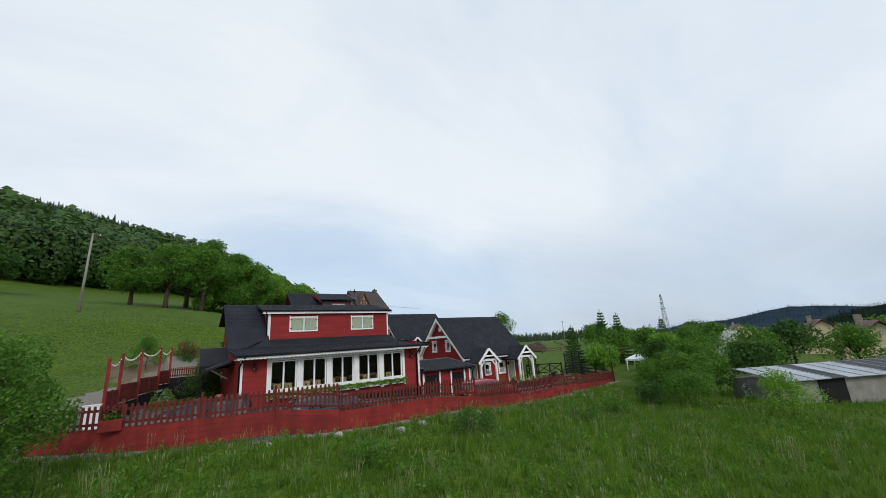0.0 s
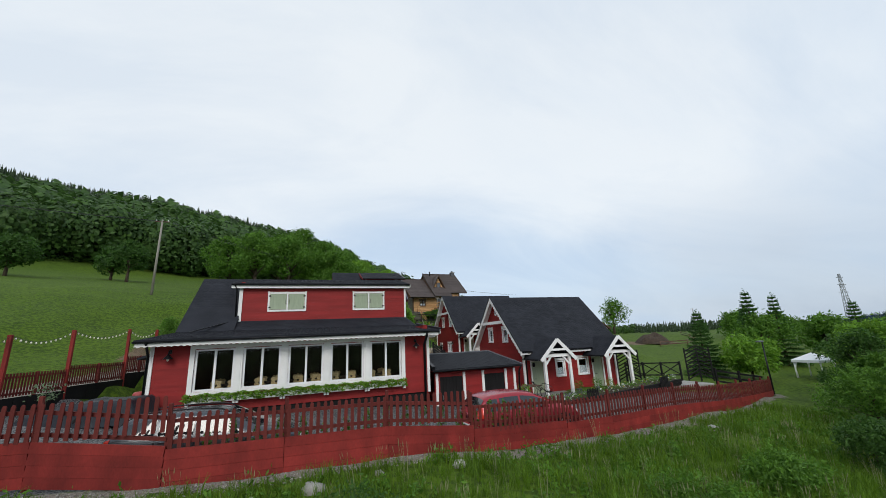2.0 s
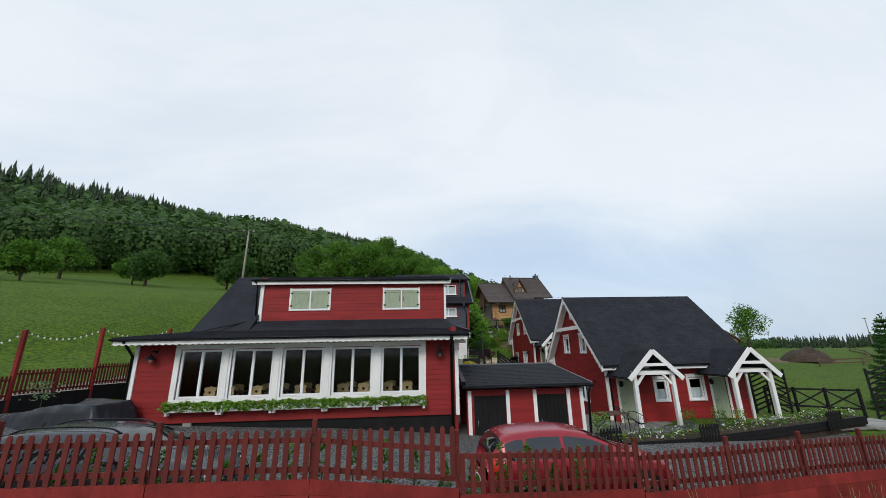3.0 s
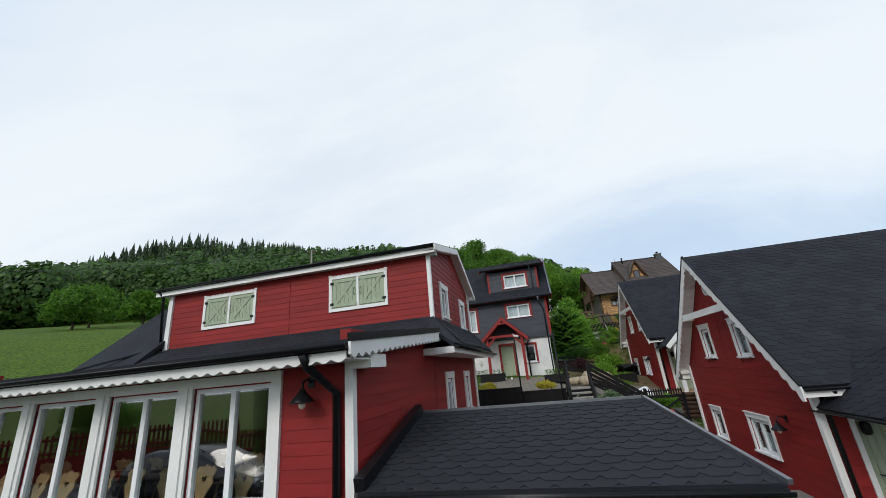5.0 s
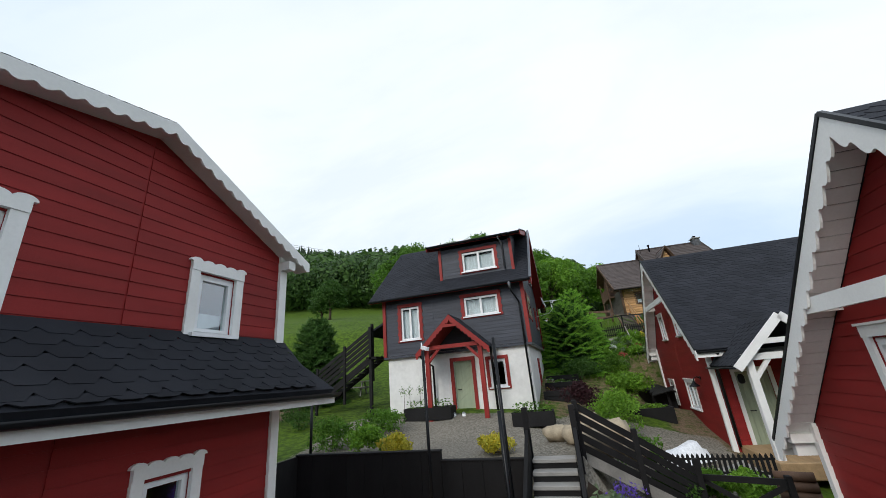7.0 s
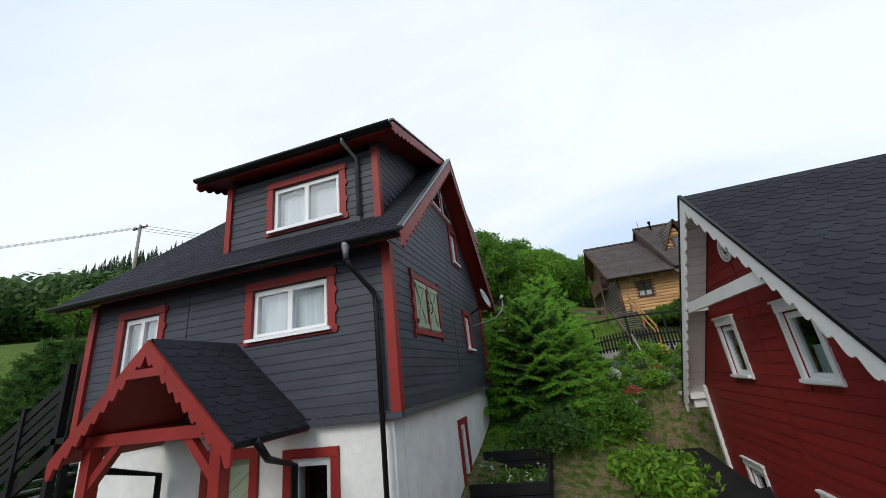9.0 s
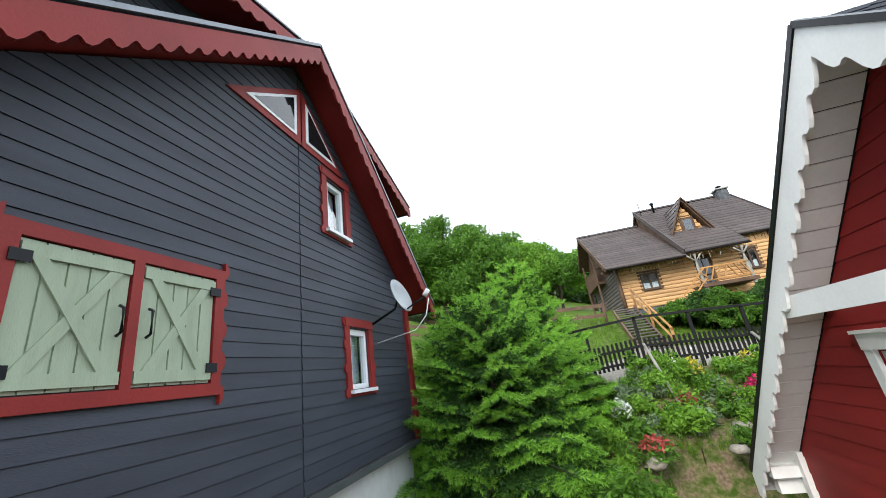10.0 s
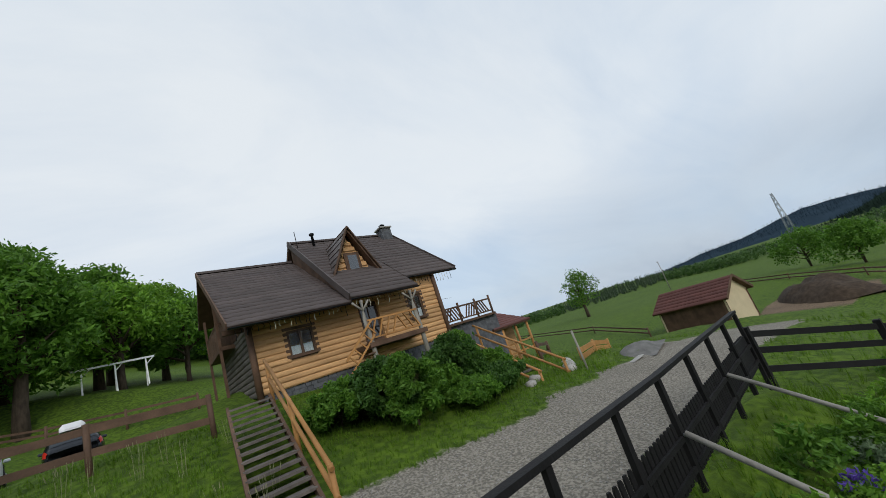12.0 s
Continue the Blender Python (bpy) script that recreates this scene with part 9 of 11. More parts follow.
    for i in range(24):
        x, y = 18.8 + i * 0.1, 39.3 - i * 0.012
        if me is None:
            me = Mb().extrude([(-0.03, 0, 0), (0.03, 0, 0), (0.03, 0, 0.5), (0, 0, 0.55), (-0.03, 0, 0.5)], (0, 0.018, 0)).mesh("picket", BLACKWOOD)
        part("picket", me, None, pf).location = (x, y, 0.45)
    for z in (0.6, 0.88):
        part("rail", Mb().beam((18.75, 39.33, z), (21.15, 39.05, z), 0.03, 0.05), BLACKWOOD, pf)
    tr = thing("garden_terrace", pose(0, 0, 0), "grey paved terrace beside the second cottage", "terrace")
    for i in range(5):
        for j in range(5):
            part("slab", Mb().bevel_box(18.7 + i * 0.5, 18.7 + i * 0.5 + 0.49, 39.5 + j * 0.8, 39.5 + j * 0.8 + 0.79, 0.1, 0.42, 0.01), CONCRETE, tr)
    lo = thing("covered_lounger", pose(19.6, 40.6, 0.42, 0, 0, 30), "garden lounger with a pale grey striped cover", "lounger")
    v = []
    rnd = random.Random(4)
    for i in range(13):
        for j in range(7):
            a, b = i / 12, j / 6
            e = min(1, 4 * min(b, 1 - b), 6 * min(a, 1 - a))
            v.append((1.5 * a - 0.75, 0.8 * b - 0.4, 0.12 + e * (0.28 + 0.5 * max(0, a - 0.45)) + rnd.uniform(-0.02, 0.02)))
    part("cover", Mb().add(v, [(i * 7 + j, (i + 1) * 7 + j, (i + 1) * 7 + j + 1, i * 7 + j + 1) for i in range(12) for j in range(6)], True), CURTAIN, lo)
    for x, y in ((-0.6, -0.3), (0.6, -0.3), (-0.6, 0.3), (0.6, 0.3)):
        part("leg", Mb().tube([(x, y, 0), (x, y, 0.2)], 0.02, 6), BLACK, lo)
    # thin black masts, one with a small white camera housing
    for x, y, z0, z1 in ((14.2, 36.1, -0.3, 3.78), (15.86, 35.85, -0.3, 3.86), (10.7, 36.95, 1.2, 2.9), (16.1, 34.3, -0.1, 2.6)):
        m = thing("thin_mast", pose(x, y, 0), "thin black timber mast beside the retaining wall", "post", "thin masts")
        part("mast", Mb().tube([(0, 0, z0), (0, 0, z1)], 0.035, 8), BLACK, m)
        if x == 14.2:
            part("camera_housing", Mb().beam((0.02, -0.08, z1 + 0.06), (0.2, -0.2, z1 + 0.0), 0.07, 0.07), PVC, m, "white security camera housing")
            part("aerial", Mb().tube([(0, 0, z1), (-0.02, 0, z1 + 0.17)], 0.012, 6), PVC, m)
    # planter boxes with red and white edges
    for x, y, lx, ly in ((13.6, 28.9, 0.9, 2.2), (14.7, 30.2, 0.8, 1.2)):
        z = ground(x, y)
        p = thing("planter_box", pose(x, y, z), "red planter box with white edges and dark plants", "planter", "red planter boxes")
        for y0, y1, x0, x1 in ((0, 0.05, 0, lx), (ly - 0.05, ly, 0, lx), (0.05, ly - 0.05, 0, 0.05), (0.05, ly - 0.05, lx - 0.05, lx)):
            part("side", Mb().box(x0, x1, y0, y1, 0, 0.5), RED, p)
            part("edge", Mb().bevel_box(x0 - 0.02, x1 + 0.02, y0 - 0.02, y1 + 0.02, 0.5, 0.54, 0.008), WHITE, p)
        part("soil", Mb().box(0.05, lx - 0.05, 0.05, ly - 0.05, 0.1, 0.42), SOIL, p)
        lf, fl = Mb(), Mb()
        for k in range(240):
            leaf(lf if k % 5 else fl, (rnd.uniform(0.06, lx - 0.06), rnd.uniform(0.06, ly - 0.06), 0.44 + rnd.random() * 0.16), 0.04, rnd)
        tagged(part("foliage", lf, MAROON, p), kind="stuff"), tagged(part("blossom", fl, WHITEFLOWER, p), kind="stuff")
    # boulders at the stair head
    for x, y, z, s in ((17.6, 37.9, 1.5, 0.42), (17.1, 38.5, 1.6, 0.34), (17.9, 38.7, 1.65, 0.4), (16.6, 38.9, 1.6, 0.3), (17.4, 39.3, 1.75, 0.36), (18.2, 38.2, 1.3, 0.35), (15.9, 34.5, 0.05, 0.2), (17.5, 34.2, 0.2, 0.2)):
        rk = solid("boulder", Mb().rock((0, 0, 0), s * 1.15, s * 0.9, s * 0.7, rnd, 9, 6), SANDROCK, "pale sandy boulder by the garden stair", "boulder", "stair boulders")
        rk.location = (x, y, z)
    # dry-stone wall below the bush
    dw = thing("dry_stone_wall", pose(0, 0, 0), "dry-stone wall of pale rubble below the garden", "wall")
    for row in range(5):
        for i in range(9):
            t = (i + 0.5 * (row % 2)) / 9
            p = Vector((17.7, 31.6, -0.95)).lerp(Vector((19.2, 35.6, -0.95)), t)
            part("stone", Mb().rock(p + Vector((-row * 0.09, 0.03 * row, row * 0.2)), 0.2 * rnd.uniform(0.7, 1.2), 0.26 * rnd.uniform(0.8, 1.15), 0.13, rnd, 6, 4), PALE_ROCK, dw)
    part("bank", Mb().hexa([(16.0, 31.0, -1.2), (17.7, 31.6, -1.2), (19.2, 35.8, -1.2), (17.2, 36.9, -1.2), (16.4, 31.2, 0.0), (17.3, 31.7, -0.1), (18.6, 35.9, 0.1), (17.2, 36.9, 1.0)]), SOIL, dw)
    bb = thing("black_bin_store", pose(0, 0, 0), "black boarded store box with a sloping lid", "store box")
    part("body", Mb().box(19.3, 20.5, 36.0, 37.3, -1.3, -0.5), BLACKWOOD, bb)
    part("lid", Mb().hexa([(19.25, 35.9, -0.5), (20.55, 35.9, -0.5), (20.55, 37.35, -0.25), (19.25, 37.35, -0.25), (19.25, 35.9, -0.45), (20.55, 35.9, -0.45), (20.55, 37.35, -0.2), (19.25, 37.35, -0.2)]), BLACKWOOD, bb)


courtyard()


def slate_garden():
    rnd = random.Random(14)
    # three stepped beds beside the white base
    for i, (y0, y1, z) in enumerate(((44.1, 45.5, 2.35), (45.6, 47.0, 2.6), (47.1, 48.5, 2.85))):
        b = thing("stepped_bed", pose(0, 0, 0), "black timber raised bed with herbs and flowers", "raised bed", "stepped raised beds")
        for q in ((16.05, 17.5, y0, y0 + 0.06), (16.05, 17.5, y1 - 0.06, y1), (17.44, 17.5, y0 + 0.06, y1 - 0.06)):
            for k in range(3):
                part("timber", Mb().bevel_box(q[0], q[1], q[2], q[3], z - 0.62 + k * 0.21, z - 0.62 + k * 0.21 + 0.2, 0.008), BLACKWOOD, b)
        part("soil", Mb().box(16.06, 17.43, y0 + 0.07, y1 - 0.07, 1.0, z - 0.1), SOIL, b)
        lf, fl = Mb(), Mb()
        for k in range(500):
            x, y = rnd.uniform(16.1, 17.4), rnd.uniform(y0 + 0.1, y1 - 0.1)
            h = max(0.03, 0.3 * noise.noise((x * 2, y * 2, i)) + 0.12)
            leaf(lf if k % 12 else fl, (x, y, z - 0.1 + rnd.random() * h), rnd.uniform(0.03, 0.06), rnd)
        tagged(part("foliage", lf, GREEN if i else MAROON, b), kind="stuff"), tagged(part("blossom", fl, WHITEFLOWER if i else YELLOW, b), kind="stuff")
    # dark flat-roofed boxes by the second cottage
    h = thing("garden_store", pose(0, 0, 0), "low black garden store with a flat felt roof", "shed")
    part("body", Mb().box(20.25, 21.15, 46.9, 50.4, 0.6, 1.8), BLACKWOOD, h)
    part("roof", Mb().hexa([(20.15, 46.8, 1.8), (21.2, 46.8, 1.8), (21.2, 50.5, 1.92), (20.15, 50.5, 1.92), (20.15, 46.8, 1.87), (21.2, 46.8, 1.87), (21.2, 50.5, 1.99), (20.15, 50.5, 1.99)]), BLACKWOOD, h, "black boarded roof")
    part("roof_edge", Mb().beam((20.17, 46.8, 1.92), (20.17, 50.5, 2.04), 0.1, 0.08), BLACKWOOD, h)
    c = thing("compost_box", pose(0, 0, 0), "open black timber box with green plants inside", "planter")
    for x0, x1, y0, y1 in ((18.6, 20.4, 43.9, 43.98), (18.6, 20.4, 45.1, 45.18), (18.6, 18.68, 43.98, 45.1), (20.32, 20.4, 43.98, 45.1)):
        part("side", Mb().box(x0, x1, y0, y1, 0.6, 1.55), BLACKWOOD, c)
    part("soil", Mb().box(18.7, 20.3, 44.0, 45.08, 0.6, 1.35), SOIL, c)
    lf = Mb()
    for k in range(400):
        leaf(lf, (rnd.uniform(18.75, 20.25), rnd.uniform(44.05, 45.05), 1.38 + rnd.random() * 0.25), 0.06, rnd)
    tagged(part("foliage", lf, BRIGHT, c), kind="stuff")
    ld = thing("tilted_lid", pose(0, 0, 0), "tilted black board on a post by the cottage wall", "board")
    part("board", Mb().hexa([(20.15, 46.2, 1.75), (20.95, 46.0, 1.95), (21.15, 46.7, 2.05), (20.35, 46.95, 1.85), (20.15, 46.2, 1.79), (20.95, 46.0, 1.99), (21.15, 46.7, 2.09), (20.35, 46.95, 1.89)]), BLACKWOOD, ld)
    part("post", Mb().box(20.75, 20.83, 46.4, 46.48, 0.4, 1.92), BLACKWOOD, ld)
    # rubble below the house corner
    for k in range(16):
        s = rnd.uniform(0.12, 0.24)
        p = (16.1 + rnd.uniform(0.0, 0.9), 49.2 + rnd.uniform(-0.2, 0.5), 2.75 + rnd.uniform(-0.3, 0.35))
        rk = solid("rubble_stone", Mb().rock((0, 0, 0), s * 1.3, s, s * 0.6, rnd, 7, 5), STONE, "grey-brown rubble stone at the house corner", "stone", "rubble stones")
        rk.location = p
    # forecourt: planters, milk cans, thin trees
    for x, y, w in ((15.2, 41.0, 1.3), (11.2, 41.6, 1.8)):
        z = ground(x, y)
        p = thing("black_planter", pose(x, y, z), "low black timber planter with green plants", "planter", "black planters")
        for x0, x1, y0, y1 in ((0, w, 0, 0.05), (0, w, 0.6, 0.65), (0, 0.05, 0.05, 0.6), (w - 0.05, w, 0.05, 0.6)):
            part("side", Mb().box(x0, x1, y0, y1, 0, 0.42), BLACKWOOD, p)
        part("soil", Mb().box(0.06, w - 0.06, 0.06, 0.59, 0.05, 0.36), SOIL, p)
        lf = Mb()
        for k in range(200):
            leaf(lf, (rnd.uniform(0.05, w - 0.05), rnd.uniform(0.05, 0.6), 0.38 + rnd.random() * 0.3), 0.05, rnd)
        tagged(part("foliage", lf, GREEN, p), kind="stuff")
    # three thin young plants before the white wall
    for x in (10.97, 11.2, 11.63):
        t = thing("young_tree", pose(x, 42.2, ground(x, 42.2)), "thin young tree before the white wall", "tree", "young trees")
        part("trunk", Mb().tube([(0, 0, 0), (0.02, 0, 0.5), (0, 0.02, 0.95)], [0.012, 0.009, 0.004], 6), BARK, t)
        lf = Mb()
        for k in range(60):
            leaf(lf, (rnd.gauss(0, 0.07), rnd.gauss(0, 0.07), rnd.gauss(0.92, 0.09)), 0.03, rnd)
        tagged(part("crown", lf, GREEN, t), kind="stuff")
    for x in (13.0, 13.35):
        m = thing("milk_can", pose(x, 42.0, 1.6), "white enamel milk can on the door step", "can", "milk cans")
        part("body", Mb().lathe((0, 0, 0), [(0.1, 0), (0.11, 0.2), (0.06, 0.27), (0.065, 0.33)], 12), PVC, m)
        part("lid", Mb().lathe((0, 0, 0.33), [(0.07, 0), (0.05, 0.03), (0.015, 0.05)], 10), STEEL, m)
    # low concrete wall, picnic table, junipers' bed to the west
    cw = thing("low_wall", pose(0, 0, 0), "low grey concrete garden wall", "wall")
    part("block", Mb().bevel_box(3.2, 9.0, 44.6, 44.9, 1.2, 2.05, 0.02), CONCRETE, cw)
    for px, py in ((3.0, 47.2), (6.0, 46.6)):
        z = ground(px, py)
        t = thing("picnic_table", pose(px, py, z, 0, 0, 15), "weathered wooden picnic table with benches", "picnic table", "picnic tables")
        for i in range(5):
            part("top_plank", Mb().bevel_box(-0.9, 0.9, -0.4 + i * 0.16, -0.4 + i * 0.16 + 0.15, 0.7, 0.74, 0.006), GREYDECK, t)
        for sy in (-1, 1):
            for i in range(2):
                part("seat_plank", Mb().bevel_box(-0.9, 0.9, sy * 0.72 + i * 0.14 - 0.14, sy * 0.72 + i * 0.14 - 0.01, 0.42, 0.46, 0.006), GREYDECK, t)
        for x in (-0.65, 0.65):
            for sy in (-1, 1):
                part("leg", Mb().beam((x, sy * 0.65, 0), (x, sy * 0.25, 0.7), 0.05, 0.1), GREYDECK, t)
            part("cross_bar", Mb().beam((x, -0.8, 0.4), (x, 0.8, 0.4), 0.05, 0.09), GREYDECK, t)


slate_garden()


# ---- buildings, poles and pylons round about ----
def sheet_shed():
    h = thing("grey_shed", pose(0, 0, 0), "grey rendered shed with a rusty metal sheet roof", "shed")
    A, B = Vector((34.2, 10.7, 0)), Vector((48.2, 1.84, 0))
    u = (B - A).normalized()
    n = Vector((u.y, -u.x, 0))
    L = (B - A).length
    if n.y > 0:
        n = -n
    part("wall", Mb().extrude([A + Vector((0, 0, -3.2)), B + Vector((0, 0, -3.2)), B + Vector((0, 0, -1.2)), A + Vector((0, 0, -1.2))], -n * 4.4), GREYPLASTER, h, "stained grey rendered wall")
    for a, b in ((2.7, 4.7), (9.6, 10.5)):
        p, q = A + u * a + n * 0.02, A + u * b + n * 0.02
        part("door", Mb().extrude([p + Vector((0, 0, -2.9)), q + Vector((0, 0, -2.9)), q + Vector((0, 0, -1.25)), p + Vector((0, 0, -1.25))], n * 0.04), BLACKWOOD, h, "dark plank door")
    n_s = 14
    r = Vector((0, 0, 0.62)) - n * 4.2
    for i in range(n_s):
        p0 = A + u * (L * i / n_s - 0.2) + n * 0.45 + Vector((0, 0, -1.17))
        p1 = A + u * (L * (i + 1) / n_s - 0.22) + n * 0.45 + Vector((0, 0, -1.17))
        part("roof_sheet", Mb().extrude([p0, p1, p1 + r, p0 + r], (0, 0, 0.04)), SHEET if i < 7 and i != 3 else MATS["dark_sheet"], h)
    for i in range(n_s + 1):
        p0 = A + u * (L * i / n_s - 0.2) + n * 0.46 + Vector((0, 0, -1.11))
        part("seam", Mb().beam(p0, p0 + r, 0.05, 0.05), SHEET, h)
    pile = thing("log_pile", pose(0, 0, 0), "stacked firewood logs beside the grey shed", "log pile")
    rnd = random.Random(2)
    for i in range(14):
        for j in range(5):
            p = B + n * 1.1 + u * (i * 0.22 - 4.2 + 0.1 * (j % 2)) + Vector((0, 0, -2.8 + j * 0.2))
            part("log", Mb().tube([p, p - n * 0.8], 0.1 * rnd.uniform(0.8, 1.1), 7), OLDWOOD, pile)


mat("dark_sheet", (0.06, 0.062, 0.066), 0.7, var=0.4, scale=1.0, fine=8, bump=0.1, obj=0.3)
sheet_shed()


def far_house(x, y, w, d, hgt, rot, roof, wall, label):
    z = ground(x, y)
    h = thing("far_house", pose(x, y, z, 0, 0, rot), label, "house", "far houses")
    part("wall", Mb().box(-w / 2, w / 2, -d / 2, d / 2, -1, hgt), wall, h)
    for sg in (-1, 1):
        p = [Vector((-w / 2 - 0.5, sg * (d / 2 + 0.5), hgt - 0.3)), Vector((w / 2 + 0.5, sg * (d / 2 + 0.5), hgt - 0.3)), Vector((w / 2 + 0.5, 0, hgt + d * 0.42)), Vector((-w / 2 - 0.5, 0, hgt + d * 0.42))]
        part("roof", Mb().extrude(p, (0, 0, 0.15)), roof, h, "reddish-brown tiled roof")
    for sg in (-1, 1):
        part("gable", Mb().extrude([(sg * w / 2, -d / 2, hgt), (sg * w / 2, d / 2, hgt), (sg * w / 2, 0, hgt + d * 0.4)], (-sg * 0.2, 0, 0)), wall, h)
    for i in range(3):
        q = -w / 2 + w * (i + 0.5) / 3
        wf = part("window", Mb().box(q - 0.45, q + 0.45, -d / 2 - 0.03, -d / 2, hgt - 1.7, hgt - 0.5), WHITE, h)
        part("pane", Mb().box(q - 0.36, q + 0.36, -d / 2 - 0.045, -d / 2 - 0.03, hgt - 1.6, hgt - 0.6), CARGLASS, wf)
    part("chimney", Mb().box(-0.4, 0.4, 0.6, 1.3, hgt + d * 0.2, hgt + d * 0.42 + 1.0), STONE, h)


far_house(71, 10, 9, 7, 2.6, 15, BARNTILE, CREAM, "low house with a red tiled roof among trees")
far_house(108, 22, 10, 8, 3.2, 20, BARNTILE, CREAM, "house with a brown tiled roof among trees")
far_house(190, 62, 12, 9, 3.5, 30, BARNTILE, CREAM, "distant cream house with a tiled roof")


def gazebo():
    x, y = 46.5, 27.4
    g = thing("gazebo", pose(x, y, ground(x, y)), "white canvas garden gazebo beyond the hedge", "gazebo")
    for sx in (-0.9, 0.9):
        for sy in (-0.9, 0.9):
            part("post", Mb().tube([(sx, sy, -0.3), (sx, sy, 1.5)], 0.03, 6), PVC, g)
            part("curtain", Mb().tube([(sx * 0.95, sy * 0.95, 0.1), (sx * 0.97, sy * 0.97, 0.8), (sx * 0.9, sy * 0.9, 1.45)], [0.06, 0.04, 0.12], 8), PVC, g)
    part("canopy", Mb().add([(-1, -1, 1.5), (1, -1, 1.5), (1, 1, 1.5), (-1, 1, 1.5), (-1, -1, 1.3), (1, -1, 1.3), (1, 1, 1.3), (-1, 1, 1.3), (0, 0, 2.05)], [(0, 1, 8), (1, 2, 8), (2, 3, 8), (3, 0, 8), (4, 5, 1, 0), (5, 6, 2, 1), (6, 7, 3, 2), (7, 4, 0, 3)]), PVC, g)


gazebo()


def utility_pole(x, y, z0, z1, lean=0.0):
    p = thing("utility_pole", pose(x, y, z0), "bare grey wooden utility pole", "utility pole", "utility poles")
    hh = z1 - z0
    part("pole", Mb().tube([(0, 0, -0.5), (lean, 0, hh)], [0.14, 0.09], 9), PALEBARK, p)
    part("crossarm", Mb().beam((lean - 0.7, 0, hh - 0.25), (lean + 0.7, 0, hh - 0.25), 0.08, 0.1), OLDWOOD, p)
    for s in (-0.6, 0, 0.6):
        part("insulator", Mb().lathe((lean + s, 0, hh - 0.2), [(0.05, 0), (0.06, 0.08), (0.03, 0.16)], 8), PVC, p)


def wires(name, pts, off, label, sag=0.9):
    w = thing(name, pose(0, 0, 0), label, "cable")
    for dz in off:
        for a, b in zip(pts, pts[1:]):
            a, b = V3(a), V3(b)
            part("wire", Mb().tube([a.lerp(b, i / 10) + Vector((dz, 0, -4 * sag * (i / 10) * (1 - i / 10))) for i in range(11)], 0.014, 4, False), BLACK, w)


utility_pole(-9.3, 56, 9.3, 17.6, 0.1)
utility_pole(20.2, 111.5, 13.0, 21.6)
utility_pole(-62, 44, ground(-62, 44), ground(-62, 44) + 8.5)
utility_pole(140, 110, ground(140, 110), ground(140, 110) + 9)
wires("overhead_wires", [(-62, 44, ground(-62, 44) + 8.3), (-9.3, 56, 17.4), (20.2, 111.5, 21.4), (90, 150, 20)], (-0.6, 0.0, 0.6), "black overhead wires between wooden poles")


def pylon(x, y, h, w, label):
    z = ground(x, y)
    p = thing("lattice_pylon", pose(x, y, z), label, "pylon", "lattice pylons")
    pt = lambda q, sx, sy: Vector((sx * w / 2 * (1 - 0.82 * q), sy * w / 2 * (1 - 0.82 * q), h * q))
    for sx, sy in ((-1, -1), (1, -1), (1, 1), (-1, 1)):
        part("leg", Mb().tube([pt(0, sx, sy), pt(0.5, sx, sy), pt(1, sx, sy)], 0.08, 5), STEEL, p)
    qs = [0, 0.16, 0.3, 0.43, 0.55, 0.66, 0.76, 0.85, 0.93, 1.0]
    cs = [(-1, -1), (1, -1), (1, 1), (-1, 1)]
    for a, b in zip(qs, qs[1:]):
        for i in range(4):
            c, d = cs[i], cs[(i + 1) % 4]
            part("brace", Mb().beam(pt(a, *c), pt(b, *d), 0.06, 0.06), STEEL, p)
            part("brace", Mb().beam(pt(a, *d), pt(b, *c), 0.06, 0.06), STEEL, p)
    for q, ln in ((0.7, 0.13), (0.82, 0.11), (0.94, 0.08)):
        part("arm", Mb().beam((-h * ln, 0, h * q), (h * ln, 0, h * q), 0.18, 0.18), STEEL, p)


pylon(-18.5, 206, 60 - ground(-18.5, 206), 3.6, "grey lattice power pylon on the forest slope")
pylon(189, 89, 19.5 - ground(189, 89), 2.6, "grey lattice power pylon in the valley")


# ---- plants ----
def strewn(name, tv, tf, M, T, material, parent=None, label=""):
    """Many copies of one small shape, joined into one mesh. tf: faces of one and the same corner count."""
    tv, tf, M, T = np.array(tv, float), np.array(tf, int), np.array(M, float), np.array(T, float)
    k, n, c = len(T), len(tv), tf.shape[1]
    v = np.einsum("kij,nj->kni", M, tv) + T[:, None, :]
    f = tf[None] + (np.arange(k) * n)[:, None, None]
    me = bpy.data.meshes.new(name)
    me.vertices.add(k * n)
    me.vertices.foreach_set("co", v.reshape(-1))
    me.loops.add(f.size)
    me.loops.foreach_set("vertex_index", f.reshape(-1))
    me.polygons.add(f.size // c)
    me.polygons.foreach_set("loop_start", np.arange(0, f.size, c))
    me.polygons.foreach_set("use_smooth", np.zeros(f.size // c, bool))
    me.materials.append(material)
    me.update(calc_edges=True)
    ob = new(name, me)
    ob.parent = parent
    return tagged(ob, label, kind="stuff")


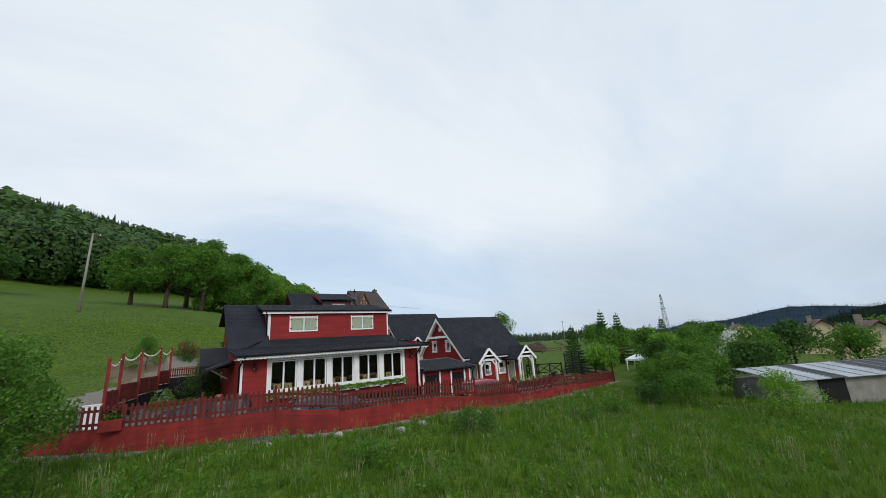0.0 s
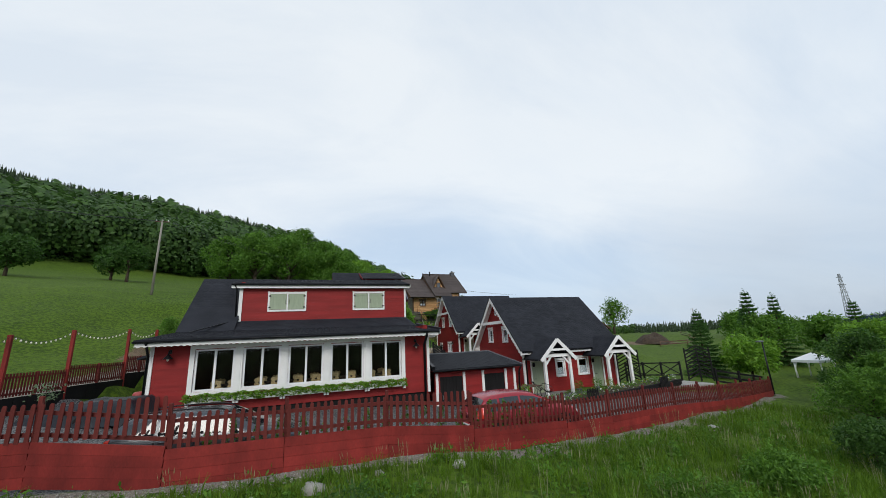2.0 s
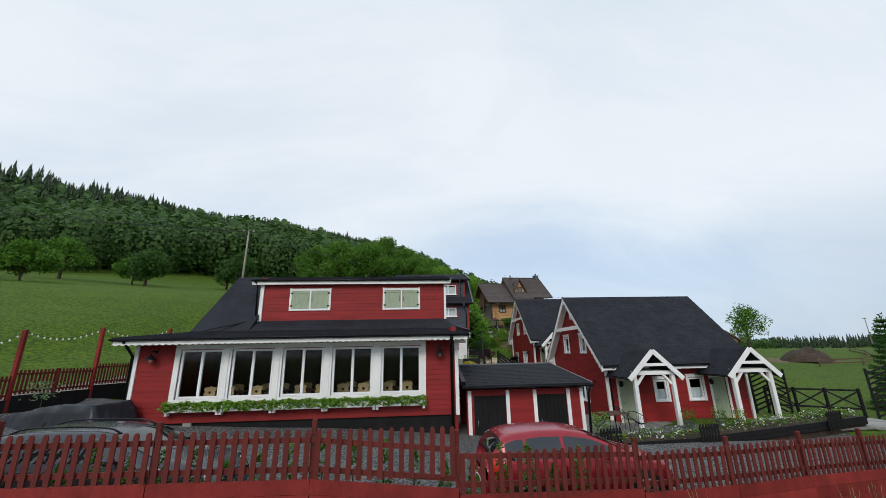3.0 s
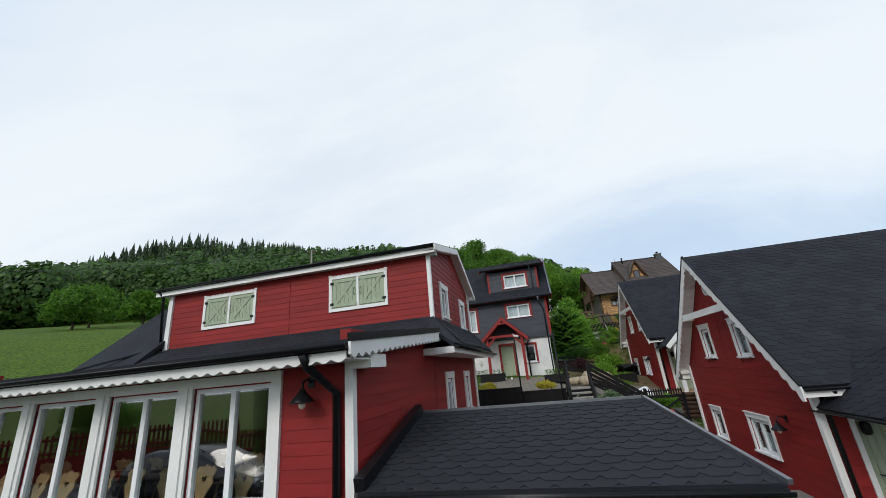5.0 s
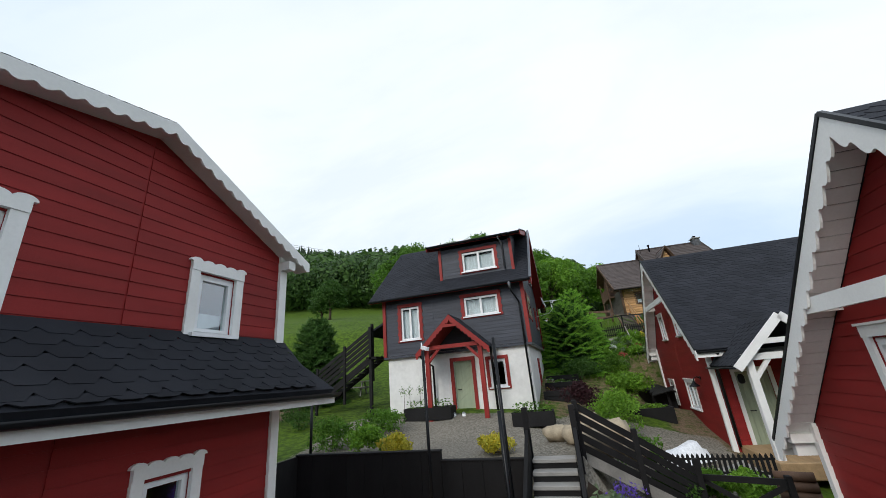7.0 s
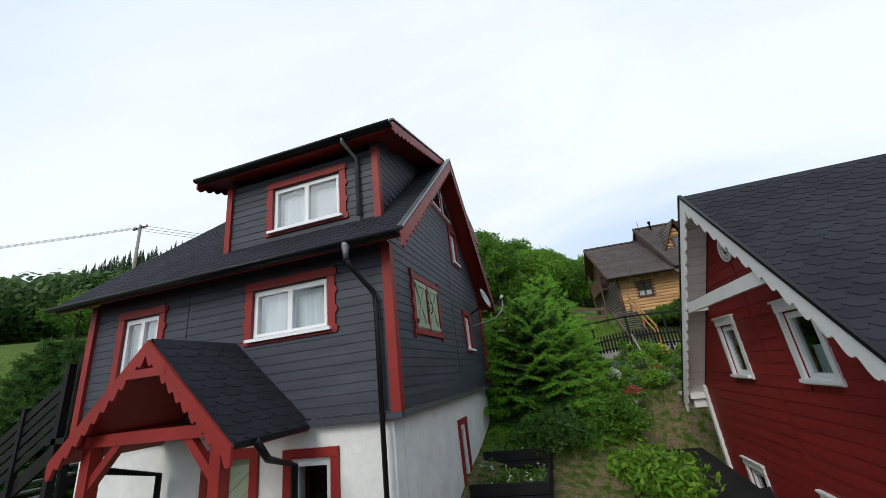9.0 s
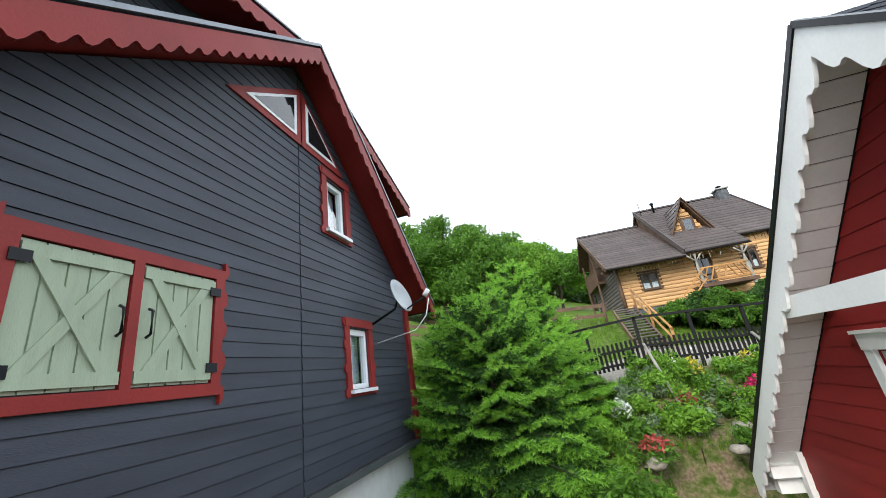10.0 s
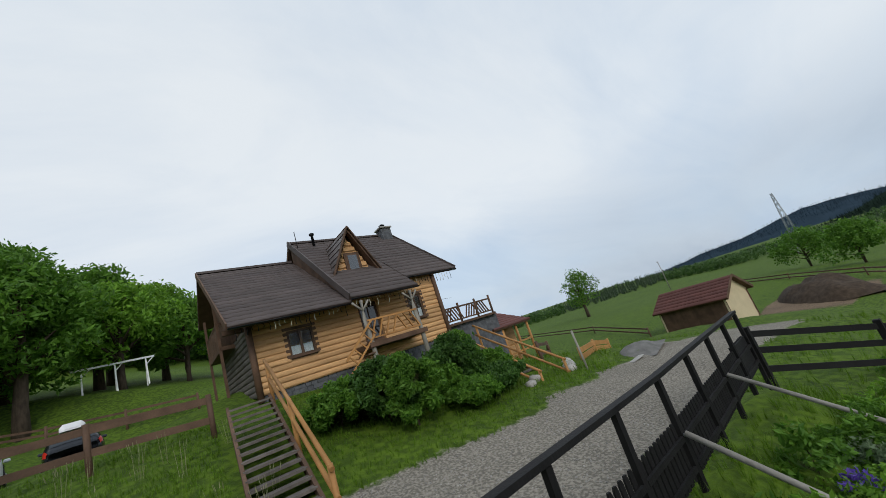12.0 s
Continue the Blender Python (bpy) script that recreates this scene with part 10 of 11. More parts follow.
def turns(rs, k, tilt, size, zdir=None):
    """Random turns about the upright, tilted and scaled."""
    a, b, c = rs.uniform(0, 2 * np.pi, k), rs.normal(0, tilt, k), rs.normal(0, tilt, k)
    ca, sa, cb, sb, cc, sc = np.cos(a), np.sin(a), np.cos(b), np.sin(b), np.cos(c), np.sin(c)
    Z = np.zeros((k, 3, 3))
    Z[:, 0, 0], Z[:, 0, 1], Z[:, 1, 0], Z[:, 1, 1], Z[:, 2, 2] = ca, -sa, sa, ca, 1
    X = np.zeros((k, 3, 3))
    X[:, 0, 0], X[:, 1, 1], X[:, 1, 2], X[:, 2, 1], X[:, 2, 2] = 1, cb, -sb, sb, cb
    Y = np.zeros((k, 3, 3))
    Y[:, 1, 1], Y[:, 0, 0], Y[:, 0, 2], Y[:, 2, 0], Y[:, 2, 2] = 1, cc, sc, -sc, cc
    return (X @ Y @ Z) * np.asarray(size)[:, None, None] if not np.isscalar(size) else (X @ Y @ Z) * size


def any_turn(rs, k, size):
    q = rs.normal(0, 1, (k, 4))
    q /= np.linalg.norm(q, axis=1)[:, None]
    w, x, y, z = q.T
    R = np.stack([1 - 2 * (y * y + z * z), 2 * (x * y - z * w), 2 * (x * z + y * w), 2 * (x * y + z * w), 1 - 2 * (x * x + z * z), 2 * (y * z - x * w), 2 * (x * z - y * w), 2 * (y * z + x * w), 1 - 2 * (x * x + y * y)], 1).reshape(k, 3, 3)
    return R * np.asarray(size).reshape(-1, 1, 1)


LEAF_V = [(-1, 0, 0), (0, -0.42, 0.1), (1, 0, -0.05), (0, 0.42, 0.1)]
LEAF_F = [(0, 1, 2, 3)]


def lobes(rs, h0, h1, r, n, sz=(0.22, 0.42)):
    """Centres and sizes of the clumps that make up a crown."""
    out = []
    for i in range(n):
        t = rs.random() ** 0.8
        z = h0 + (h1 - h0) * t
        rad = r * math.sin(math.pi * (0.18 + 0.8 * t)) ** 0.7
        a = rs.uniform(0, 6.283)
        d = rad * math.sqrt(rs.random()) * 0.9
        out.append((d * math.cos(a), d * math.sin(a), z, r * rs.uniform(*sz)))
    return out


def broadleaf(name, x, y, height, radius, material, label, leaves=9000, size=0.12, clumps=26, bare=0.3, seed=1, cat="tree", group="", z=None, trunk=0.03, sz=(0.22, 0.42)):
    rs = np.random.RandomState(seed)
    z = ground(x, y) if z is None else z
    t = thing(name, pose(x, y, z), label, cat, group)
    tm = Mb()
    lb = lobes(rs, height * bare + radius * 0.2, height - radius * 0.25, radius, clumps, sz)
    rb = height * trunk
    tm.tube([(0, 0, -0.4), (0.02, 0, height * 0.15), (0.05 * radius, 0, height * 0.45), (0, 0.05 * radius, height * 0.8)], [rb * 1.3, rb, rb * 0.7, rb * 0.15], 9)
    for cx, cy, cz, cr in lb[::2]:
        z0 = min(height * 0.7, max(height * bare * 0.7, cz * 0.6))
        tm.tube([(0, 0, z0), (cx * 0.45, cy * 0.45, z0 + (cz - z0) * 0.55), (cx, cy, cz)], [rb * 0.45, rb * 0.28, rb * 0.06], 6)
    part("trunk", tm, BARK, t, "bark-covered trunk and limbs")
    w = np.array([c[3] ** 2 for c in lb])
    pick = rs.choice(len(lb), leaves, p=w / w.sum())
    c = np.array(lb)[pick]
    d = rs.normal(0, 1, (leaves, 3))
    d /= np.linalg.norm(d, axis=1)[:, None]
    rr = c[:, 3] * (0.55 + 0.5 * rs.random_sample(leaves) ** 0.6)
    T = c[:, :3] + d * rr[:, None] * np.array([1, 1, 0.8])
    T[:, 2] += rs.normal(0, 0.03 * radius, leaves)
    # single shoots stand out of the crown
    out = (rs.random_sample(leaves) < 0.14) * np.abs(rs.normal(0, 0.17, leaves)) * c[:, 3]
    T += (d * 0.8 + np.array([0, 0, 0.6])) * out[:, None]
    s = size * rs.uniform(0.6, 1.35, leaves)
    crown = strewn("crown", LEAF_V, LEAF_F, any_turn(rs, leaves, s), T, material, t)
    return t


# needles of a spruce twig: a finger with short needles round it
def finger(n_ring=5, rows=6, wide=0.016):
    v, f = [], []
    for i in range(rows):
        zz = i / rows
        for k in range(n_ring):
            a = 2 * math.pi * (k + 0.5 * (i % 2)) / n_ring
            r = 0.19 * (1 - 0.5 * zz)
            o = len(v)
            c, s = math.cos(a), math.sin(a)
            v += [(c * 0.02 - s * wide, s * 0.02 + c * wide, zz), (c * 0.02 + s * wide, s * 0.02 - c * wide, zz), (c * r + s * wide * 0.6, s * r - c * wide * 0.6, zz + 0.24), (c * r - s * wide * 0.6, s * r + c * wide * 0.6, zz + 0.24)]
            f.append((o, o + 1, o + 2, o + 3))
    return v, f


def aim(d, size, rs, fat=1.0):
    """Matrices that turn z to the directions d."""
    d = d / np.linalg.norm(d, axis=1)[:, None]
    r = rs.normal(0, 1, d.shape)
    x = np.cross(r, d)
    x /= np.linalg.norm(x, axis=1)[:, None]
    y = np.cross(d, x)
    size = np.asarray(size)[:, None, None]
    return np.stack([x * fat, y * fat, d], 2) * size


def spruce(name, x, y, z, height, radius, label, whorls=18, per=8, twigs=9, seed=1, fine=True, flen=0.11, group="", mats=None, cat="spruce tree", low=0.04, fat=1.0, full=0.6):
    """Whorls of drooping branches; every branch carries flat sprays of finger twigs, bright at the tips."""
    new_m, old_m = mats or (SPRUCE, SPRUCEDARK)
    rs = np.random.RandomState(seed)
    t = thing(name, pose(x, y, z), label, cat, group)
    tr = Mb().tube([(0, 0, -0.3), (0, 0, height * 0.5), (0.03, 0, height)], [height * 0.022, height * 0.014, 0.012], 8)
    P, D, L, B = [], [], [], []
    for w in range(whorls):
        q = (w + 0.5) / whorls
        hz = height * (low + (0.97 - low) * q)
        rad = radius * (1 - q) ** full * rs.uniform(0.85, 1.1) + 0.12
        n = max(4, int(per * (1 - 0.45 * q)))
        ph = rs.uniform(0, 6.28)
        for k in range(n):
            a = ph + 6.283 * k / n + rs.normal(0, 0.16)
            ln = rad * rs.uniform(0.78, 1.15)
            ca, sa = math.cos(a), math.sin(a)
            drop = 0.22 - 0.55 * q
            pt = lambda s: Vector((ca * ln * s, sa * ln * s, hz + ln * (0.12 * s - (drop + 0.2) * s * s + 0.16 * s ** 3)))
            tr.tube([pt(0), pt(0.5), pt(0.95)], [0.022, 0.014, 0.005], 5, False)
            m = max(3, int(twigs * ln / radius * 1.15) + 2)
            for i in range(m):
                s = 0.22 + 0.8 * (i + 0.5) / m
                p, dr = pt(min(1, s)), (pt(min(1, s) + 0.02) - pt(min(1, s) - 0.02)).normalized()
                sd = Vector((-sa, ca, 0))
                for sg in (-1, 1):
                    tl = ln * (0.14 + 0.36 * (1 - s)) * rs.uniform(0.8, 1.2)
                    td = (dr * 0.75 + sd * sg * 0.8 + Vector((0, 0, -0.10))).normalized()
                    nf = max(2, int(tl / (flen * 0.55)))
                    for j in range(nf):
                        u = (j + 1) / nf
                        c = p + td * tl * u + Vector((0, 0, -0.18 * tl * u * u))
                        for s2 in ((-1, 1) if j < nf - 1 else (0,)):
                            fd = td + td.cross(Vector((0, 0, 1))) * 0.75 * s2 + Vector((rs.normal(0, 0.12), rs.normal(0, 0.12), rs.normal(-0.05, 0.14)))
                            P.append(c), D.append(fd), L.append(flen * rs.uniform(0.7, 1.25)), B.append(s * 0.65 + u * 0.35 + rs.normal(0, 0.10))
                if i == m - 1:
                    P.append(pt(1.0)), D.append(dr + Vector((0, 0, 0.1))), L.append(flen * 1.3), B.append(1.0)
    for i in range(5):
        P.append(Vector((0, 0, height * (0.9 + 0.025 * i)))), D.append(Vector((rs.normal(0, 0.6), rs.normal(0, 0.6), 0.9))), L.append(flen * 1.4), B.append(1.0)
    part("trunk", tr, BARK, t, "slender brown trunk and branches")
    P, D, L, B = np.array([tuple(p) for p in P]), np.array([tuple(p) for p in D]), np.array(L), np.array(B)
    for sel, m, nm, shape in ((B > 0.7, new_m, "spruce_foliage", finger(4, 4, 0.024) if fine else finger(3, 2, 0.05)), (B <= 0.7, old_m, "inner_foliage", finger(3, 2, 0.06))):
        if sel.any():
            strewn(nm, *shape, aim(D[sel], L[sel], rs, fat), P[sel], m, t)
    return t


spruce("spruce", 17.35, 50.2, 2.9, 3.7, 1.95, "young spruce with bright new shoots on the garden slope", 19, 11, 11, 4, True, 0.15, fat=1.9, full=0.5)
spruce("spruce", 17.95, 52.25, 3.4, 4.3, 1.6, "taller young spruce with bright shoots by the black fence", 20, 12, 11, 19, True, 0.15, fat=1.9, full=0.6)
spruce("spruce", 15.9, 52.3, 3.3, 3.2, 1.3, "smaller spruce behind the bright one by the fence", 12, 9, 8, 9, True, 0.15, fat=1.9)
spruce("pine", 4.7, 45.3, 2.2, 4.6, 1.5, "dark green young pine on the slope by the dark house", 20, 13, 10, 12, True, 0.2, fat=2.2, mats=(DARKGREEN, SPRUCEDARK), cat="pine tree")


# ---- near shrubs ----
def shrub(name, x, y, h, r, material, label, leaves=2500, size=0.05, clumps=14, seed=1, group="shrubs", z=None, bare=0.02, cat="shrub"):
    return broadleaf(name, x, y, h, r, material, label, leaves, size, clumps, bare, seed, cat, group, z, 0.012)


shrub("tall_shrub", -4.2, 15.0, 4.1, 1.5, GREEN, "tall loose green shrub in the long grass", 15000, 0.055, 50, 31)
shrub("tall_shrub", -5.9, 20.6, 3.7, 1.3, GREEN, "tall loose green shrub in the long grass", 9000, 0.055, 40, 32)
for i, (x, y, top, r, m) in enumerate(((35.0, 16.4, 3.2, 2.1, GREEN), (31.0, 15.0, 2.3, 1.9, GREEN), (37.2, 19.0, 2.8, 2.2, BRIGHT), (31.2, 17.0, 1.2, 1.3, GREEN), (33.4, 18.4, 2.3, 1.9, DARKGREEN), (27.6, 13.9, 1.5, 1.6, GREEN))):
    broadleaf("hedgerow_tree", x, y, top - ground(x, y), r, m, "loose young leafy tree in the hedgerow beyond the fence", 8000, 0.085, 46, 0.06, 340 + i, "tree", "hedgerow trees", None, 0.02, (0.14, 0.34))
shrub("tall_shrub", 24.2, 12.4, 2.0, 1.4, GREEN, "loose leafy bush beyond the fence", 7000, 0.06, 40, 33)
shrub("tall_shrub", 22.2, 13.6, 1.4, 1.1, DARKGREEN, "dense dark green bush beyond the fence", 5000, 0.055, 30, 34)
shrub("tall_shrub", 18.3, 13.4, 0.9, 0.9, GREEN, "low green shrub at the foot of the fence", 4500, 0.05, 24, 35)
shrub("tall_shrub", 27.5, 15.8, 2.3, 1.7, GREEN, "leafy bush by the fence end", 5000, 0.06, 26, 36)
shrub("tall_shrub", 25.0, 8.5, 2.2, 1.8, BRIGHT, "bright green young bush in the meadow", 4500, 0.06, 24, 37)
broadleaf("blossom_tree", 64.8, 23, 4.6, 2.2, WHITEFLOWER, "small fruit tree in white blossom", 4200, 0.14, 30, 0.2, 47)
shrub("low_shrub", 8.6, 13.0, 0.9, 0.8, DARKGREEN, "low green shrub in the grass", 1800, 0.04, 14, 39)
shrub("low_shrub", 4.1, 12.2, 0.8, 0.7, GREEN, "low green shrub in the grass", 1500, 0.04, 14, 40)
shrub("low_shrub", 15.0, 12.8, 1.0, 0.9, GREEN, "low green shrub in the grass", 2000, 0.045, 14, 41)
shrub("flowering_bush", 36.6, 11.9, 1.7, 1.7, WHITEFLOWER, "white-flowering bush beside the grey shed", 4600, 0.07, 22, 42, "")
shrub("flowering_bush", 36.6, 12.3, 1.5, 1.6, GREEN, "leafy green bush beside the grey shed", 3000, 0.07, 22, 43, "")
shrub("round_bush", 1.3, 32.5, 2.6, 1.5, DARKGREEN, "dark round bush beside the inn", 4000, 0.06, 24, 44)
shrub("round_bush", -2.4, 40.5, 2.6, 1.5, GREEN, "round green bush above the cut bank", 3500, 0.07, 24, 45)
shrub("rhododendron", 0.3, 46, 1.6, 1.3, DARKGREEN, "rhododendron bush with red blossom", 2400, 0.07, 20, 46, "")
shrub("rhododendron_blossom", 0.3, 45.9, 1.65, 1.32, SALMON, "red blossom of the rhododendron", 500, 0.07, 20, 46, "")
shrub("juniper", 7.2, 40.9, 1.5, 0.8, DARKGREEN, "dark green juniper by the stone wall", 2200, 0.05, 14, 47, "junipers")
shrub("juniper", 5.4, 41.4, 1.3, 0.9, DARKGREEN, "dark green juniper by the stone wall", 2200, 0.05, 14, 48, "junipers")
# lavender and grey-green bush beside the yard stair
shrub("lavender_bush", 16.6, 32.3, 1.6, 1.0, BUSH, "large grey-green willow bush beside the stair", 6500, 0.05, 34, 49, "", z=-0.2)
shrub("lavender_bush", 17.5, 34.4, 1.0, 0.65, BUSH, "grey-green shrub above the dry-stone wall", 3500, 0.05, 22, 50, "", z=0.4)
shrub("violet_flowers", 17.8, 36.0, 0.8, 0.5, VIOLET, "violet flowers beside the black gate", 400, 0.035, 10, 51, "", z=0.5)
shrub("green_shrub", 18.5, 33.9, 0.7, 0.8, BRIGHT, "bright broad-leaved plant on the stone wall", 900, 0.08, 12, 52, "", z=-0.1)
for i, (x, y, z, h, r, m) in enumerate(((19.7, 38.9, 0.1, 0.7, 0.45, GREEN), (20.4, 38.6, 0.1, 0.7, 0.5, BRIGHT), (18.5, 39.2, 0.7, 0.8, 0.6, GREEN), (18.3, 41.2, 1.2, 1.2, 0.9, BRIGHT), (18.6, 43.2, 1.3, 1.0, 0.9, BRIGHT), (17.5, 42.8, 1.7, 1.0, 0.75, MAROON), (19.0, 38.4, 0.3, 0.6, 0.5, DARKGREEN), (0.3, 44.6, 2.4, 1.5, 1.0, DARKGREEN), (1.6, 44.2, 2.2, 1.3, 0.9, BUSH), (10.2, 38.6, 1.4, 1.0, 0.8, GREEN), (11.6, 38.2, 1.4, 0.7, 0.6, BRIGHT), (12.6, 38.0, 1.4, 0.5, 0.5, YELLOW), (15.2, 38.0, 1.4, 0.4, 0.5, YELLOW), (10.9, 40.4, 1.6, 0.8, 0.9, GREEN))):
    shrub("border_bush", x, y, h, r, m, "rounded leafy bush in the terrace garden", 2000, 0.05, 18, 520 + i, "terrace bushes", z=z)
shrub("garden_shrub", 17.6, 47.5, 1.0, 0.9, DARKGREEN, "low conifer shrub at the path", 2600, 0.05, 18, 53, "")
shrub("garden_shrub", 19.5, 46.8, 0.7, 1.0, BRIGHT, "bright broad-leaved ground cover", 2000, 0.08, 20, 54, "")
shrub("garden_shrub", 19.3, 48.6, 0.9, 0.8, GREEN, "green shrub on the garden slope", 2500, 0.05, 18, 55, "")
shrub("garden_shrub", 28.3, 51.2, 1.3, 0.7, DARKGREEN, "young dark conifer shrub by the black fence", 3000, 0.06, 20, 56, "")
for i, (x, y, h, r) in enumerate(((23.9, 61.4, 2.1, 1.0), (25.0, 61.0, 2.3, 1.1), (26.3, 61.3, 2.5, 1.2), (27.6, 61.6, 2.3, 1.2), (26.0, 62.6, 2.6, 1.2), (24.6, 62.5, 1.8, 1.0), (28.7, 62.6, 2.3, 1.1), (27.6, 63.2, 2.2, 1.1), (25.4, 60.3, 1.5, 0.9))):
    broadleaf("dense_bush", x, y, 7.0 + 0.3 * math.sin(i * 2.4) - ground(x, y), r, (GREEN, DARKGREEN)[i % 2], "dense green bush below the log house", 11000, 0.07, 70, 0.02, 60 + i, "shrub", "bank bushes", None, 0.012, (0.1, 0.24))


for i, (x, y, top, r) in enumerate(((28.8, 61.0, 5.9, 0.9), (29.4, 61.9, 6.3, 0.9), (28.2, 60.6, 5.8, 0.8), (27.2, 60.3, 5.9, 0.9))):
    broadleaf("dense_bush", x, y, top - ground(x, y), r, (DARKGREEN, GREEN)[i % 2], "dense green bush below the log house", 8000, 0.07, 60, 0.02, 260 + i, "shrub", "bank bushes", None, 0.012, (0.1, 0.24))


# ---- trees ----
for i, (x, y, h, r, m, n) in enumerate((
        (2.7, 82, 12.3, 4.6, GREEN, 9000), (7.0, 86, 11.5, 4.6, GREEN, 9000), (11.5, 88, 13.0, 4.4, GREEN, 8000), (-2.5, 79, 11, 4.0, GREEN, 8000), (16.0, 93, 9.2, 4.4, BRIGHT, 8000), (20.5, 97, 8.6, 4.5, GREEN, 7000), (25, 101, 10, 4.2, BRIGHT, 7000), (-7.5, 84, 10, 4.5, GREEN, 7000), (5.0, 95, 15.3, 5, GREEN, 7000), (14, 103, 12, 5, GREEN, 7000), (0.5, 90, 12.5, 4.6, GREEN, 7000), (9.5, 93, 13, 4.6, GREEN, 7000), (14, 97, 12, 4.5, GREEN, 7000), (18.5, 102, 11, 4.5, BRIGHT, 7000), (4, 86, 9, 3.8, BRIGHT, 6000),
        (-25.7, 91, 8, 3.2, DARKGREEN, 5000), (-29, 93, 7, 3, DARKGREEN, 4000), (-34, 76, 6.5, 3.2, DARKGREEN, 5000), (-39, 80, 5, 3, GREEN, 4000), (-46, 74, 7, 3.5, GREEN, 4000), (-52, 62, 7, 4, GREEN, 5000), (-44, 55, 6, 3.5, GREEN, 5000), (-36, 58, 5, 3, GREEN, 4000))):
    broadleaf("broadleaf_tree", x, y, h, r, m, "tall leafy deciduous tree on the meadow slope", n, 0.24, 40, 0.16 if x < -20 else 0.22, 80 + i, "tree", "meadow trees")
broadleaf("round_tree", 112, 120, 13.5, 6.0, GREEN, "lone round deciduous tree in the valley meadow", 3600, 0.3, 40, 0.2, 120)
for i, (x, y, h, r) in enumerate(((50.6, 34, 6.2 - ground(50.6, 34), 1.7), (53.3, 33.2, 5.7 - ground(53.3, 33.2), 1.6), (39.6, 31.3, 4.0 - ground(39.6, 31.3), 1.3), (62, 31, 4.7 - ground(62, 31), 1.6), (56, 38, 6, 1.7))):
    spruce("garden_conifer", x, y, ground(x, y), h, r, "slender dark conifer behind the red cottage", 17, 8, 8, 130 + i, False, 0.3, "garden conifers", (SPRUCEDARK, SPRUCEDARK), fat=1.5, full=0.95)
for i, (x, y, h, r, m) in enumerate(((41.5, 29.0, 3.6, 2.2, BRIGHT), (40, 20, 4.2, 2.5, GREEN), (46, 24, 4.5, 2.6, BRIGHT), (36, 16, 3.4, 2.3, GREEN), (44, 15, 4.0, 2.6, DARKGREEN), (52, 17, 5, 3, GREEN), (60, 26, 5.5, 3.2, GREEN), (58, 10, 5, 3.2, GREEN), (70, 18, 6, 3.5, DARKGREEN), (50, 33, 5, 2.8, GREEN), (66, 36, 5.5, 3, GREEN), (80, 30, 6.5, 3.6, GREEN), (85, 52, 6, 3.4, GREEN), (96, 40, 7, 4, DARKGREEN), (80, 3, 6, 3.5, GREEN), (95, 12, 7, 4, GREEN), (90, 62, 6, 3.5, GREEN), (104, 70, 7, 4, GREEN))):
    broadleaf("orchard_tree", x, y, h, r, m, "rounded leafy tree among the gardens", 3200, 0.17 if x < 62 else 0.24, 28, 0.12, 150 + i, "tree", "garden trees")


# ---- forest on the hill and the far tree lines ----
def fir_shape(rows=9, n=7):
    v, f = [], []
    rs = random.Random(2)
    for i in range(rows):
        z0 = 0.08 + 0.9 * i / rows
        r = 0.17 * (1 - i / (rows + 0.5))
        for k in range(n):
            a = 6.283 * (k + rs.random() * 0.7) / n
            q = r * rs.uniform(0.7, 1.2)
            w = 0.35
            o = len(v)
            v += [(0, 0, z0 + 0.13), (q * math.cos(a - w), q * math.sin(a - w), z0 - 0.01), (q * 1.15 * math.cos(a), q * 1.15 * math.sin(a), z0 - 0.04), (q * math.cos(a + w), q * math.sin(a + w), z0 - 0.01)]
            f.append((o, o + 1, o + 2, o + 3))
    return v, f


def crown_shape(seed, n=110, lo=0.05, hi=0.1):
    rs = np.random.RandomState(seed)
    v, f = [], []
    hubs = rs.normal(0, 1, (14, 3))
    hubs /= np.linalg.norm(hubs, axis=1)[:, None]
    for i in range(n):
        h = hubs[rs.randint(14)]
        d = h * 0.9 + rs.normal(0, 0.45, 3)
        d /= np.linalg.norm(d)
        rad = 0.27 + 0.10 * max(0.0, float(d @ h)) + 0.03 * rs.rand()
        c = d * rad * np.array([1, 1, 1.3]) + np.array([0, 0, 0.52])
        e1 = np.cross(d, rs.normal(0, 1, 3))
        e1 /= np.linalg.norm(e1)
        e2 = np.cross(d + rs.normal(0, 0.35, 3), e1)
        s = rs.uniform(lo, hi)
        o = len(v)
        v += [tuple(c - e1 * s), tuple(c - e2 * s * 0.7), tuple(c + e1 * s), tuple(c + e2 * s * 0.7)]
        f.append((o, o + 1, o + 2, o + 3))
    return v, f


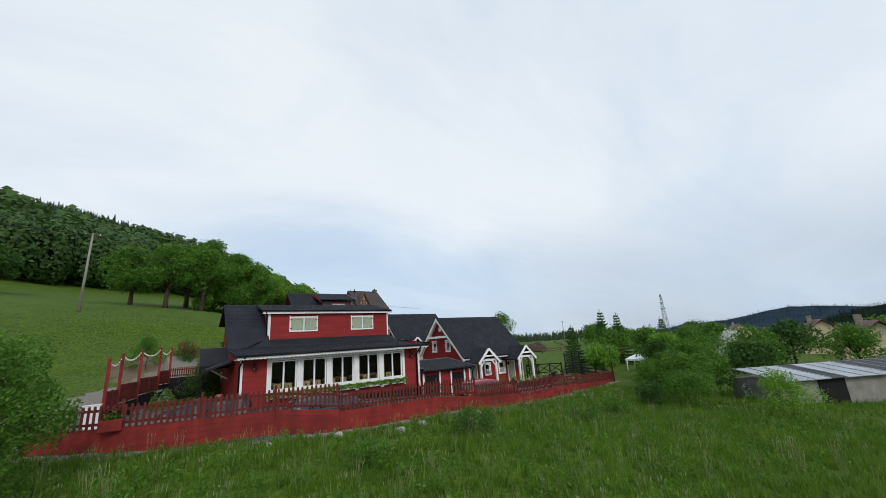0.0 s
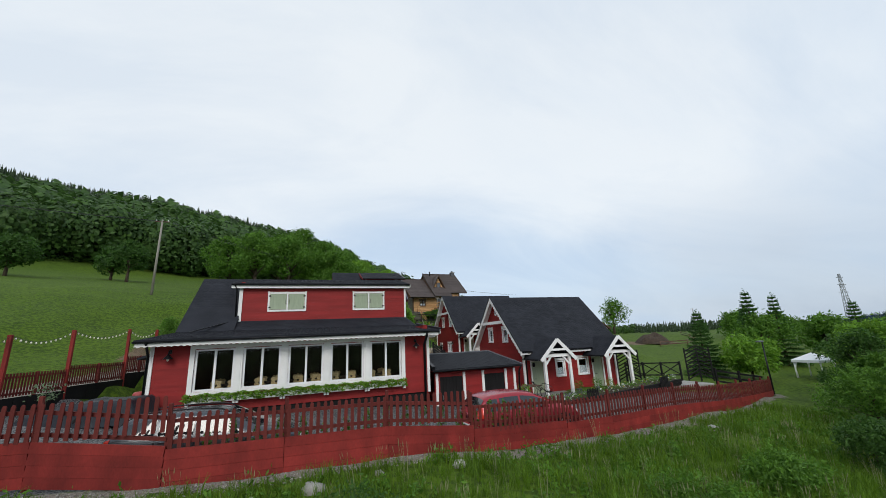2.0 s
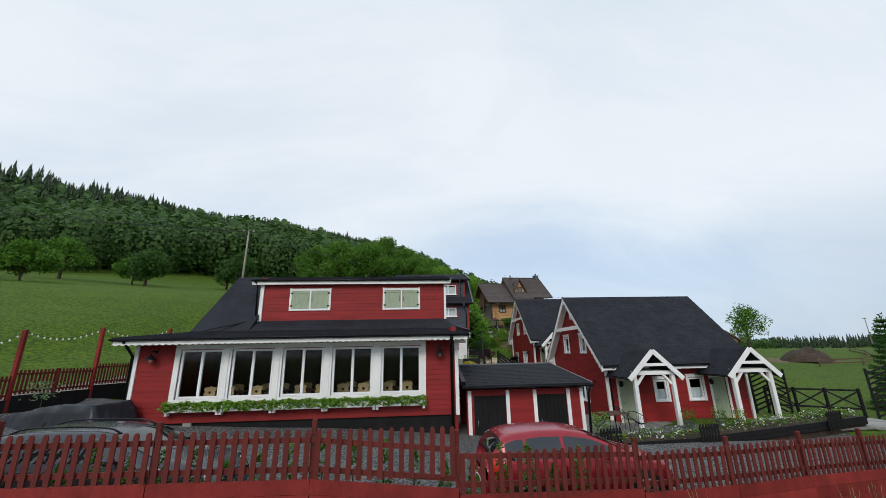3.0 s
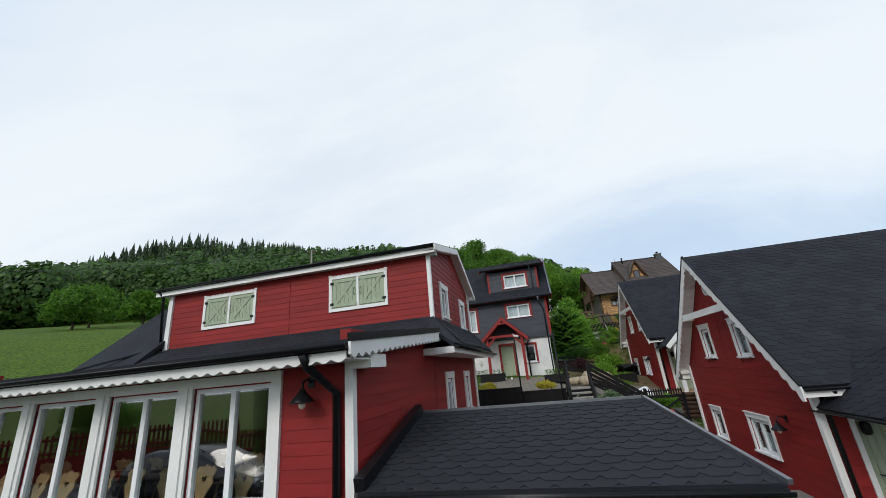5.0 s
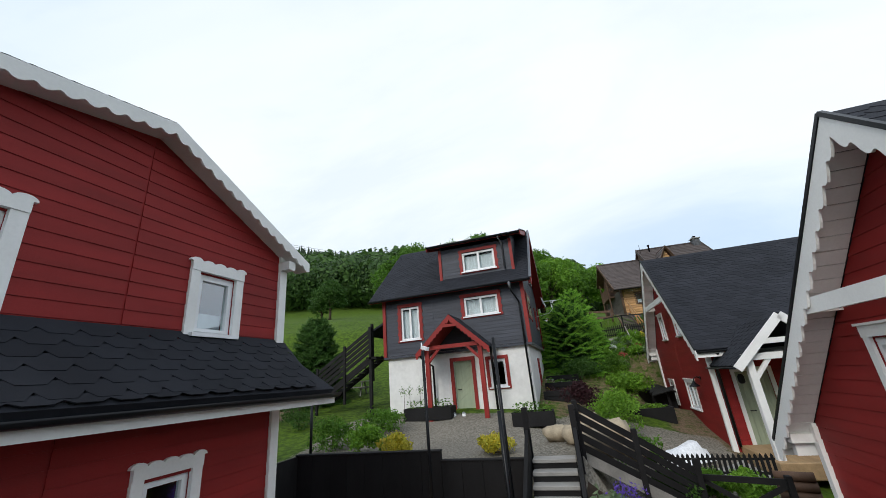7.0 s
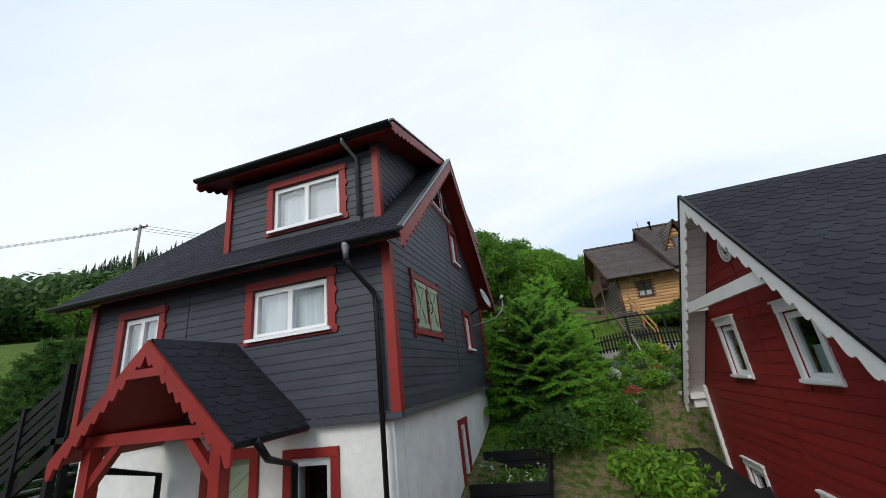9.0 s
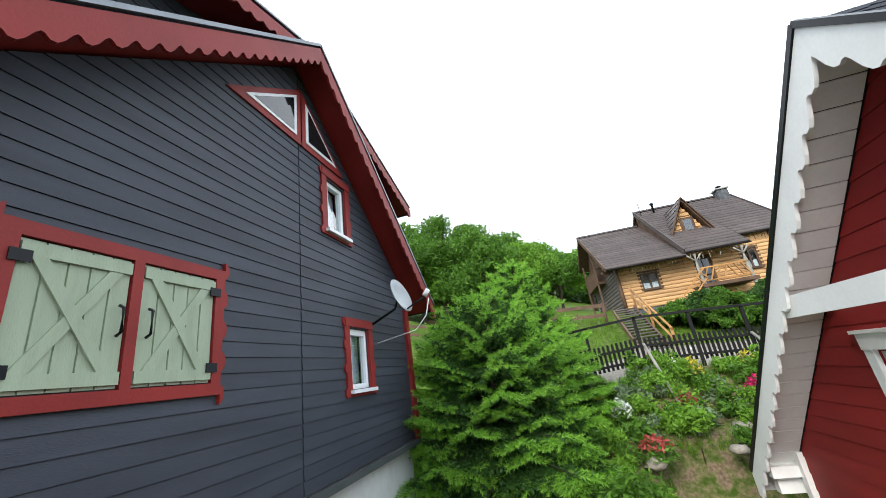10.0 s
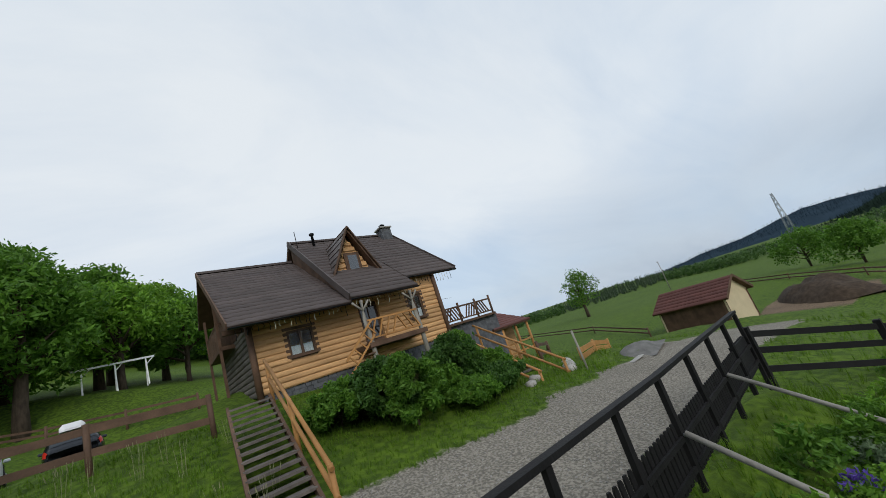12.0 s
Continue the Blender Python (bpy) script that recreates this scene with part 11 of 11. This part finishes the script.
def forest():
    rs = np.random.RandomState(77)
    fir, leafy = [], []
    for _ in range(60000):
        s, q = rs.uniform(122, 400), rs.uniform(-330, 320)
        # s up the hill, q across it
        x, y = -0.5 * s + 0.866 * q, 0.866 * s + 0.5 * q
        az = math.degrees(math.atan2(x - 8, y - 7))
        if az > 24 or az < -80:
            continue
        edge = 137 + 7 * noise.noise((q * 0.03, 0, 0)) + (0 if az > -55 else -25)
        if s < edge or rs.rand() > (0.34 if s < 165 else 0.2):
            continue
        con = noise.noise((x * 0.02, y * 0.02, 5)) + (s - 225) / 80 - (0.5 if az < -36 else 0)
        (fir if con > rs.normal(0, 0.35) else leafy).append((x, y, ground(x, y) - 0.5, s, az))
    for nm, lst, shape, m, h0, h1, lab in (("fir_forest", fir, fir_shape(), FIR, 7, 20, "dark conifer forest covering the hill"), ("leafy_edge", [p for p in leafy if p[3] < 165], crown_shape(3, 330, 0.022, 0.05), FAROAK, 10, 19, "deciduous forest edge along the meadow"), ("leafy_forest", [p for p in leafy if p[3] >= 165], crown_shape(4, 80, 0.06, 0.11), FAROAK, 10, 19, "deciduous trees within the hill forest")):
        T = np.array([p[:3] for p in lst])
        k = len(T)
        h = rs.uniform(h0, h1, k)
        # the wood is younger and lower towards the valley end of the ridge
        h *= np.array([1.0 if p[3] < 220 else (1.0 if m is FIR else 0.7) * lerp_list([(-66, 0.3), (-58, 0.65), (-51, 1.3), (-44, 1.6), (-30, 0.6)], p[4]) for p in lst])
        M = turns(rs, k, 0.03, h)
        ob = strewn(nm, *shape, M, T, m)
        tagged(ob, lab, "forest", kind="stuff")


forest()


def tree_belt():
    """Tree lines along the far edge of the valley meadow."""
    rs = np.random.RandomState(5)
    fir, leafy = [], []
    for _ in range(1500):
        az = rs.uniform(36, 96)
        d = rs.uniform(270, 420) if az < 66 else rs.uniform(300, 620)
        x, y = 10 + d * math.sin(math.radians(az)), 10 + d * math.cos(math.radians(az))
        (fir if noise.noise((x * 0.012, y * 0.012, 2)) > -0.05 else leafy).append((x, y, ground(x, y) - 0.5))
    for nm, lst, shape, m, h0, h1, lab in (("far_firs", fir, fir_shape(), FIR, 4, 8, "distant belt of dark conifers"), ("far_trees", leafy, crown_shape(8, 90, 0.05, 0.1), FAROAK, 4, 7, "distant belt of deciduous trees")):
        T = np.array(lst)
        k = len(T)
        tagged(strewn(nm, *shape, turns(rs, k, 0.03, rs.uniform(h0, h1, k)), T, m), lab, "trees", kind="stuff")


tree_belt()


# ---- far ridges ----
def ridges():
    for nm, d, prof, m, lab in (
            ("backdrop_ridge", 1700, [(52, -1.0), (57, -0.6), (63, -0.1), (68, 0.45), (72, 0.6), (75, 1.1), (78, 1.55), (81, 1.3), (84, 0.8), (90, 0.9), (100, 1.2), (112, 0.8), (130, 0.2)], "ridge_hazed", "forested ridge beyond the valley, coloured blue-grey for haze"),
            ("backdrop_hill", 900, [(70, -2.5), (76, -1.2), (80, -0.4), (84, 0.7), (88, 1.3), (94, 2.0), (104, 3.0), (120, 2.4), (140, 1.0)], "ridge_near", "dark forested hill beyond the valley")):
        mb, v = Mb(), []
        n = 90
        a0, a1 = prof[0][0], prof[-1][0]
        for i in range(n + 1):
            az = a0 + (a1 - a0) * i / n
            e = lerp_list(prof, az) + 0.10 * noise.noise((az * 0.6, d, 0)) + 0.05 * noise.noise((az * 2.5, d, 3)) + 0.03 * noise.noise((az * 9, d, 7))
            ca, sa = math.cos(math.radians(az)), math.sin(math.radians(az))
            for r, k in ((d - 500, -0.06), (d - 250, 0.35), (d, 1.0), (d + 400, -0.1)):
                z = 4 + k * (math.tan(math.radians(e)) * d + 25) - 25
                v.append((12 + r * sa, 20 + r * ca, z + (6 * noise.noise((az * 0.8, r * 0.01, 1)) if 0 < k < 1 else 0)))
        f = [(i * 4 + j, i * 4 + j + 1, i * 4 + j + 5, i * 4 + j + 4) for i in range(n) for j in range(3)]
        mb.add(v, f, True)
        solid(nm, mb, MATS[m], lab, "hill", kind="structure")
        rs = np.random.RandomState(d)
        T = []
        for _ in range(4200):
            i, q = rs.randint(n), rs.rand()
            a, b = Vector(v[i * 4 + 1]).lerp(Vector(v[i * 4 + 5]), q), Vector(v[i * 4 + 2]).lerp(Vector(v[i * 4 + 6]), q)
            T.append(tuple(a.lerp(b, rs.rand() ** 0.6) - Vector((0, 0, 1))))
        h = rs.uniform(8, 13, len(T)) * (1.0 if d > 1000 else 0.75)
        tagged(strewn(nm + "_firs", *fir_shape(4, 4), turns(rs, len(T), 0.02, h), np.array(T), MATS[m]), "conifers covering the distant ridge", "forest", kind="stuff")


# distance haze painted in: blue mixed into the far forest's green, firs included
mat("ridge_hazed", (0.030, 0.048, 0.066), 0.95, var=0.25, scale=0.02, fine=0.2, bump=0.0, spec=0.0)
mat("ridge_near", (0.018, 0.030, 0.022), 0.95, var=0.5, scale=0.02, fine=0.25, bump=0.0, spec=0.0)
ridges()

GRAVELSTONE = mat("gravel_stone", (0.29, 0.275, 0.25), 0.85, var=0.3, scale=4, fine=30, bump=0.3, island=0.6)


# ---- garden flowers on the slope below the black fence ----
def flower_clump(x, y, material, label, r=0.2, h=0.35, n=90, s=0.045, seed=1, stems=True):
    rs = np.random.RandomState(seed)
    z = ground(x, y)
    t = thing("flower_clump", pose(x, y, z), label, "flowers", "garden flowers")
    k = 260
    a, q = rs.uniform(0, 6.283, k), np.sqrt(rs.random_sample(k))
    T = np.stack([np.cos(a) * q * r * 1.3, np.sin(a) * q * r * 1.3, h * 0.7 * rs.random_sample(k)], 1)
    strewn("foliage", LEAF_V, LEAF_F, any_turn(rs, k, 0.055 * rs.uniform(0.6, 1.3, k)), T, GREEN, t)
    a, q = rs.uniform(0, 6.283, n), np.sqrt(rs.random_sample(n))
    T = np.stack([np.cos(a) * q * r, np.sin(a) * q * r, h * (0.75 + 0.35 * rs.random_sample(n)) * (1.1 - 0.5 * q ** 2)], 1)
    strewn("blossom", LEAF_V, LEAF_F, any_turn(rs, n, s * rs.uniform(0.7, 1.3, n)), T, material, t)


for i, (x, y, m, lab, r, h, n, s) in enumerate((
        (19.66, 51.7, WHITEFLOWER, "clump of white flowers on the garden slope", 0.22, 0.5, 140, 0.05), (20.95, 51.9, SALMON, "clump of salmon-pink flowers on the slope", 0.24, 0.42, 150, 0.045), (19.9, 50.5, SALMON, "low clump of salmon flowers among stones", 0.28, 0.35, 140, 0.045),
        (22.3, 52.0, PINKFLOWER, "clump of bright pink flowers on the slope", 0.24, 0.5, 160, 0.05), (22.75, 52.0, SALMON, "clump of salmon-pink flowers on the slope", 0.22, 0.48, 150, 0.045), (23.0, 51.0, SALMON, "clump of salmon-pink flowers on the slope", 0.24, 0.4, 140, 0.045),
        (21.4, 52.5, YELLOW, "clump of yellow-leaved plants on the slope", 0.2, 0.55, 160, 0.05), (22.7, 53.1, YELLOW, "clump of yellow flowers below the fence", 0.18, 0.4, 90, 0.04), (24.6, 52.4, VIOLET, "clump of violet flowers on the slope", 0.22, 0.4, 160, 0.04), (25.2, 52.9, YELLOW, "clump of yellow flowers below the fence", 0.18, 0.4, 90, 0.04),
        (21.2, 53.1, WHITEFLOWER, "small white flowers at the fence foot", 0.3, 0.35, 70, 0.03), (19.3, 52.3, YELLOW, "clump of yellow flowers on the slope", 0.2, 0.45, 80, 0.04), (26.7, 53.0, VIOLET, "clump of violet flowers on the slope", 0.2, 0.35, 110, 0.04), (18.6, 49.0, YELLOW, "clump of yellow flowers on the slope", 0.16, 0.3, 60, 0.035))):
    flower_clump(x, y, m, lab, r, h, n, s, 300 + i)
rnd = random.Random(71)
for i in range(340):
    x, y = rnd.uniform(18.6, 29.5), rnd.uniform(50.0, 53.5) if i % 6 else rnd.uniform(47.5, 50)
    if i > 220:
        x, y = rnd.uniform(26, 34), rnd.uniform(47, 53.5)
    if (19.5 < x < 21.4 and y < 50.7) or (21.3 < x < 29 and y < 50.2):
        continue
    h = rnd.uniform(0.25, 0.65)
    shrub("border_plant", x, y, h, rnd.uniform(0.25, 0.5), rnd.choice((GREEN, BRIGHT, BRIGHT, BUSH, GREEN, BRIGHT)), "leafy border plant on the garden slope", 380, rnd.choice((0.035, 0.05, 0.065)), 10, 400 + i, "border plants")
for i in range(18):
    x, y = rnd.uniform(18.6, 24.0), rnd.uniform(48.9, 51.8)
    s = rnd.uniform(0.09, 0.2)
    rk = solid("garden_stone", Mb().rock((0, 0, 0), s * 1.2, s, s * 0.6, rnd, 7, 5), STONE, "grey-brown stone in the flower slope", "stone", "garden stones")
    rk.location = (x, y, ground(x, y) + 0.02)
for x, y, s in ((32.1, 61.1, 0.28), (31.8, 60.8, 0.22), (32.5, 61.5, 0.26), (29.9, 60.7, 0.22), (29.3, 60.3, 0.2), (22.9, 57.6, 0.13), (33.0, 62.0, 0.24)):
    rk = solid("boulder", Mb().rock((0, 0, 0), s, s * 0.8, s * 0.65, rnd, 9, 6), PALE_ROCK, "pale boulder at the foot of the bank", "boulder", "bank boulders")
    rk.location = (x, y, ground(x, y) + s * 0.2)
pl = thing("leaning_stake", pose(32.0, 60.3, ground(32.0, 60.3)), "pale leaning timber stake by the road", "stake")
part("stake", Mb().tube([(0, 0, -0.1), (0.3, 0.3, 1.35)], 0.04, 7), PALEBARK, pl)
bd = solid("loose_board", Mb().bevel_box(-0.5, 0.5, -0.1, 0.1, 0.0, 0.04, 0.008), CONCRETE, "pale loose board lying on the gravel road", "board")
bd.matrix_basis = pose(33.8, 59.6, ground(33.8, 59.6) + 0.02, 0, 0, 10)
hp = Mb()
v = []
for i in range(15):
    for j in range(11):
        a, b = i / 14 * 2 - 1, j / 10 * 2 - 1
        z = max(0.0, 1 - (a * a + b * b)) * 0.7 + 0.06 * rnd.random()
        v.append((a * 1.5 + rnd.uniform(-0.05, 0.05), b * 0.9, z * 0.5 - 0.06))
hp.add(v, [(i * 11 + j, (i + 1) * 11 + j, (i + 1) * 11 + j + 1, i * 11 + j + 1) for i in range(14) for j in range(10)], True)
HEAP = mat("heap_gravel", (0.17, 0.165, 0.155), 0.9, var=0.4, scale=3, fine=40, bump=0.8)
solid("gravel_mound", hp, HEAP, "low heap of grey gravel on the road", "mound", m=pose(35.6, 60.6, ground(35.6, 60.6), 0, 0, 20))


# ---- grass ----
def blades(n, seed, spread=0.16):
    r = random.Random(seed)
    v, f = [], []
    for i in range(n):
        a, d = r.uniform(0, 6.283), r.uniform(0, spread)
        x, y = d * math.cos(a), d * math.sin(a)
        t, ln, b = r.uniform(0, 6.283), r.uniform(0.55, 1.0), r.uniform(0.15, 0.6)
        w = r.uniform(0.012, 0.02)
        cx, cy, sx, sy = math.cos(t), math.sin(t), -math.sin(t), math.cos(t)
        o = len(v)
        for q, ww in ((0, 1.0), (0.5, 0.85), (1.0, 0.12)):
            px, py, pz = x + cx * b * ln * q * q, y + cy * b * ln * q * q, ln * (q - 0.25 * b * q * q)
            v += [(px - sx * w * ww, py - sy * w * ww, pz), (px + sx * w * ww, py + sy * w * ww, pz)]
        f += [(o, o + 1, o + 3, o + 2), (o + 2, o + 3, o + 5, o + 4)]
    return v, f


def meadow(name, spots, seed, label, lo=0.25, hi=0.55, per=7, material=GRASS):
    rs = np.random.RandomState(seed)
    T = np.array([(x, y, ground(x, y) + bumps(x, y) * soft(x, y) - 0.02) for x, y in spots])
    k = len(T)
    patch = np.array([0.5 + 0.5 * noise.noise((x * 0.6, y * 0.6, 4)) for x, y in spots])
    s = (lo + (hi - lo) * np.clip(patch + rs.normal(0, 0.15, k), 0, 1.2))
    M = turns(rs, k, 0.12, s)
    for i in range(3):
        sel = np.arange(k) % 3 == i
        ob = strewn(name, *blades(per, seed * 7 + i), M[sel], T[sel], material)
        tagged(ob, label, "grass", kind="stuff")


def pick(rnd, n, x0, x1, y0, y1, ok):
    out = []
    while n > 0:
        n -= 1
        x, y = rnd.uniform(x0, x1), rnd.uniform(y0, y1)
        if ok(x, y):
            out.append((x, y))
    return out


rg = random.Random(99)
clear = lambda x, y: y < fence_y(x) - 0.45 - 0.3 * math.sin(x * 2.3) ** 2
meadow("long_grass", pick(rg, 34000, -9, 30, 3.0, 22, clear), 5, "long green meadow grass below the fence", 0.2, 0.5)
meadow("far_grass", pick(rg, 9000, 14, 46, -6, 16, lambda x, y: clear(x, y) and x > 14), 6, "long green meadow grass towards the shed", 0.35, 0.6)
meadow("bank_grass", pick(rg, 13000, 12, 33, 56.5, 66, lambda x, y: not in_road(x, y) and not (21.4 < x < 22.8) and y < 65.4), 7, "green grass on the bank below the log house", 0.10, 0.24)
meadow("garden_grass", pick(rg, 7000, 13, 31, 47.5, 54.4, lambda x, y: not in_road(x, y) and not (16.0 < x < 17.6 and y < 48.6) and not (x < 16.1 and y < 49.6) and not (19.6 < x < 21.3 and y < 50.6) and not (math.hypot(x - 21.16, y - 51.55) < 0.5)), 8, "grass and weeds on the garden slope", 0.12, 0.3)
meadow("slope_grass", pick(rg, 9000, -16, 8, 24, 62, lambda x, y: not in_road(x, y) and not in_yard(x, y) and (x < -3.4 or y > 36) and y > 20 and not (6 < x and 40 < y)), 9, "green grass of the hillside meadow", 0.08, 0.2)
meadow("road_verge_grass", pick(rg, 3000, 30, 46, 46, 66, lambda x, y: not in_road(x, y) and not (37 < x < 44 and 56 < y < 64)), 10, "green grass beside the road", 0.2, 0.4)


def weeds():
    """Broad-leaved weeds among the long grass."""
    rs = np.random.RandomState(17)
    T, S = [], []
    for x, y in pick(rg, 2400, -7, 27, 5, 17.5, clear):
        if noise.noise((x * 0.5, y * 0.5, 9)) < -0.1:
            continue
        z, k, r = ground(x, y), rs.randint(14, 34), rs.uniform(0.1, 0.3)
        for _ in range(k):
            a, q = rs.uniform(0, 6.283), math.sqrt(rs.rand())
            T.append((x + r * q * math.cos(a), y + r * q * math.sin(a), z + rs.uniform(0.05, 0.45) * (1.2 - q)))
            S.append(rs.uniform(0.03, 0.075))
    tagged(strewn("meadow_weeds", LEAF_V, LEAF_F, any_turn(rs, len(T), np.array(S)), np.array(T), GREEN), "broad-leaved green weeds among the meadow grass", "weeds", kind="stuff")


weeds()


def seed_heads():
    v, f = [], []
    r = random.Random(6)
    for i in range(5):
        a, d = r.uniform(0, 6.283), r.uniform(0, 0.15)
        x, y = d * math.cos(a), d * math.sin(a)
        dx, dy = r.uniform(-0.25, 0.25), r.uniform(-0.25, 0.25)
        o = len(v)
        w = 0.004
        v += [(x - w, y, 0), (x + w, y, 0), (x + dx * 0.8 + w, y + dy * 0.8, 0.8), (x + dx * 0.8 - w, y + dy * 0.8, 0.8)]
        v += [(x + dx * 0.8 - 0.014, y + dy * 0.8, 0.8), (x + dx * 0.9, y + dy * 0.9 - 0.014, 0.86), (x + dx, y + dy, 1.05), (x + dx * 0.9, y + dy * 0.9 + 0.014, 0.92)]
        f += [(o, o + 1, o + 2, o + 3), (o + 4, o + 5, o + 6, o + 7)]
    rs = np.random.RandomState(3)
    spots = pick(rg, 600, -8, 26, 4, 18, clear) + pick(rg, 60, 13, 22, 57, 63, lambda x, y: not in_road(x, y))
    T = np.array([(x, y, ground(x, y)) for x, y in spots])
    tagged(strewn("seed_heads", v, f, turns(rs, len(T), 0.1, rs.uniform(0.45, 0.75, len(T))), T, DRYGRASS), "pale grass seed heads over the meadow", "grass", kind="stuff")


seed_heads()


def gravel():
    r = random.Random(8)
    mb = Mb().rock((0, 0, 0), 1, 0.8, 0.6, r, 5, 3)
    tri_f = [f[:3] for f in mb.f] + [(f[0], f[2], f[3]) for f in mb.f if len(f) == 4]
    rs = np.random.RandomState(12)
    spots = []
    for i in range(5200):
        x = r.uniform(-4.5, 31)
        spots.append((x, fence_y(x) - r.uniform(0.06, 0.65)))
    for i in range(2500):
        x, y = r.uniform(20, 30), r.uniform(54.5, 59)
        if in_road(x, y):
            spots.append((x, y))
    T = np.array([(x, y, ground(x, y) + bumps(x, y) * soft(x, y)) for x, y in spots])
    tagged(strewn("gravel_stones", mb.v, tri_f, any_turn(rs, len(T), rs.uniform(0.01, 0.03, len(T))), T, GRAVELSTONE), "pale grey gravel stones along fence and road", "gravel", kind="stuff")


gravel()
